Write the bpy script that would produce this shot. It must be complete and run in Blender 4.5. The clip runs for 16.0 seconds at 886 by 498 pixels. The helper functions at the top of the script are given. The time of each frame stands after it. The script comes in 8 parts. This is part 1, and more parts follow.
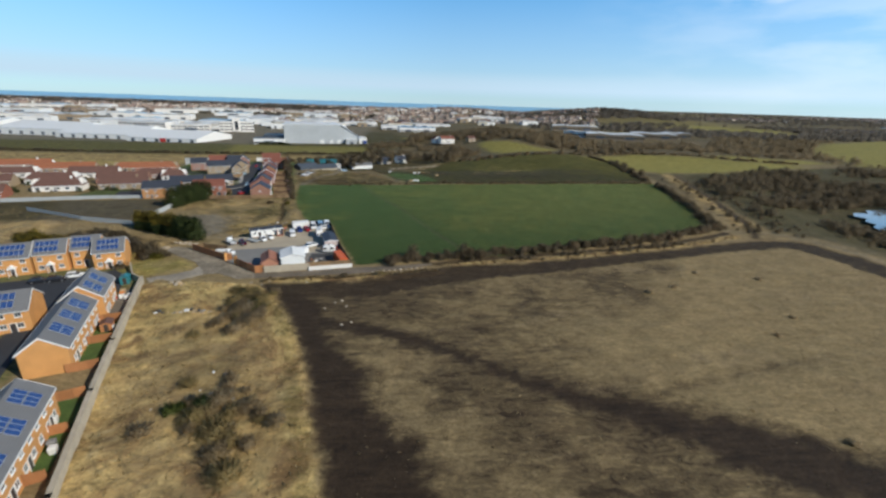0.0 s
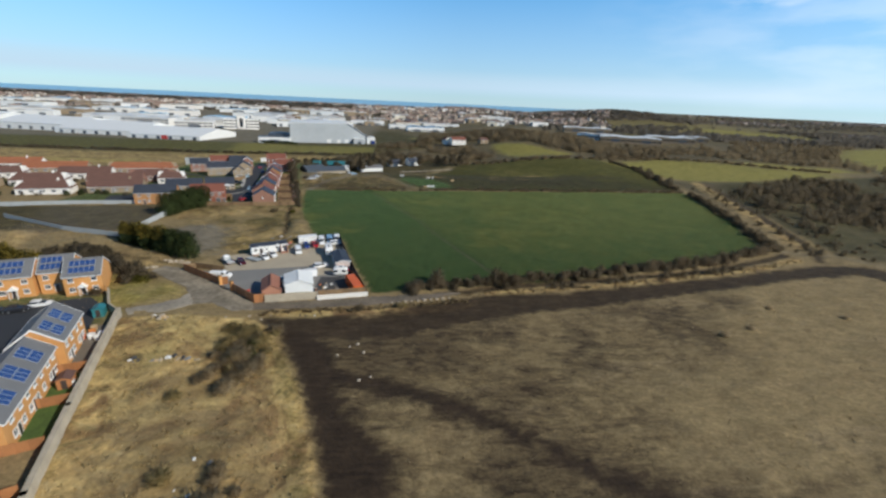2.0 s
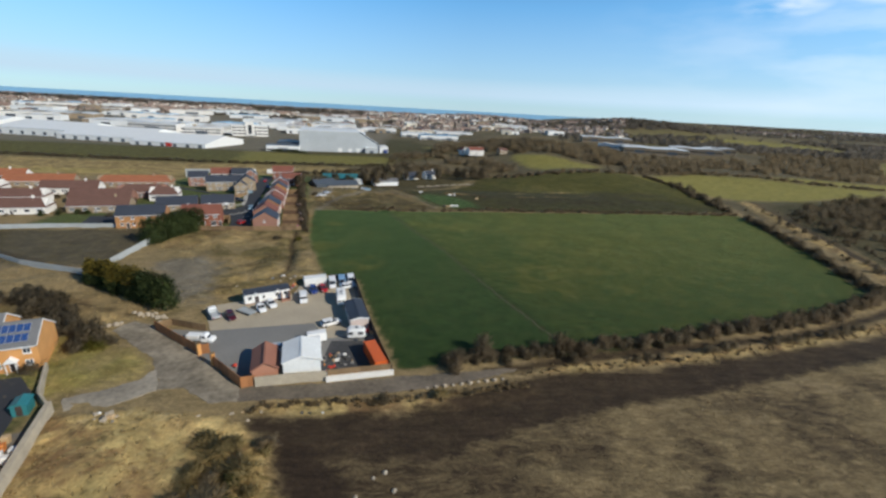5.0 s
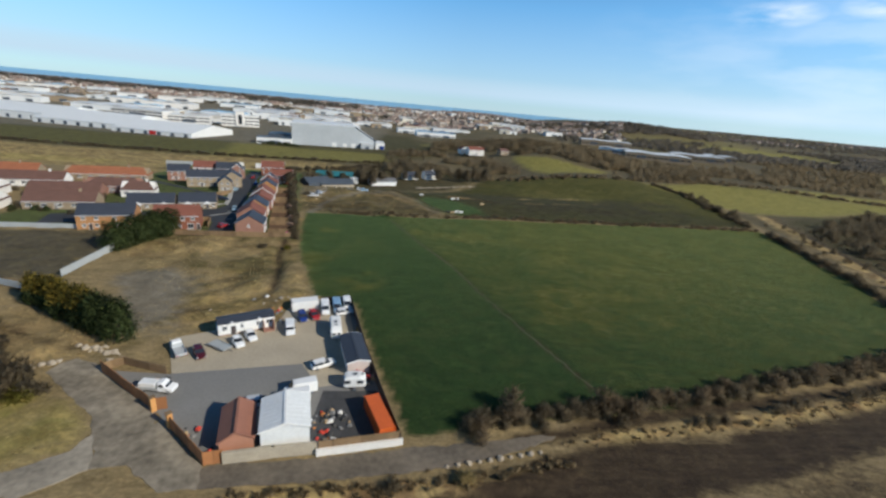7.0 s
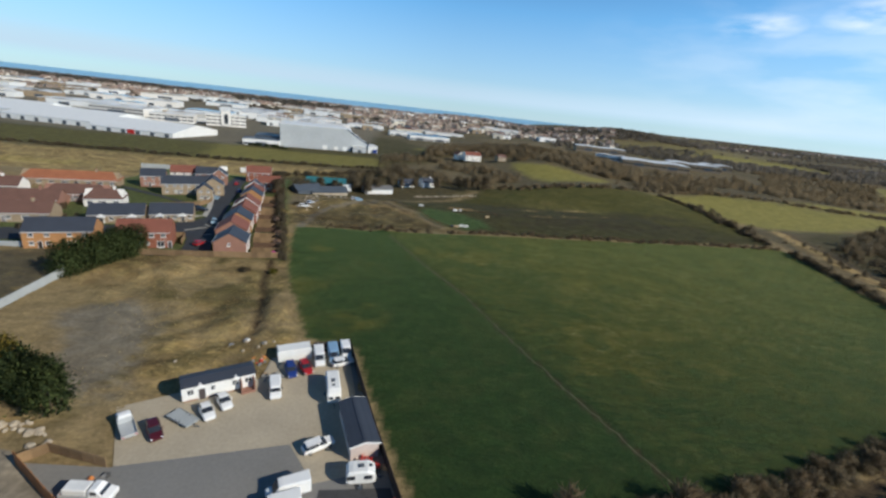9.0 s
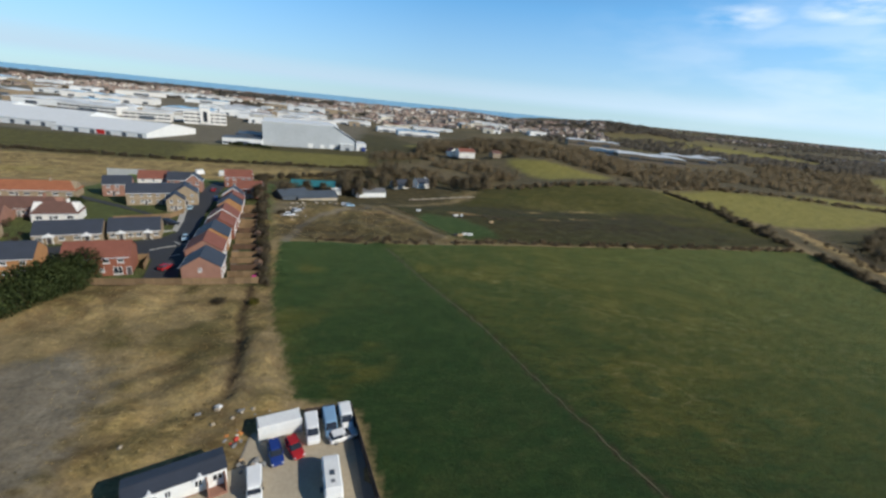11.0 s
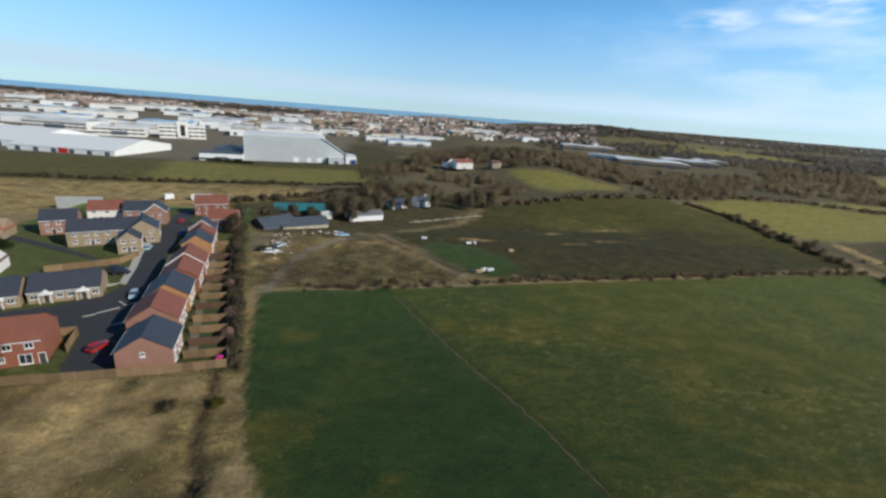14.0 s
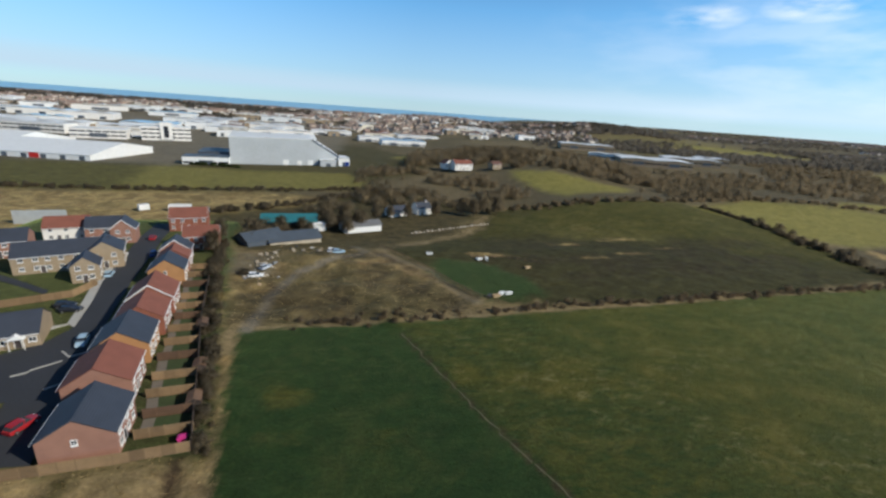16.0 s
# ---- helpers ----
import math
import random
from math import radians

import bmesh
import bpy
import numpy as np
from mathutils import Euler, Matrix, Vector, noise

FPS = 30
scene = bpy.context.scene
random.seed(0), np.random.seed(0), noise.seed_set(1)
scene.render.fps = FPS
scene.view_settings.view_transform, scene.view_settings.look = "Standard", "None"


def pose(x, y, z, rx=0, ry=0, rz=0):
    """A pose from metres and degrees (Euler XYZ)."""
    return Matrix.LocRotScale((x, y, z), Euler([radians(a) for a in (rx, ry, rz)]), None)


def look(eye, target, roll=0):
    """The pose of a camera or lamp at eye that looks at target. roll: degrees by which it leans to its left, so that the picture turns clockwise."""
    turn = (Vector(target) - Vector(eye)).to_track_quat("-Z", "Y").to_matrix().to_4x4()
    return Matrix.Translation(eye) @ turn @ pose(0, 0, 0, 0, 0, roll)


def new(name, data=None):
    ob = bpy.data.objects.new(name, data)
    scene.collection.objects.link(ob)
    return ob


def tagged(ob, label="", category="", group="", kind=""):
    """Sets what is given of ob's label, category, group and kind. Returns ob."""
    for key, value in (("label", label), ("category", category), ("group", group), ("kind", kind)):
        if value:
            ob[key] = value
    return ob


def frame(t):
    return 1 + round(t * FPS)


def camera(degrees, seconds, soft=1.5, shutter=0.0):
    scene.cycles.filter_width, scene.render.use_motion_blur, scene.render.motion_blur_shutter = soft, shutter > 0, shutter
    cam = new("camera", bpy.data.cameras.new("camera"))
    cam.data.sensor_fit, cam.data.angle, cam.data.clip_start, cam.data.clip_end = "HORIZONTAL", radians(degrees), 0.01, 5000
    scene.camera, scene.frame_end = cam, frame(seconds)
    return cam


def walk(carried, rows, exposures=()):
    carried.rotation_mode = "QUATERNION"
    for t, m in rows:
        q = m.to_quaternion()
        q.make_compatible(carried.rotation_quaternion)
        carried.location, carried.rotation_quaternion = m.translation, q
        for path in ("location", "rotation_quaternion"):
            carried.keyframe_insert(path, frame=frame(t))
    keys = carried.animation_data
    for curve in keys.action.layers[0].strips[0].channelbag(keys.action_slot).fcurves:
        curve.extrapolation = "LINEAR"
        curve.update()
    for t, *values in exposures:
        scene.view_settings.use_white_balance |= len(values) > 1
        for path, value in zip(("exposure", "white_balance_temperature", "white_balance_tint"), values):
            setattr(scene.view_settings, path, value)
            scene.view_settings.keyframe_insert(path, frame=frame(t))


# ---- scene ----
cam = camera(92.0, 16.0, soft=2.6, shutter=0.4)
PATH = [
    (0, (4.77, -0.73, 47.741), (4.955, 1.153, 47.092), 1.9),
    (0.5, (3.456, 4.505, 47.913), (3.628, 6.388, 47.262), 1.7),
    (1, (2.182, 9.354, 47.903), (2.346, 11.237, 47.25), 2.3),
    (1.5, (0.767, 14.652, 47.976), (0.944, 16.535, 47.326), 2.8),
    (2, (-0.854, 20.092, 48.074), (-0.684, 21.975, 47.421), 2.7),
    (2.5, (-2.176, 25.287, 48.383), (-2.015, 27.172, 47.733), 2.8),
    (3, (-3.301, 30.251, 48.861), (-3.15, 32.141, 48.224), 2.6),
    (3.5, (-4.434, 35.266, 49.383), (-4.293, 37.159, 48.755), 2.7),
    (4, (-5.369, 40.506, 49.316), (-5.237, 42.403, 48.697), 2.8),
    (6.5, (-10.911, 64.885, 48.6), (-10.747, 66.772, 47.959), 4.5),
    (7, (-12.129, 69.606, 48.727), (-11.95, 71.493, 48.089), 5.3),
    (7.5, (-13.491, 74.315, 48.603), (-13.287, 76.203, 47.976), 5.8),
    (8, (-14.845, 79.172, 48.728), (-14.627, 81.061, 48.109), 6.1),
    (10.5, (-20.276, 103.987, 48.484), (-20.009, 105.864, 47.848), 6.1),
    (11, (-21.09, 108.973, 48.694), (-20.804, 110.846, 48.054), 5.8),
    (11.5, (-22.177, 114.614, 48.823), (-21.885, 116.487, 48.184), 5.6),
    (12, (-22.866, 119.673, 49.149), (-22.562, 121.545, 48.514), 5.6),
    (12.5, (-23.532, 124.858, 49.263), (-23.219, 126.731, 48.635), 5.2),
    (13, (-24.367, 130.303, 49.319), (-24.049, 132.178, 48.7), 4.8),
    (13.5, (-25.138, 135.46, 49.248), (-24.813, 137.336, 48.636), 4.8),
    (14, (-25.734, 140.791, 49.129), (-25.402, 142.667, 48.52), 4.6),
    (14.5, (-26.372, 145.771, 49.085), (-26.032, 147.646, 48.478), 4.6),
    (15, (-26.97, 150.816, 49.106), (-26.621, 152.689, 48.5), 4.6),
    (15.5, (-27.555, 156.38, 49.322), (-27.197, 158.252, 48.717), 4.6),
    (16, (-27.778, 161.258, 49.435), (-27.415, 163.127, 48.82), 4.2),
]
walk(cam, [(t, look(eye, target, roll)) for t, eye, target, roll in PATH], [(0.0, 0.10, 6500, 8), (8.0, 0.10, 6500, 8), (16.0, 0.10, 6500, 8)])

# ---- light: low spring sun from the right and behind, blue sky with thin cloud ----
SUN_AZ, SUN_EL = radians(-32), radians(31)
sun_dir = Vector((math.cos(SUN_EL) * math.cos(SUN_AZ), math.cos(SUN_EL) * math.sin(SUN_AZ), math.sin(SUN_EL)))
sun = new("sun", bpy.data.lights.new("sun", "SUN"))
sun.data.energy, sun.data.angle, sun.data.color = 4.1, radians(0.6), (1.0, 0.93, 0.81)
sun.matrix_world = look(sun_dir * 300, (0, 0, 0))

world = bpy.data.worlds.new("sky")
scene.world = world
world.use_nodes = True
wn, wl = world.node_tree.nodes, world.node_tree.links
wn.clear()
w_out, w_bg = wn.new("ShaderNodeOutputWorld"), wn.new("ShaderNodeBackground")
w_sky = wn.new("ShaderNodeTexSky")
w_sky.sky_type, w_sky.sun_disc = "NISHITA", False
w_sky.sun_elevation, w_sky.sun_rotation = SUN_EL, math.pi / 2 - SUN_AZ
w_sky.altitude, w_sky.air_density, w_sky.dust_density, w_sky.ozone_density = 50, 1.0, 0.05, 1.6
w_co, w_map = wn.new("ShaderNodeTexCoord"), wn.new("ShaderNodeMapping")
w_map.inputs["Scale"].default_value = (1.0, 1.0, 3.5)
w_noise, w_ramp, w_mix = wn.new("ShaderNodeTexNoise"), wn.new("ShaderNodeValToRGB"), wn.new("ShaderNodeMixRGB")
w_noise.inputs["Scale"].default_value, w_noise.inputs["Detail"].default_value = 6.5, 6
w_ramp.color_ramp.elements[0].position, w_ramp.color_ramp.elements[1].position = 0.42, 0.64
w_mix.inputs[2].default_value = (7.6, 8.2, 9.0, 1)
wl.new(w_co.outputs["Generated"], w_map.inputs["Vector"])
wl.new(w_map.outputs["Vector"], w_noise.inputs["Vector"])
wl.new(w_noise.outputs["Fac"], w_ramp.inputs["Fac"])
# the wisps drift over the right of the sky; a pale band of sea haze lies low
cloud = None
for centre, reach, thick in (((0.602, 0.775, 0.192), 0.085, 1.3), ((0.722, 0.665, 0.203), 0.10, 1.5), ((0.80, 0.58, 0.13), 0.6, 0.4), ((0.87, 0.42, 0.25), 0.25, 0.7)):
    w_off, w_flat, w_far, w_where, w_fac = (wn.new("ShaderNode" + k) for k in ("VectorMath", "VectorMath", "VectorMath", "MapRange", "Math"))
    w_off.operation, w_flat.operation, w_far.operation, w_fac.operation = "SUBTRACT", "MULTIPLY", "LENGTH", "MULTIPLY"
    w_off.inputs[1].default_value, w_flat.inputs[1].default_value = centre, (1, 1, 3.2)
    w_where.inputs["From Min"].default_value, w_where.inputs["From Max"].default_value, w_where.inputs["To Max"].default_value = reach, 0, thick
    wl.new(w_co.outputs["Generated"], w_off.inputs[0]), wl.new(w_off.outputs["Vector"], w_flat.inputs[0]), wl.new(w_flat.outputs["Vector"], w_far.inputs[0])
    wl.new(w_far.outputs["Value"], w_where.inputs["Value"])
    wl.new(w_ramp.outputs["Color"], w_fac.inputs[0]), wl.new(w_where.outputs["Result"], w_fac.inputs[1])
    if cloud:
        w_max = wn.new("ShaderNodeMath")
        w_max.operation = "MAXIMUM"
        wl.new(cloud, w_max.inputs[0]), wl.new(w_fac.outputs[0], w_max.inputs[1])
    cloud = w_max.outputs[0] if cloud else w_fac.outputs[0]
wl.new(cloud, w_mix.inputs["Fac"])
w_sep, w_low, w_haze = wn.new("ShaderNodeSeparateXYZ"), wn.new("ShaderNodeValToRGB"), wn.new("ShaderNodeMixRGB")
wl.new(w_co.outputs["Generated"], w_sep.inputs[0]), wl.new(w_sep.outputs["Z"], w_low.inputs["Fac"])
ends = w_low.color_ramp.elements
ends[0].position, ends[0].color, ends[1].position, ends[1].color = 0.0, (0.55, 0.55, 0.55, 1), 0.34, (0, 0, 0, 1)
for at, v in ((0.012, 0.5), (0.030, 0.92), (0.045, 0.80), (0.065, 0.48), (0.10, 0.36), (0.2, 0.1)):
    ends.new(at).color = (v, v, v, 1)
w_haze.inputs[2].default_value = (5.0, 6.5, 8.0, 1)
wl.new(w_low.outputs["Color"], w_haze.inputs["Fac"])
w_tint = wn.new("ShaderNodeMixRGB")
w_tint.blend_type, w_tint.inputs["Fac"].default_value = "MULTIPLY", 1
# deeper blue overhead, paler towards the horizon
w_deep = wn.new("ShaderNodeValToRGB")
w_deep.color_ramp.elements[0].position, w_deep.color_ramp.elements[0].color = 0.05, (0.44, 0.76, 1.14, 1)
w_deep.color_ramp.elements[1].position, w_deep.color_ramp.elements[1].color = 0.75, (0.22, 0.36, 0.46, 1)
w_deep.color_ramp.elements.new(0.2).color = (0.48, 1.02, 1.40, 1)
w_deep.color_ramp.elements.new(0.42).color = (0.30, 0.62, 0.90, 1)
wl.new(w_sep.outputs["Z"], w_deep.inputs["Fac"]), wl.new(w_deep.outputs["Color"], w_tint.inputs[2])
wl.new(w_sky.outputs["Color"], w_tint.inputs[1]), wl.new(w_tint.outputs["Color"], w_haze.inputs[1]), wl.new(w_haze.outputs["Color"], w_mix.inputs[1])
wl.new(w_mix.outputs["Color"], w_bg.inputs["Color"])
# brighter towards the sun's side
w_side = wn.new("ShaderNodeMapRange")
w_side.inputs["From Min"].default_value, w_side.inputs["From Max"].default_value = 0.1, 0.85
w_side.inputs["To Min"].default_value, w_side.inputs["To Max"].default_value = 0.105, 0.128
wl.new(w_sep.outputs["X"], w_side.inputs["Value"]), wl.new(w_side.outputs["Result"], w_bg.inputs["Strength"])
wl.new(w_bg.outputs["Background"], w_out.inputs["Surface"])

# ---- materials ----
def material(name, colour, rough=0.8, metal=0.0, vary=0.25, grain=8.0, patch=0.6, bump=0.0, bump_scale=30.0,
             island=0.0, per_object=0.0, second=None, spec=0.5, thin=0.0):
    """A surface with two scales of variation: grain and patches, both in world metres."""
    m = bpy.data.materials.new(name)
    m.use_nodes = True
    n, l = m.node_tree.nodes, m.node_tree.links
    b = n["Principled BSDF"]
    b.inputs["Roughness"].default_value, b.inputs["Metallic"].default_value = rough, metal
    b.inputs["Specular IOR Level"].default_value = spec
    co = n.new("ShaderNodeNewGeometry")
    g, p = n.new("ShaderNodeTexNoise"), n.new("ShaderNodeTexNoise")
    g.inputs["Scale"].default_value, g.inputs["Detail"].default_value = grain, 4
    p.inputs["Scale"].default_value, p.inputs["Detail"].default_value = patch, 3
    for t in (g, p):
        l.new(co.outputs["Position"], t.inputs["Vector"])
    add = n.new("ShaderNodeMath")
    add.operation = "ADD"
    l.new(g.outputs["Fac"], add.inputs[0]), l.new(p.outputs["Fac"], add.inputs[1])
    span = n.new("ShaderNodeMapRange")
    span.inputs["From Min"].default_value, span.inputs["From Max"].default_value = 0.6, 1.4
    span.inputs["To Min"].default_value, span.inputs["To Max"].default_value = 1 - vary, 1 + vary
    l.new(add.outputs[0], span.inputs["Value"])
    value = span.outputs["Result"]
    for amount, node, socket in ((island, co, "Random Per Island"), (per_object, n.new("ShaderNodeObjectInfo"), "Random")):
        if amount:
            r = n.new("ShaderNodeMapRange")
            r.inputs["To Min"].default_value, r.inputs["To Max"].default_value = 1 - amount, 1 + amount
            l.new(node.outputs[socket], r.inputs["Value"])
            mul = n.new("ShaderNodeMath")
            mul.operation = "MULTIPLY"
            l.new(value, mul.inputs[0]), l.new(r.outputs["Result"], mul.inputs[1])
            value = mul.outputs[0]
    tint = n.new("ShaderNodeMixRGB")
    tint.inputs[1].default_value = (*colour, 1)
    tint.inputs[2].default_value = (*(second or colour), 1)
    l.new(co.outputs["Random Per Island"] if island and second else p.outputs["Fac"], tint.inputs["Fac"])
    scale = n.new("ShaderNodeVectorMath")
    scale.operation = "SCALE"
    l.new(tint.outputs["Color"], scale.inputs[0]), l.new(value, scale.inputs["Scale"])
    l.new(scale.outputs["Vector"], b.inputs["Base Color"])
    if thin:
        # light passes through sprays of twigs and leaves
        tr, mx = n.new("ShaderNodeBsdfTranslucent"), n.new("ShaderNodeMixShader")
        l.new(scale.outputs["Vector"], tr.inputs["Color"])
        mx.inputs["Fac"].default_value = thin
        l.new(b.outputs["BSDF"], mx.inputs[1]), l.new(tr.outputs["BSDF"], mx.inputs[2])
        l.new(mx.outputs["Shader"], n["Material Output"].inputs["Surface"])
    if bump:
        t, bp = n.new("ShaderNodeTexNoise"), n.new("ShaderNodeBump")
        t.inputs["Scale"].default_value, t.inputs["Detail"].default_value = bump_scale, 3
        l.new(co.outputs["Position"], t.inputs["Vector"])
        bp.inputs["Strength"].default_value, bp.inputs["Distance"].default_value = bump, 0.05
        l.new(t.outputs["Fac"], bp.inputs["Height"]), l.new(bp.outputs["Normal"], b.inputs["Normal"])
    return m


def courses(m, scale, depth, colour=None):
    """Adds brick or tile courses to a material, as fine relief and darker joints, along z and the slope."""
    n, l = m.node_tree.nodes, m.node_tree.links
    b = n["Principled BSDF"]
    co, w = n.new("ShaderNodeNewGeometry"), n.new("ShaderNodeTexWave")
    w.bands_direction, w.inputs["Scale"].default_value = "Z", scale
    w.inputs["Distortion"].default_value, w.inputs["Detail"].default_value = 0.6, 2
    l.new(co.outputs["Position"], w.inputs["Vector"])
    bp = n.new("ShaderNodeBump")
    bp.inputs["Strength"].default_value, bp.inputs["Distance"].default_value = depth, 0.03
    l.new(w.outputs["Fac"], bp.inputs["Height"]), l.new(bp.outputs["Normal"], b.inputs["Normal"])
    return m


brick_buff = courses(material("buff_brick", (0.40, 0.20, 0.082), 0.9, vary=0.18, grain=14, patch=0.5), 2.2, 0.25)
brick_orange = courses(material("orange_brick", (0.56, 0.275, 0.092), 0.9, vary=0.16, grain=14, patch=0.5), 2.2, 0.25)
brick_pink = courses(material("pink_brick", (0.29, 0.148, 0.105), 0.9, vary=0.2, grain=14, patch=0.5), 2.2, 0.25)
brick_red = courses(material("red_brick", (0.25, 0.088, 0.052), 0.9, vary=0.2, grain=14, patch=0.5), 2.2, 0.25)
brick_cream = courses(material("cream_brick", (0.30, 0.228, 0.148), 0.9, vary=0.15, grain=14, patch=0.5), 2.2, 0.25)
render_white = material("white_render", (0.74, 0.71, 0.66), 0.85, vary=0.1, grain=3, patch=0.4)
tile_grey = courses(material("grey_concrete_tile", (0.155, 0.155, 0.158), 0.75, vary=0.15, grain=6, patch=0.4), 1.6, 0.5)
tile_slate = courses(material("dark_slate_tile", (0.040, 0.047, 0.064), 0.6, vary=0.18, grain=6, patch=0.4), 1.6, 0.5)
tile_red = courses(material("red_clay_tile", (0.20, 0.070, 0.046), 0.8, vary=0.2, grain=6, patch=0.4), 1.6, 0.5)
tile_terra = courses(material("terracotta_tile", (0.29, 0.125, 0.082), 0.85, vary=0.15, grain=6, patch=0.4), 1.6, 0.5)
tile_brown = courses(material("brown_tile", (0.13, 0.066, 0.05), 0.85, vary=0.2, grain=6, patch=0.4), 1.6, 0.5)
tile_orange = courses(material("orange_tile", (0.29, 0.105, 0.05), 0.8, vary=0.2, grain=6, patch=0.4), 1.6, 0.5)
white_trim = material("white_pvc", (0.78, 0.78, 0.76), 0.4, vary=0.05, grain=2)
glass_dark = material("window_glass", (0.03, 0.035, 0.045), 0.08, vary=0.3, grain=1.5, spec=0.8)
door_dark = material("painted_door", (0.06, 0.05, 0.05), 0.4, vary=0.1, per_object=0.5)
solar_blue = material("solar_cell", (0.028, 0.070, 0.21), 0.2, vary=0.15, grain=3, spec=0.7)
alu = material("aluminium_edge", (0.55, 0.57, 0.6), 0.35, 0.6, vary=0.05)
wall_stone = material("pale_concrete_wall", (0.42, 0.36, 0.27), 0.95, vary=0.25, grain=5, patch=0.5, bump=0.5, bump_scale=6)
fence_wood = material("orange_fence_board", (0.34, 0.145, 0.055), 0.85, vary=0.2, grain=6, patch=0.7, per_object=0.25)
fence_tan = material("tan_fence_board", (0.21, 0.135, 0.070), 0.9, vary=0.2, grain=6, patch=0.7, per_object=0.25)
fence_dark = material("dark_weathered_board", (0.045, 0.032, 0.026), 0.9, vary=0.3, grain=6, patch=0.7, per_object=0.3)
fence_brown = material("brown_fence_board", (0.11, 0.062, 0.036), 0.9, vary=0.25, grain=6, patch=0.7, per_object=0.3)
fence_grey = material("grey_sheet_fence", (0.36, 0.38, 0.38), 0.7, vary=0.15, grain=3, patch=0.4)
asphalt = material("asphalt", (0.030, 0.033, 0.040), 0.85, vary=0.2, grain=2.0, patch=0.12, bump=0.3, bump_scale=20)
lane_brown = material("worn_gravel_lane", (0.175, 0.148, 0.112), 0.95, vary=0.5, grain=0.9, patch=0.2, bump=0.6, bump_scale=5, second=(0.30, 0.258, 0.195), spec=0.1)
lane_tan = material("worn_tan_lane", (0.23, 0.20, 0.155), 0.92, vary=0.4, grain=1.2, patch=0.16, bump=0.6, bump_scale=5, second=(0.33, 0.285, 0.22))
asphalt_worn = material("worn_brown_lane", (0.13, 0.107, 0.080), 0.95, vary=0.4, grain=1.2, patch=0.16, bump=0.6, bump_scale=5, second=(0.165, 0.132, 0.095))
concrete_tan = material("tan_hardstanding", (0.40, 0.34, 0.25), 0.95, vary=0.16, grain=2.0, patch=0.15, bump=0.4, bump_scale=9)
tarmac_yard = material("grey_yard_tarmac", (0.205, 0.198, 0.185), 0.9, vary=0.15, grain=2.0, patch=0.12, bump=0.3, bump_scale=14)
kerb_stone = material("kerb", (0.40, 0.39, 0.36), 0.9, vary=0.12, grain=5)
lawn_green = material("bright_lawn", (0.06, 0.105, 0.02), 0.95, vary=0.35, grain=3, patch=0.6, bump=0.6, bump_scale=8)
lawn = material("lawn", (0.036, 0.055, 0.017), 0.95, vary=0.35, grain=3, patch=0.6, bump=0.6, bump_scale=8)
paving = material("patio_slab", (0.15, 0.13, 0.105), 0.9, vary=0.15, grain=4)
metal_white = material("white_sheet_metal", (0.75, 0.745, 0.72), 0.5, vary=0.1, grain=2, patch=0.3)
metal_pale = material("pale_sheet_metal", (0.72, 0.73, 0.72), 0.55, vary=0.1, grain=2, patch=0.3)
metal_grey = material("grey_cladding", (0.43, 0.45, 0.46), 0.55, vary=0.1, grain=0.6, patch=0.08)
metal_teal = material("teal_sheet_metal", (0.03, 0.17, 0.19), 0.5, vary=0.15, grain=1, patch=0.2)
metal_dark = material("dark_sheet_metal", (0.07, 0.085, 0.105), 0.5, vary=0.15, grain=2, patch=0.3)
metal_orange = material("orange_container_paint", (0.62, 0.12, 0.025), 0.5, vary=0.12, grain=2, patch=0.4)
metal_red = material("red_paint", (0.50, 0.02, 0.015), 0.45, vary=0.1, grain=2)
rubber = material("rubber", (0.02, 0.02, 0.02), 0.9, vary=0.1)
rim_metal = material("wheel_rim", (0.45, 0.46, 0.48), 0.35, 0.8, vary=0.05)
lamp_glass = material("lamp_glass", (0.75, 0.76, 0.78), 0.15, vary=0.05)
lamp_red = material("tail_lamp", (0.4, 0.01, 0.01), 0.2, vary=0.05)
paint = {k: material(k + "_car_paint", c, 0.25, vary=0.04, grain=1) for k, c in dict(
    white=(0.78, 0.78, 0.77), silver=(0.45, 0.48, 0.52), blue=(0.02, 0.045, 0.20), red=(0.34, 0.02, 0.025),
    maroon=(0.07, 0.012, 0.02), black=(0.02, 0.022, 0.028), pale_blue=(0.22, 0.36, 0.52), sky=(0.35, 0.5, 0.62)).items()}
junk_mats = [material("scrap_" + k, c, 0.7, vary=0.2, grain=4) for k, c in dict(
    white=(0.7, 0.7, 0.68), orange=(0.55, 0.20, 0.05), grey=(0.2, 0.2, 0.2), tan=(0.45, 0.32, 0.18), red=(0.5, 0.05, 0.03), dark=(0.05, 0.05, 0.05)).items()]
rock = material("boulder_stone", (0.38, 0.32, 0.24), 0.95, vary=0.25, grain=3, patch=0.8, bump=0.7, bump_scale=5)
bark = material("bark", (0.09, 0.07, 0.05), 0.95, vary=0.3, grain=6)
twig_light = material("bare_bramble", (0.36, 0.285, 0.185), 0.95, vary=0.3, grain=0.4, patch=0.08, island=0.25, second=(0.42, 0.33, 0.20), spec=0.1, thin=0.6)
twig = material("bare_twigs", (0.150, 0.124, 0.082), 0.95, vary=0.25, grain=0.4, patch=0.05, island=0.25, second=(0.20, 0.16, 0.105), spec=0.1, thin=0.55)
twig_red = material("reddish_bare_twigs", (0.18, 0.145, 0.097), 0.95, vary=0.25, grain=0.4, patch=0.05, island=0.25, second=(0.20, 0.145, 0.09), spec=0.1, thin=0.5)
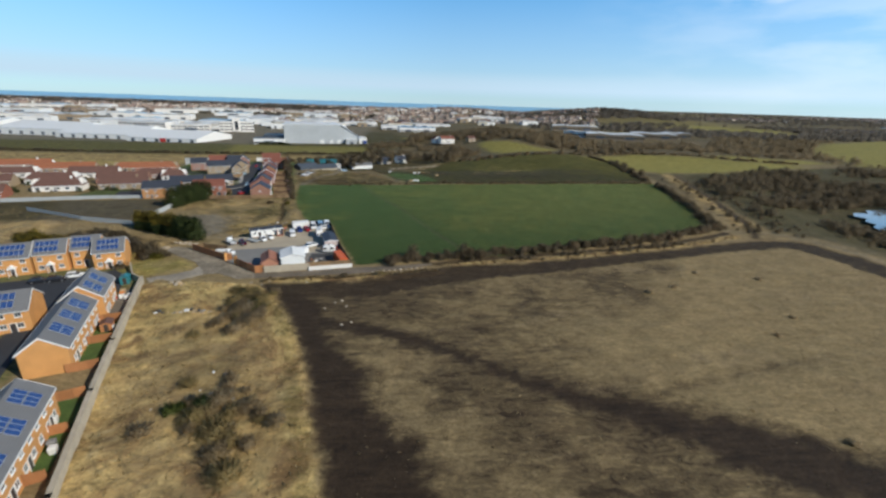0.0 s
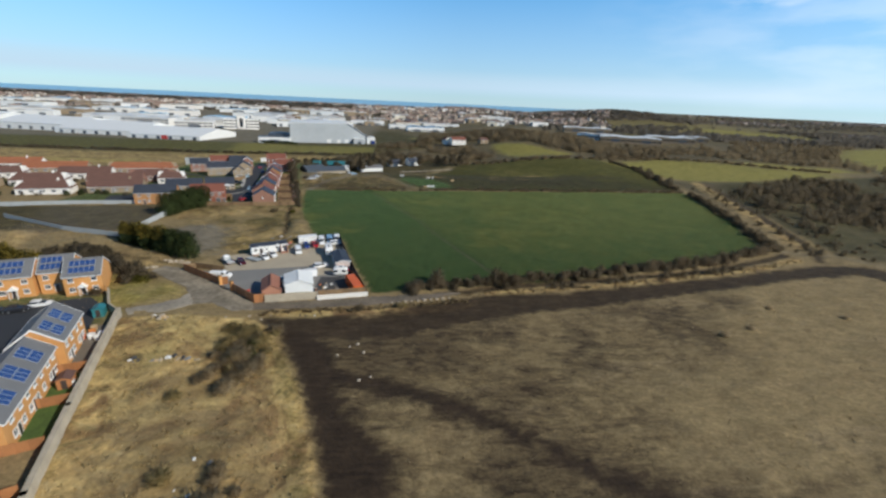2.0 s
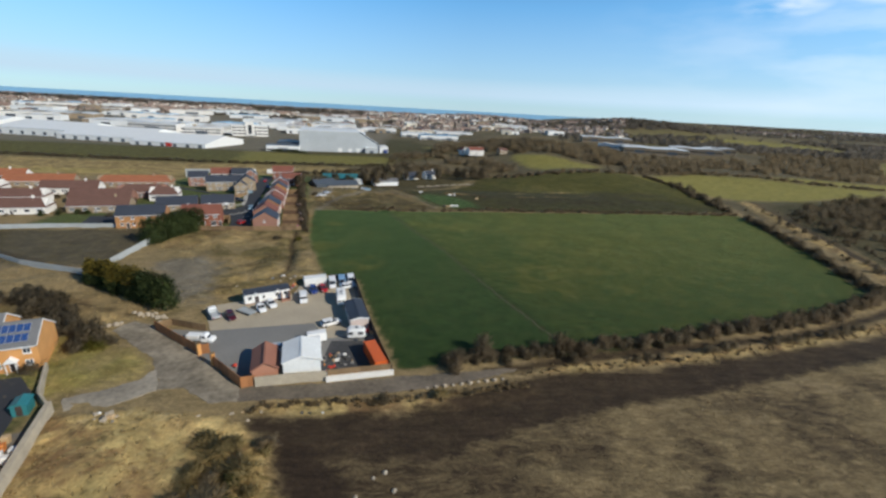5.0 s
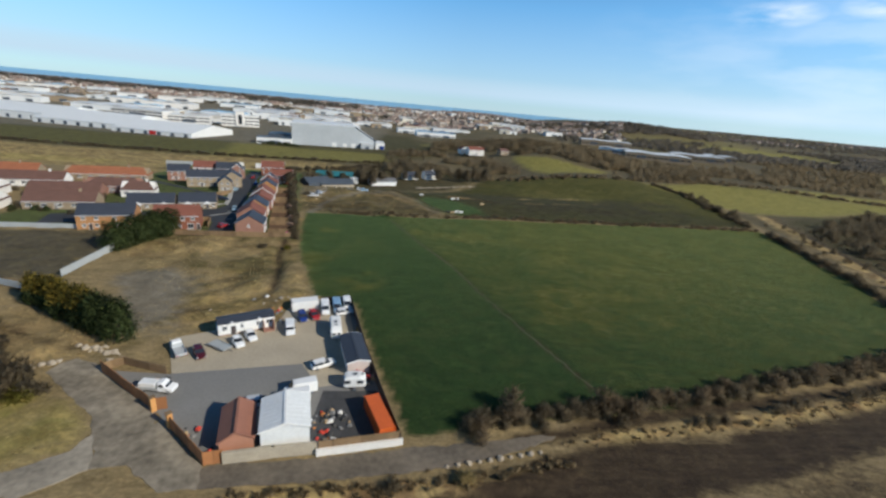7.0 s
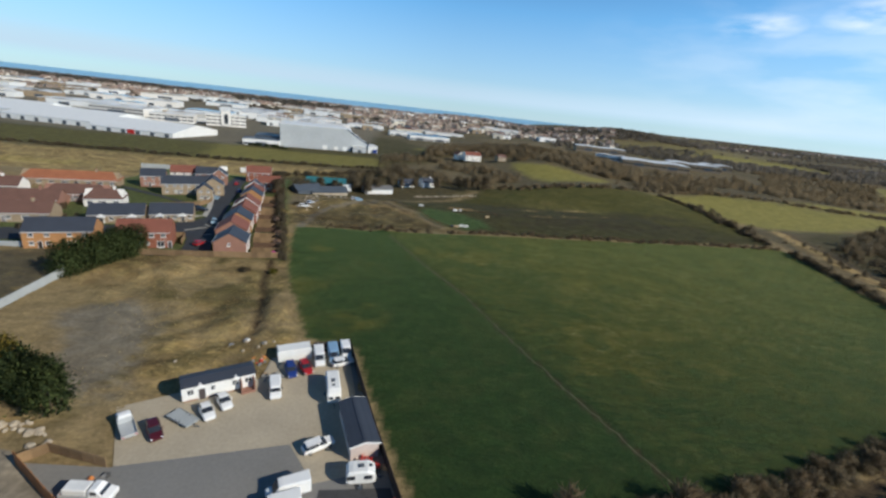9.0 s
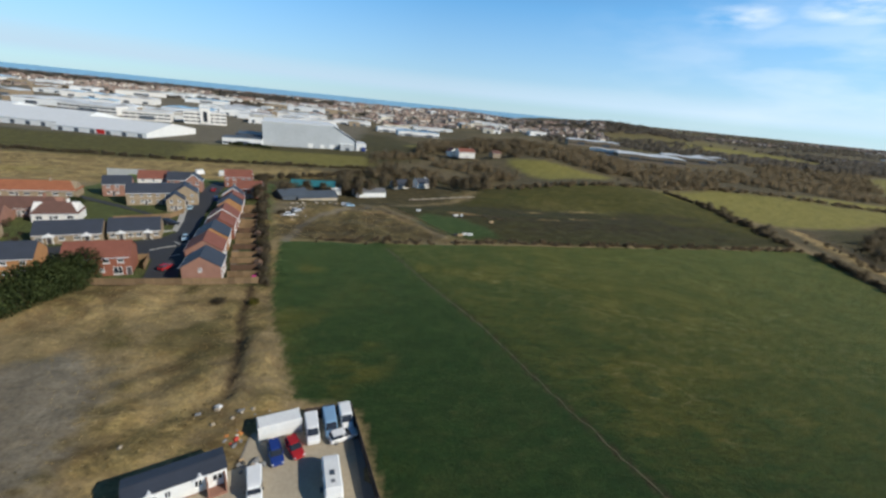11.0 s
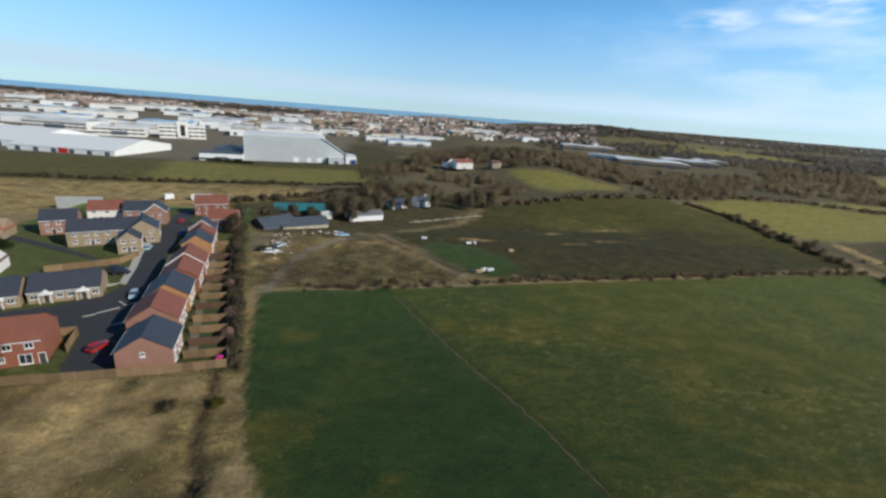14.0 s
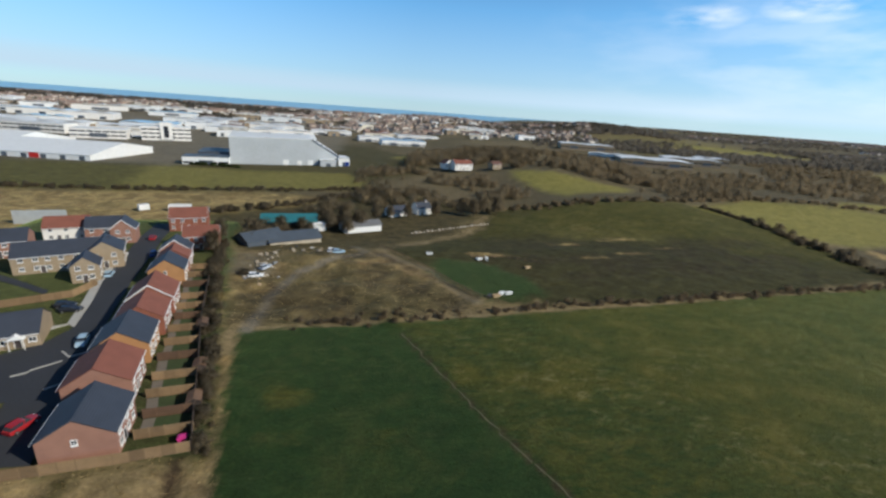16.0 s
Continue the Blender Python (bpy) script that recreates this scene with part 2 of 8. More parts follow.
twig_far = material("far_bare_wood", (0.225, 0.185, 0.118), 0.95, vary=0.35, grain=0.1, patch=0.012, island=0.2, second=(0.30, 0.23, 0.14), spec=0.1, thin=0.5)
# farthest twigs: brown greyed so that the base colour carries some distance haze
twig_hazed = material("haze_greyed_bare_wood", (0.17, 0.155, 0.13), 0.95, vary=0.35, grain=0.03, patch=0.006, island=0.2, second=(0.22, 0.19, 0.15), spec=0.1, thin=0.5)
twig_green = material("winter_bramble", (0.33, 0.275, 0.13), 0.95, vary=0.2, grain=0.4, patch=0.05, island=0.3, second=(0.36, 0.27, 0.13), spec=0.1, thin=0.5)
leaf_dark = material("conifer_leaf", (0.034, 0.052, 0.018), 0.8, vary=0.25, grain=1.0, patch=0.2, island=0.4, second=(0.062, 0.080, 0.024), spec=0.2, thin=0.3)
leaf_green = material("leafy_shrub", (0.085, 0.12, 0.03), 0.8, vary=0.25, grain=1.0, patch=0.25, island=0.3, second=(0.13, 0.15, 0.04), spec=0.2, thin=0.4)
# golden leaf, brightened further to paint sun on the conifer screen's tops
leaf_mixed = material("gilded_conifer_leaf", (0.060, 0.070, 0.018), 0.8, vary=0.25, grain=1.0, patch=0.25, island=0.4, second=(0.27, 0.19, 0.03), spec=0.2, thin=0.3)
leaf_gold = material("golden_conifer_leaf", (0.16, 0.13, 0.02), 0.8, vary=0.2, grain=1.0, patch=0.2, island=0.4, second=(0.10, 0.10, 0.02), spec=0.2, thin=0.3)
reed_straw = material("straw_reed", (0.46, 0.34, 0.165), 0.95, vary=0.3, grain=0.5, patch=0.07, island=0.2, second=(0.56, 0.43, 0.22), spec=0.1, thin=0.5)
grass_field = material("field_tussock", (0.24, 0.18, 0.105), 0.95, vary=0.25, grain=0.5, patch=0.06, island=0.4, second=(0.30, 0.23, 0.135), spec=0.1, thin=0.45)
grass_green = material("pasture_tuft", (0.040, 0.058, 0.018), 0.95, vary=0.25, grain=0.5, patch=0.04, island=0.3, second=(0.07, 0.08, 0.025), spec=0.1, thin=0.4)
sea_mat = material("sea_water", (0.25, 0.47, 0.60), 0.35, vary=0.12, grain=0.01, patch=0.002, spec=0.5)
pond_mat = material("pond_water", (0.10, 0.12, 0.13), 0.05, vary=0.1, grain=0.2, spec=1.0)


def ground_material():
    """One ground sheet: rough brown grass, over it mud, pasture, straw grass, gravel, olive paddock, pale hill grass and wood floor by its masks."""
    m = bpy.data.materials.new("ground")
    m.use_nodes = True
    n, l = m.node_tree.nodes, m.node_tree.links
    b = n["Principled BSDF"]
    b.inputs["Specular IOR Level"].default_value = 0.15
    co = n.new("ShaderNodeNewGeometry")

    def tex(scale, detail=4, rough=0.6, stretch=None, dist=0.0):
        t = n.new("ShaderNodeTexNoise")
        t.inputs["Scale"].default_value, t.inputs["Detail"].default_value = scale, detail
        t.inputs["Roughness"].default_value, t.inputs["Distortion"].default_value = rough, dist
        source = co.outputs["Position"]
        if stretch:
            mp = n.new("ShaderNodeMapping")
            mp.inputs["Rotation"].default_value, mp.inputs["Scale"].default_value = (0, 0, stretch[0]), (stretch[1], 1, 1)
            l.new(source, mp.inputs["Vector"])
            source = mp.outputs["Vector"]
        l.new(source, t.inputs["Vector"])
        return t.outputs["Fac"]

    def ramp(fac, *stops):
        r = n.new("ShaderNodeValToRGB")
        while len(r.color_ramp.elements) < len(stops):
            r.color_ramp.elements.new(0.5)
        for e, (at, c) in zip(r.color_ramp.elements, stops):
            e.position, e.color = at, (*c, 1)
        l.new(fac, r.inputs["Fac"])
        return r.outputs["Color"]

    def mix(a, c, fac, kind="MIX"):
        x = n.new("ShaderNodeMixRGB")
        x.blend_type = kind
        for socket, v in ((x.inputs["Fac"], fac), (x.inputs[1], a), (x.inputs[2], c)):
            if isinstance(v, (int, float)):
                socket.default_value = v
            elif isinstance(v, tuple):
                socket.default_value = (*v, 1)
            else:
                l.new(v, socket)
        return x.outputs["Color"]

    fine, mid, wide = tex(1.6, 6, 0.7), tex(0.22, 5, 0.65, dist=0.6), tex(0.035, 4, 0.6, dist=0.5)
    streak = tex(0.5, 5, 0.65, (0.35, 0.22))
    base = ramp(mid, (0.28, (0.19, 0.136, 0.066)), (0.52, (0.315, 0.228, 0.113)), (0.76, (0.42, 0.312, 0.157)))
    base = mix(base, ramp(streak, (0.3, (0.16, 0.122, 0.060)), (0.7, (0.38, 0.295, 0.155))), 0.6)
    base = mix(base, (0.20, 0.165, 0.085), ramp(wide, (0.50, (0, 0, 0)), (0.72, (0.35, 0.35, 0.35))))
    base = mix(base, (0.150, 0.105, 0.060), ramp(tex(0.06, 6, 0.78, (0.5, 0.4), 1.4), (0.50, (0, 0, 0)), (0.70, (0.55, 0.55, 0.55))))
    base = mix(base, (0.115, 0.070, 0.038), ramp(tex(0.20, 8, 0.8, (0.45, 0.5), 1.0), (0.58, (0, 0, 0)), (0.68, (0.8, 0.8, 0.8))))
    base = mix(base, ramp(tex(2.6, 6, 0.75, (0.55, 0.25)), (0.32, (0.15, 0.108, 0.056)), (0.70, (0.47, 0.355, 0.195))), 0.38)
    base = mix(base, (0.36, 0.275, 0.165), ramp(tex(0.11, 6, 0.72, (0.3, 0.35), 0.8), (0.56, (0, 0, 0)), (0.74, (0.7, 0.7, 0.7))))
    straw = ramp(mid, (0.28, (0.42, 0.27, 0.115)), (0.5, (0.66, 0.465, 0.195)), (0.74, (0.78, 0.60, 0.27)))
    straw = mix(straw, (0.60, 0.47, 0.25), ramp(tex(0.13, 6, 0.7, dist=3.2), (0.53, (0, 0, 0)), (0.66, (0.75, 0.75, 0.75))))
    straw = mix(straw, (0.33, 0.275, 0.11), ramp(wide, (0.52, (0, 0, 0)), (0.75, (0.8, 0.8, 0.8))))
    straw = mix(straw, (0.23, 0.135, 0.065), ramp(tex(0.085, 5, 0.65, dist=1.2), (0.46, (0, 0, 0)), (0.60, (0.9, 0.9, 0.9))))
    straw = mix(straw, (0.13, 0.10, 0.048), ramp(tex(0.16, 6, 0.7, dist=2.0), (0.54, (0, 0, 0)), (0.66, (0.8, 0.8, 0.8))))
    straw = mix(straw, (0.20, 0.17, 0.075), ramp(tex(0.10, 6, 0.75, dist=2.6), (0.54, (0, 0, 0)), (0.66, (0.7, 0.7, 0.7))))
    green = ramp(mid, (0.3, (0.012, 0.038, 0.011)), (0.55, (0.019, 0.052, 0.013)), (0.80, (0.040, 0.070, 0.016)))
    green = mix(green, ramp(streak, (0.35, (0.019, 0.034, 0.011)), (0.75, (0.044, 0.056, 0.019))), 0.4)
    green = mix(green, (0.055, 0.066, 0.020), ramp(tex(0.045, 6, 0.72, dist=1.0), (0.52, (0, 0, 0)), (0.72, (0.6, 0.6, 0.6))))
    flecks = ramp(tex(0.55, 8, 0.8, (-1.0, 0.5), 0.15), (0.52, (0, 0, 0)), (0.66, (0.85, 0.85, 0.85)))
    flecks = mix(flecks, ramp(tex(0.034, 5, 0.65, (0.6, 0.6), 0.5), (0.42, (0.08, 0.08, 0.08)), (0.64, (1, 1, 1))), 1.0, "MULTIPLY")
    green = mix(green, (0.10, 0.095, 0.035), mix(flecks, (0.5, 0.5, 0.5), 1.0, "MULTIPLY"))
    green_dry = ramp(tex(0.11, 7, 0.75, (0.6, 0.7), 0.2), (0.32, (0.040, 0.050, 0.010)), (0.52, (0.080, 0.076, 0.015)), (0.70, (0.140, 0.118, 0.030)))
    green_dry = mix(green_dry, (0.29, 0.25, 0.115), flecks)
    mud = ramp(mid, (0.3, (0.028, 0.0185, 0.0115)), (0.55, (0.046, 0.031, 0.019)), (0.8, (0.090, 0.060, 0.036)))
    mud = mix(mud, ramp(tex(1.1, 5, 0.7, (1.35, 0.12)), (0.35, (0.020, 0.014, 0.010)), (0.7, (0.080, 0.054, 0.034))), 0.5)
    olive = ramp(mid, (0.3, (0.040, 0.036, 0.014)), (0.55, (0.068, 0.062, 0.022)), (0.78, (0.100, 0.086, 0.038)))
    pale = ramp(mid, (0.3, (0.21, 0.190, 0.050)), (0.6, (0.30, 0.262, 0.075)), (0.8, (0.36, 0.295, 0.11)))
    pale = mix(pale, (0.20, 0.185, 0.058), ramp(tex(0.03, 5, 0.7, dist=0.6), (0.50, (0, 0, 0)), (0.66, (0.6, 0.6, 0.6))))
    wood = ramp(mid, (0.3, (0.095, 0.078, 0.046)), (0.7, (0.16, 0.13, 0.075)))
    gravel = ramp(mid, (0.3, (0.16, 0.141, 0.112)), (0.7, (0.26, 0.230, 0.180)))
    ma, mb = n.new("ShaderNodeVertexColor"), n.new("ShaderNodeVertexColor")
    ma.layer_name, mb.layer_name = "kind_a", "kind_b"
    sa, sb = n.new("ShaderNodeSeparateColor"), n.new("ShaderNodeSeparateColor")
    l.new(ma.outputs["Color"], sa.inputs["Color"]), l.new(mb.outputs["Color"], sb.inputs["Color"])
    def ragged(mask):
        """Breaks up the half-way parts of a mask with tufts."""
        back, half, noise_part, total = (n.new("ShaderNodeMath") for k in range(4))
        back.operation, half.operation, noise_part.operation, total.operation = "SUBTRACT", "MULTIPLY", "MULTIPLY", "ADD"
        back.inputs[0].default_value, total.use_clamp = 1.0, True
        l.new(mask, back.inputs[1]), l.new(mask, half.inputs[0]), l.new(back.outputs[0], half.inputs[1])
        l.new(half.outputs[0], noise_part.inputs[0]), l.new(tufts, noise_part.inputs[1])
        l.new(mask, total.inputs[0]), l.new(noise_part.outputs[0], total.inputs[1])
        return total.outputs[0]

    spread_out = n.new("ShaderNodeMapRange")
    spread_out.inputs["From Min"].default_value, spread_out.inputs["From Max"].default_value = 0.3, 0.7
    spread_out.inputs["To Min"].default_value, spread_out.inputs["To Max"].default_value = -2.4, 2.4
    l.new(tex(0.55, 8, 0.8, (0.5, 0.4), 0.8), spread_out.inputs["Value"])
    tufts = spread_out.outputs["Result"]
    colour = base
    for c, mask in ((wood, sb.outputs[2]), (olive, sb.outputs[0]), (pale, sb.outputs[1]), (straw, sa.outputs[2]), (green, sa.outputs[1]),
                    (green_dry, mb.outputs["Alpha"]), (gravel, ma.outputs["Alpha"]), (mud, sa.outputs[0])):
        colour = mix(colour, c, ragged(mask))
    colour = mix(colour, ramp(tex(0.42, 7, 0.78, (0.5, 0.55), 0.9), (0.30, (0.66, 0.66, 0.66)), (0.70, (1.34, 1.33, 1.30))), 0.75, "MULTIPLY")
    colour = mix(colour, ramp(fine, (0.28, (0.52, 0.52, 0.52)), (0.72, (1.12, 1.10, 1.06))), 0.85, "MULTIPLY")
    l.new(colour, b.inputs["Base Color"])
    rr = n.new("ShaderNodeMapRange")
    rr.inputs["To Min"].default_value, rr.inputs["To Max"].default_value = 0.97, 0.85
    l.new(sa.outputs[0], rr.inputs["Value"]), l.new(rr.outputs["Result"], b.inputs["Roughness"])
    # the nap of the pasture catches light at a low angle
    nap = n.new("ShaderNodeMapRange")
    nap.inputs["To Min"].default_value, nap.inputs["To Max"].default_value = 0.012, 0.26
    l.new(sa.outputs[1], nap.inputs["Value"]), l.new(nap.outputs["Result"], b.inputs["Sheen Weight"])
    b.inputs["Sheen Roughness"].default_value = 0.3
    b.inputs["Sheen Tint"].default_value = (0.74, 0.92, 0.26, 1)
    bp = n.new("ShaderNodeBump")
    bp.inputs["Strength"].default_value, bp.inputs["Distance"].default_value = 0.7, 0.25
    l.new(fine, bp.inputs["Height"]), l.new(bp.outputs["Normal"], b.inputs["Normal"])
    return m

# ---- helpers for building ----
def part(name, bm, mat, parent=None, label=""):
    """Links a bmesh as one mesh object, under a thing or a part."""
    me = bpy.data.meshes.new(name)
    bm.to_mesh(me)
    bm.free()
    me.materials.append(mat)
    ob = new(name, me)
    if parent:
        ob.parent = parent
    return tagged(ob, label) if label else ob


def empty(name, m, label, category, group="", kind=""):
    ob = new(name)
    ob.matrix_world = m
    ob.empty_display_size = 0.3
    return tagged(ob, label, category, group, kind)


def box(bm, x0, x1, y0, y1, z0, z1, bevel=0.0):
    r = bmesh.ops.create_cube(bm, size=1, matrix=Matrix.Translation(((x0 + x1) / 2, (y0 + y1) / 2, (z0 + z1) / 2)) @ Matrix.Diagonal((x1 - x0, y1 - y0, z1 - z0, 1)))
    if bevel:
        edges = list({e for v in r["verts"] for e in v.link_edges})
        bmesh.ops.bevel(bm, geom=edges, offset=bevel, segments=1, affect="EDGES")
    return bm


def boxes(*rows, bevel=0.0):
    bm = bmesh.new()
    for row in rows:
        box(bm, *row, bevel=bevel)
    return bm


def prism(profile, y0, y1):
    """A polygon of (x, z) drawn out along y."""
    bm = bmesh.new()
    a = [bm.verts.new((x, y0, z)) for x, z in profile]
    c = [bm.verts.new((x, y1, z)) for x, z in profile]
    n = len(profile)
    bm.faces.new(a), bm.faces.new(c[::-1])
    for i in range(n):
        bm.faces.new((a[i], c[i], c[(i + 1) % n], a[(i + 1) % n]))
    bmesh.ops.recalc_face_normals(bm, faces=bm.faces)
    return bm


def loft(rings, cap=True):
    bm = bmesh.new()
    vs = [[bm.verts.new(p) for p in ring] for ring in rings]
    n = len(vs[0])
    for a, c in zip(vs, vs[1:]):
        for i in range(n):
            bm.faces.new((a[i], a[(i + 1) % n], c[(i + 1) % n], c[i]))
    if cap:
        bm.faces.new(vs[0][::-1]), bm.faces.new(vs[-1])
    bmesh.ops.recalc_face_normals(bm, faces=bm.faces)
    return bm


def flat(points, z=0.0, thick=0.0):
    """A flat slab over an outline, with its top at z."""
    bm = bmesh.new()
    f = bm.faces.new([bm.verts.new((x, y, z)) for x, y in points])
    if f.normal.z < 0 or (f.normal_update() or f.normal.z < 0):
        f.normal_flip()
    if thick:
        bmesh.ops.recalc_face_normals(bm, faces=bm.faces)
        r = bmesh.ops.extrude_face_region(bm, geom=[f])
        bmesh.ops.translate(bm, vec=(0, 0, -thick), verts=[v for v in r["geom"] if isinstance(v, bmesh.types.BMVert)])
        bmesh.ops.recalc_face_normals(bm, faces=bm.faces)
    bmesh.ops.triangulate(bm, faces=[f for f in bm.faces if len(f.verts) > 4])
    return bm


rng = np.random.default_rng(7)
LATTICE = rng.random((256, 256))


def vnoise(x, y, scale):
    """Smooth value noise from 0 to 1, with one cell of scale metres."""
    u, v = np.asarray(x) / scale + 1000.5, np.asarray(y) / scale + 1000.5
    i, j = np.floor(u).astype(int), np.floor(v).astype(int)
    f, g = u - i, v - j
    f, g = f * f * (3 - 2 * f), g * g * (3 - 2 * g)
    at = lambda a, c: LATTICE[a % 256, c % 256]
    return (at(i, j) * (1 - f) + at(i + 1, j) * f) * (1 - g) + (at(i, j + 1) * (1 - f) + at(i + 1, j + 1) * f) * g


def inside(x, y, poly, soft, ragged=0.0, grain=6.0):
    """1 in the outline, 0 out of it, with a soft and ragged edge."""
    x, y = np.asarray(x, float), np.asarray(y, float)
    best, odd = np.full(x.shape, 1e9), np.zeros(x.shape, bool)
    for (ax, ay), (bx, by) in zip(poly, [*poly[1:], poly[0]]):
        dx, dy = bx - ax, by - ay
        t = np.clip(((x - ax) * dx + (y - ay) * dy) / (dx * dx + dy * dy + 1e-9), 0, 1)
        best = np.minimum(best, np.hypot(x - ax - t * dx, y - ay - t * dy))
        cross = (ay > y) != (by > y)
        odd ^= cross & (x < ax + (y - ay) * dx / (dy if abs(dy) > 1e-9 else 1e-9))
    d = np.where(odd, best, -best) + ragged * (vnoise(x, y, grain) + vnoise(x, y, grain / 3) - 1)
    return np.clip(d / soft + 0.5, 0, 1)


def along(x, y, line, half, soft, ragged=0.0, grain=5.0):
    """1 near a line of (x, y, half width factor), 0 away from it."""
    x, y = np.asarray(x, float), np.asarray(y, float)
    best = np.full(x.shape, 1e9)
    for a, c in zip(line, line[1:]):
        dx, dy = c[0] - a[0], c[1] - a[1]
        t = np.clip(((x - a[0]) * dx + (y - a[1]) * dy) / (dx * dx + dy * dy + 1e-9), 0, 1)
        wide = half * ((a[2] if len(a) > 2 else 1) * (1 - t) + (c[2] if len(c) > 2 else 1) * t)
        best = np.minimum(best, np.hypot(x - a[0] - t * dx, y - a[1] - t * dy) - wide)
    d = -best + ragged * (vnoise(x, y, grain) + vnoise(x, y, grain / 3) - 1)
    return np.clip(d / soft + 0.5, 0, 1)


def step(v, a, c):
    t = np.clip((np.asarray(v, float) - a) / (c - a), 0, 1)
    return t * t * (3 - 2 * t)


# ---- the lie of the land ----
PASTURE = [(-55, 252), (-50.6, 226), (-47.4, 211), (-43.8, 198.6), (-38.6, 182), (-34, 170), (-25.5, 168.6), (-23, 166.5), (-17.2, 145), (-9.6, 122.8), (-3, 124), (6, 126), (39, 131), (73, 141), (110, 153), (134, 164), (150, 200), (172, 274), (110, 268), (60, 262), (5, 257), (-20, 254)]
STRIP = [(-37, 38), (-63.5, 108), (-52, 110.5), (-36, 109), (-29, 103), (-21, 89), (-14.5, 72), (-9.5, 55), (-5.5, 40), (-2, 10), (-25, 10)]
SCRUB_YARD = [(-97, 196), (-88, 214), (-57, 216.5), (-54, 240), (-50, 222), (-44, 199), (-34, 169), (-40, 158), (-50, 149), (-60, 150), (-66, 141), (-72, 150), (-66, 165)]
SCRUB_WEST = [(-76, 126), (-66, 124), (-58, 118), (-62, 114), (-75, 112), (-140, 150), (-160, 190), (-100, 163), (-66, 144), (-72, 136)]
SCRUB_NORTH = [(-58, 256), (-62, 275), (-68, 300), (-60, 312), (-45, 318), (-28, 313), (-16, 290), (8, 262), (-20, 255), (-40, 256)]
PADDOCK = [(9, 263), (-5, 286), (-20, 314), (-10, 322), (24, 350), (44, 392), (95, 399), (165, 398), (186, 361), (181, 320), (174, 280), (110, 270), (60, 265)]
PADDOCK_GREEN = [(4, 266), (-8, 290), (-2, 300), (14, 296), (24, 283), (24, 270), (14, 266)]


def height(x, y):
    x, y = np.asarray(x, float), np.asarray(y, float)
    z = -4.5 * step(y, 300, 345) * (1 - step(x, 60, 160))
    z = z - 3 * step(y, 430, 640) * (1 - step(x, 60, 160))
    z = z + 5 * np.exp(-(((x - 130) / 70) ** 2 + ((y - 400) / 45) ** 2))
    z = z + 9 * np.exp(-(((x - 125) / 55) ** 2 + ((y - 505) / 50) ** 2))
    z = z + 6 * np.exp(-(((x - 290) / 90) ** 2 + ((y - 440) / 60) ** 2))
    z = z + 12 * np.exp(-(((x - 120) / 110) ** 2 + ((y - 620) / 70) ** 2))
    bearing = x / np.maximum(y, 1)
    z = z + step(bearing, 0.16, 0.5) * step(y, 900, 2600) * (26 + 5 * vnoise(x, y, 300))
    z = z + 34 * np.exp(-(((x - 700) / 250) ** 2 + ((y - 1480) / 220) ** 2))
    z = z + (1 - step(bearing, 0.14, 0.34)) * (24 * step(y, 1000, 1750) - 33 * step(y, 1850, 2050))
    z = z - 3.5 * along(x, y, [(215, 120), (240, 200), (300, 290)], 30, 30)
    return z


def spread(a, c, fine, far, growth=1.09):
    """Grid lines that stand close from a to c and ever wider out to far on both sides."""
    core = list(np.arange(a, c + fine / 2, fine))
    for side, end in ((-1, far[0]), (1, far[1])):
        s, at = fine, (core[0] if side < 0 else core[-1])
        while (at - end) * side < 0:
            s = min(s * growth, 120)
            at += side * s
            core = [at, *core] if side < 0 else [*core, at]
    return np.array(core)


gx, gy = spread(-120, 175, 1.15, (-3600, 4600)), spread(28, 300, 1.15, (-400, 4700), 1.05)
GX, GY = np.meshgrid(gx, gy)
near = np.exp(-((np.maximum(0, np.abs(GX - 25) - 160) / 60) ** 2)) * (1 - step(GY, 330, 420))
mud = along(GX, GY, [(9, 26, 1.8), (2, 41, 1.35), (-5, 60, 1.05), (-10, 72, 0.9), (-16, 84, 0.9), (-21, 96, 1.0), (-27, 104, 0.7)], 6.0, 4.5, 3.0)
mud = np.maximum(mud, along(GX, GY, [(-16, 88, 1.3), (-6, 86, 1.1), (4, 81), (15, 74.5), (24, 66.5), (33, 59.5, 1.2), (44, 54.5, 1.4), (56, 47, 1.7), (72, 38, 1.9), (94, 26, 2.1)], 3.6, 5.0, 2.8))
mud = np.maximum(mud, 0.7 * along(GX, GY, [(-10, 84), (15, 75), (33, 59), (48, 46), (80, 26)], 6.5, 13, 8, 11))
mud = np.maximum(mud, 0.95 * along(GX, GY, [(-31, 107.5, 0.7), (-20, 105, 1.4), (-6, 105, 1.5), (17, 115.0, 1.8), (43, 119.8, 1.35), (77, 127.8, 1.05), (113, 136.5), (146, 144.5, 1.2), (156, 141, 1.7), (160, 128, 1.9), (162, 110, 1.9), (158, 88, 1.9)], 3.6, 1.9, 1.6))
mud = np.maximum(mud, 0.75 * inside(GX, GY, [(-30, 108), (-20, 92), (-8, 84), (8, 86), (20, 108), (0, 108)], 7, 4.0, 9))
mud = np.maximum(mud, (0.25 + 0.45 * step(vnoise(GX, GY, 9) * 0.6 + vnoise(GX, GY, 3.5) * 0.4, 0.42, 0.68)) * inside(GX, GY, [(-6, 84), (0, 66), (12, 38), (30, 28), (80, 28), (52, 44), (30, 60), (12, 77)], 8, 8, 12))
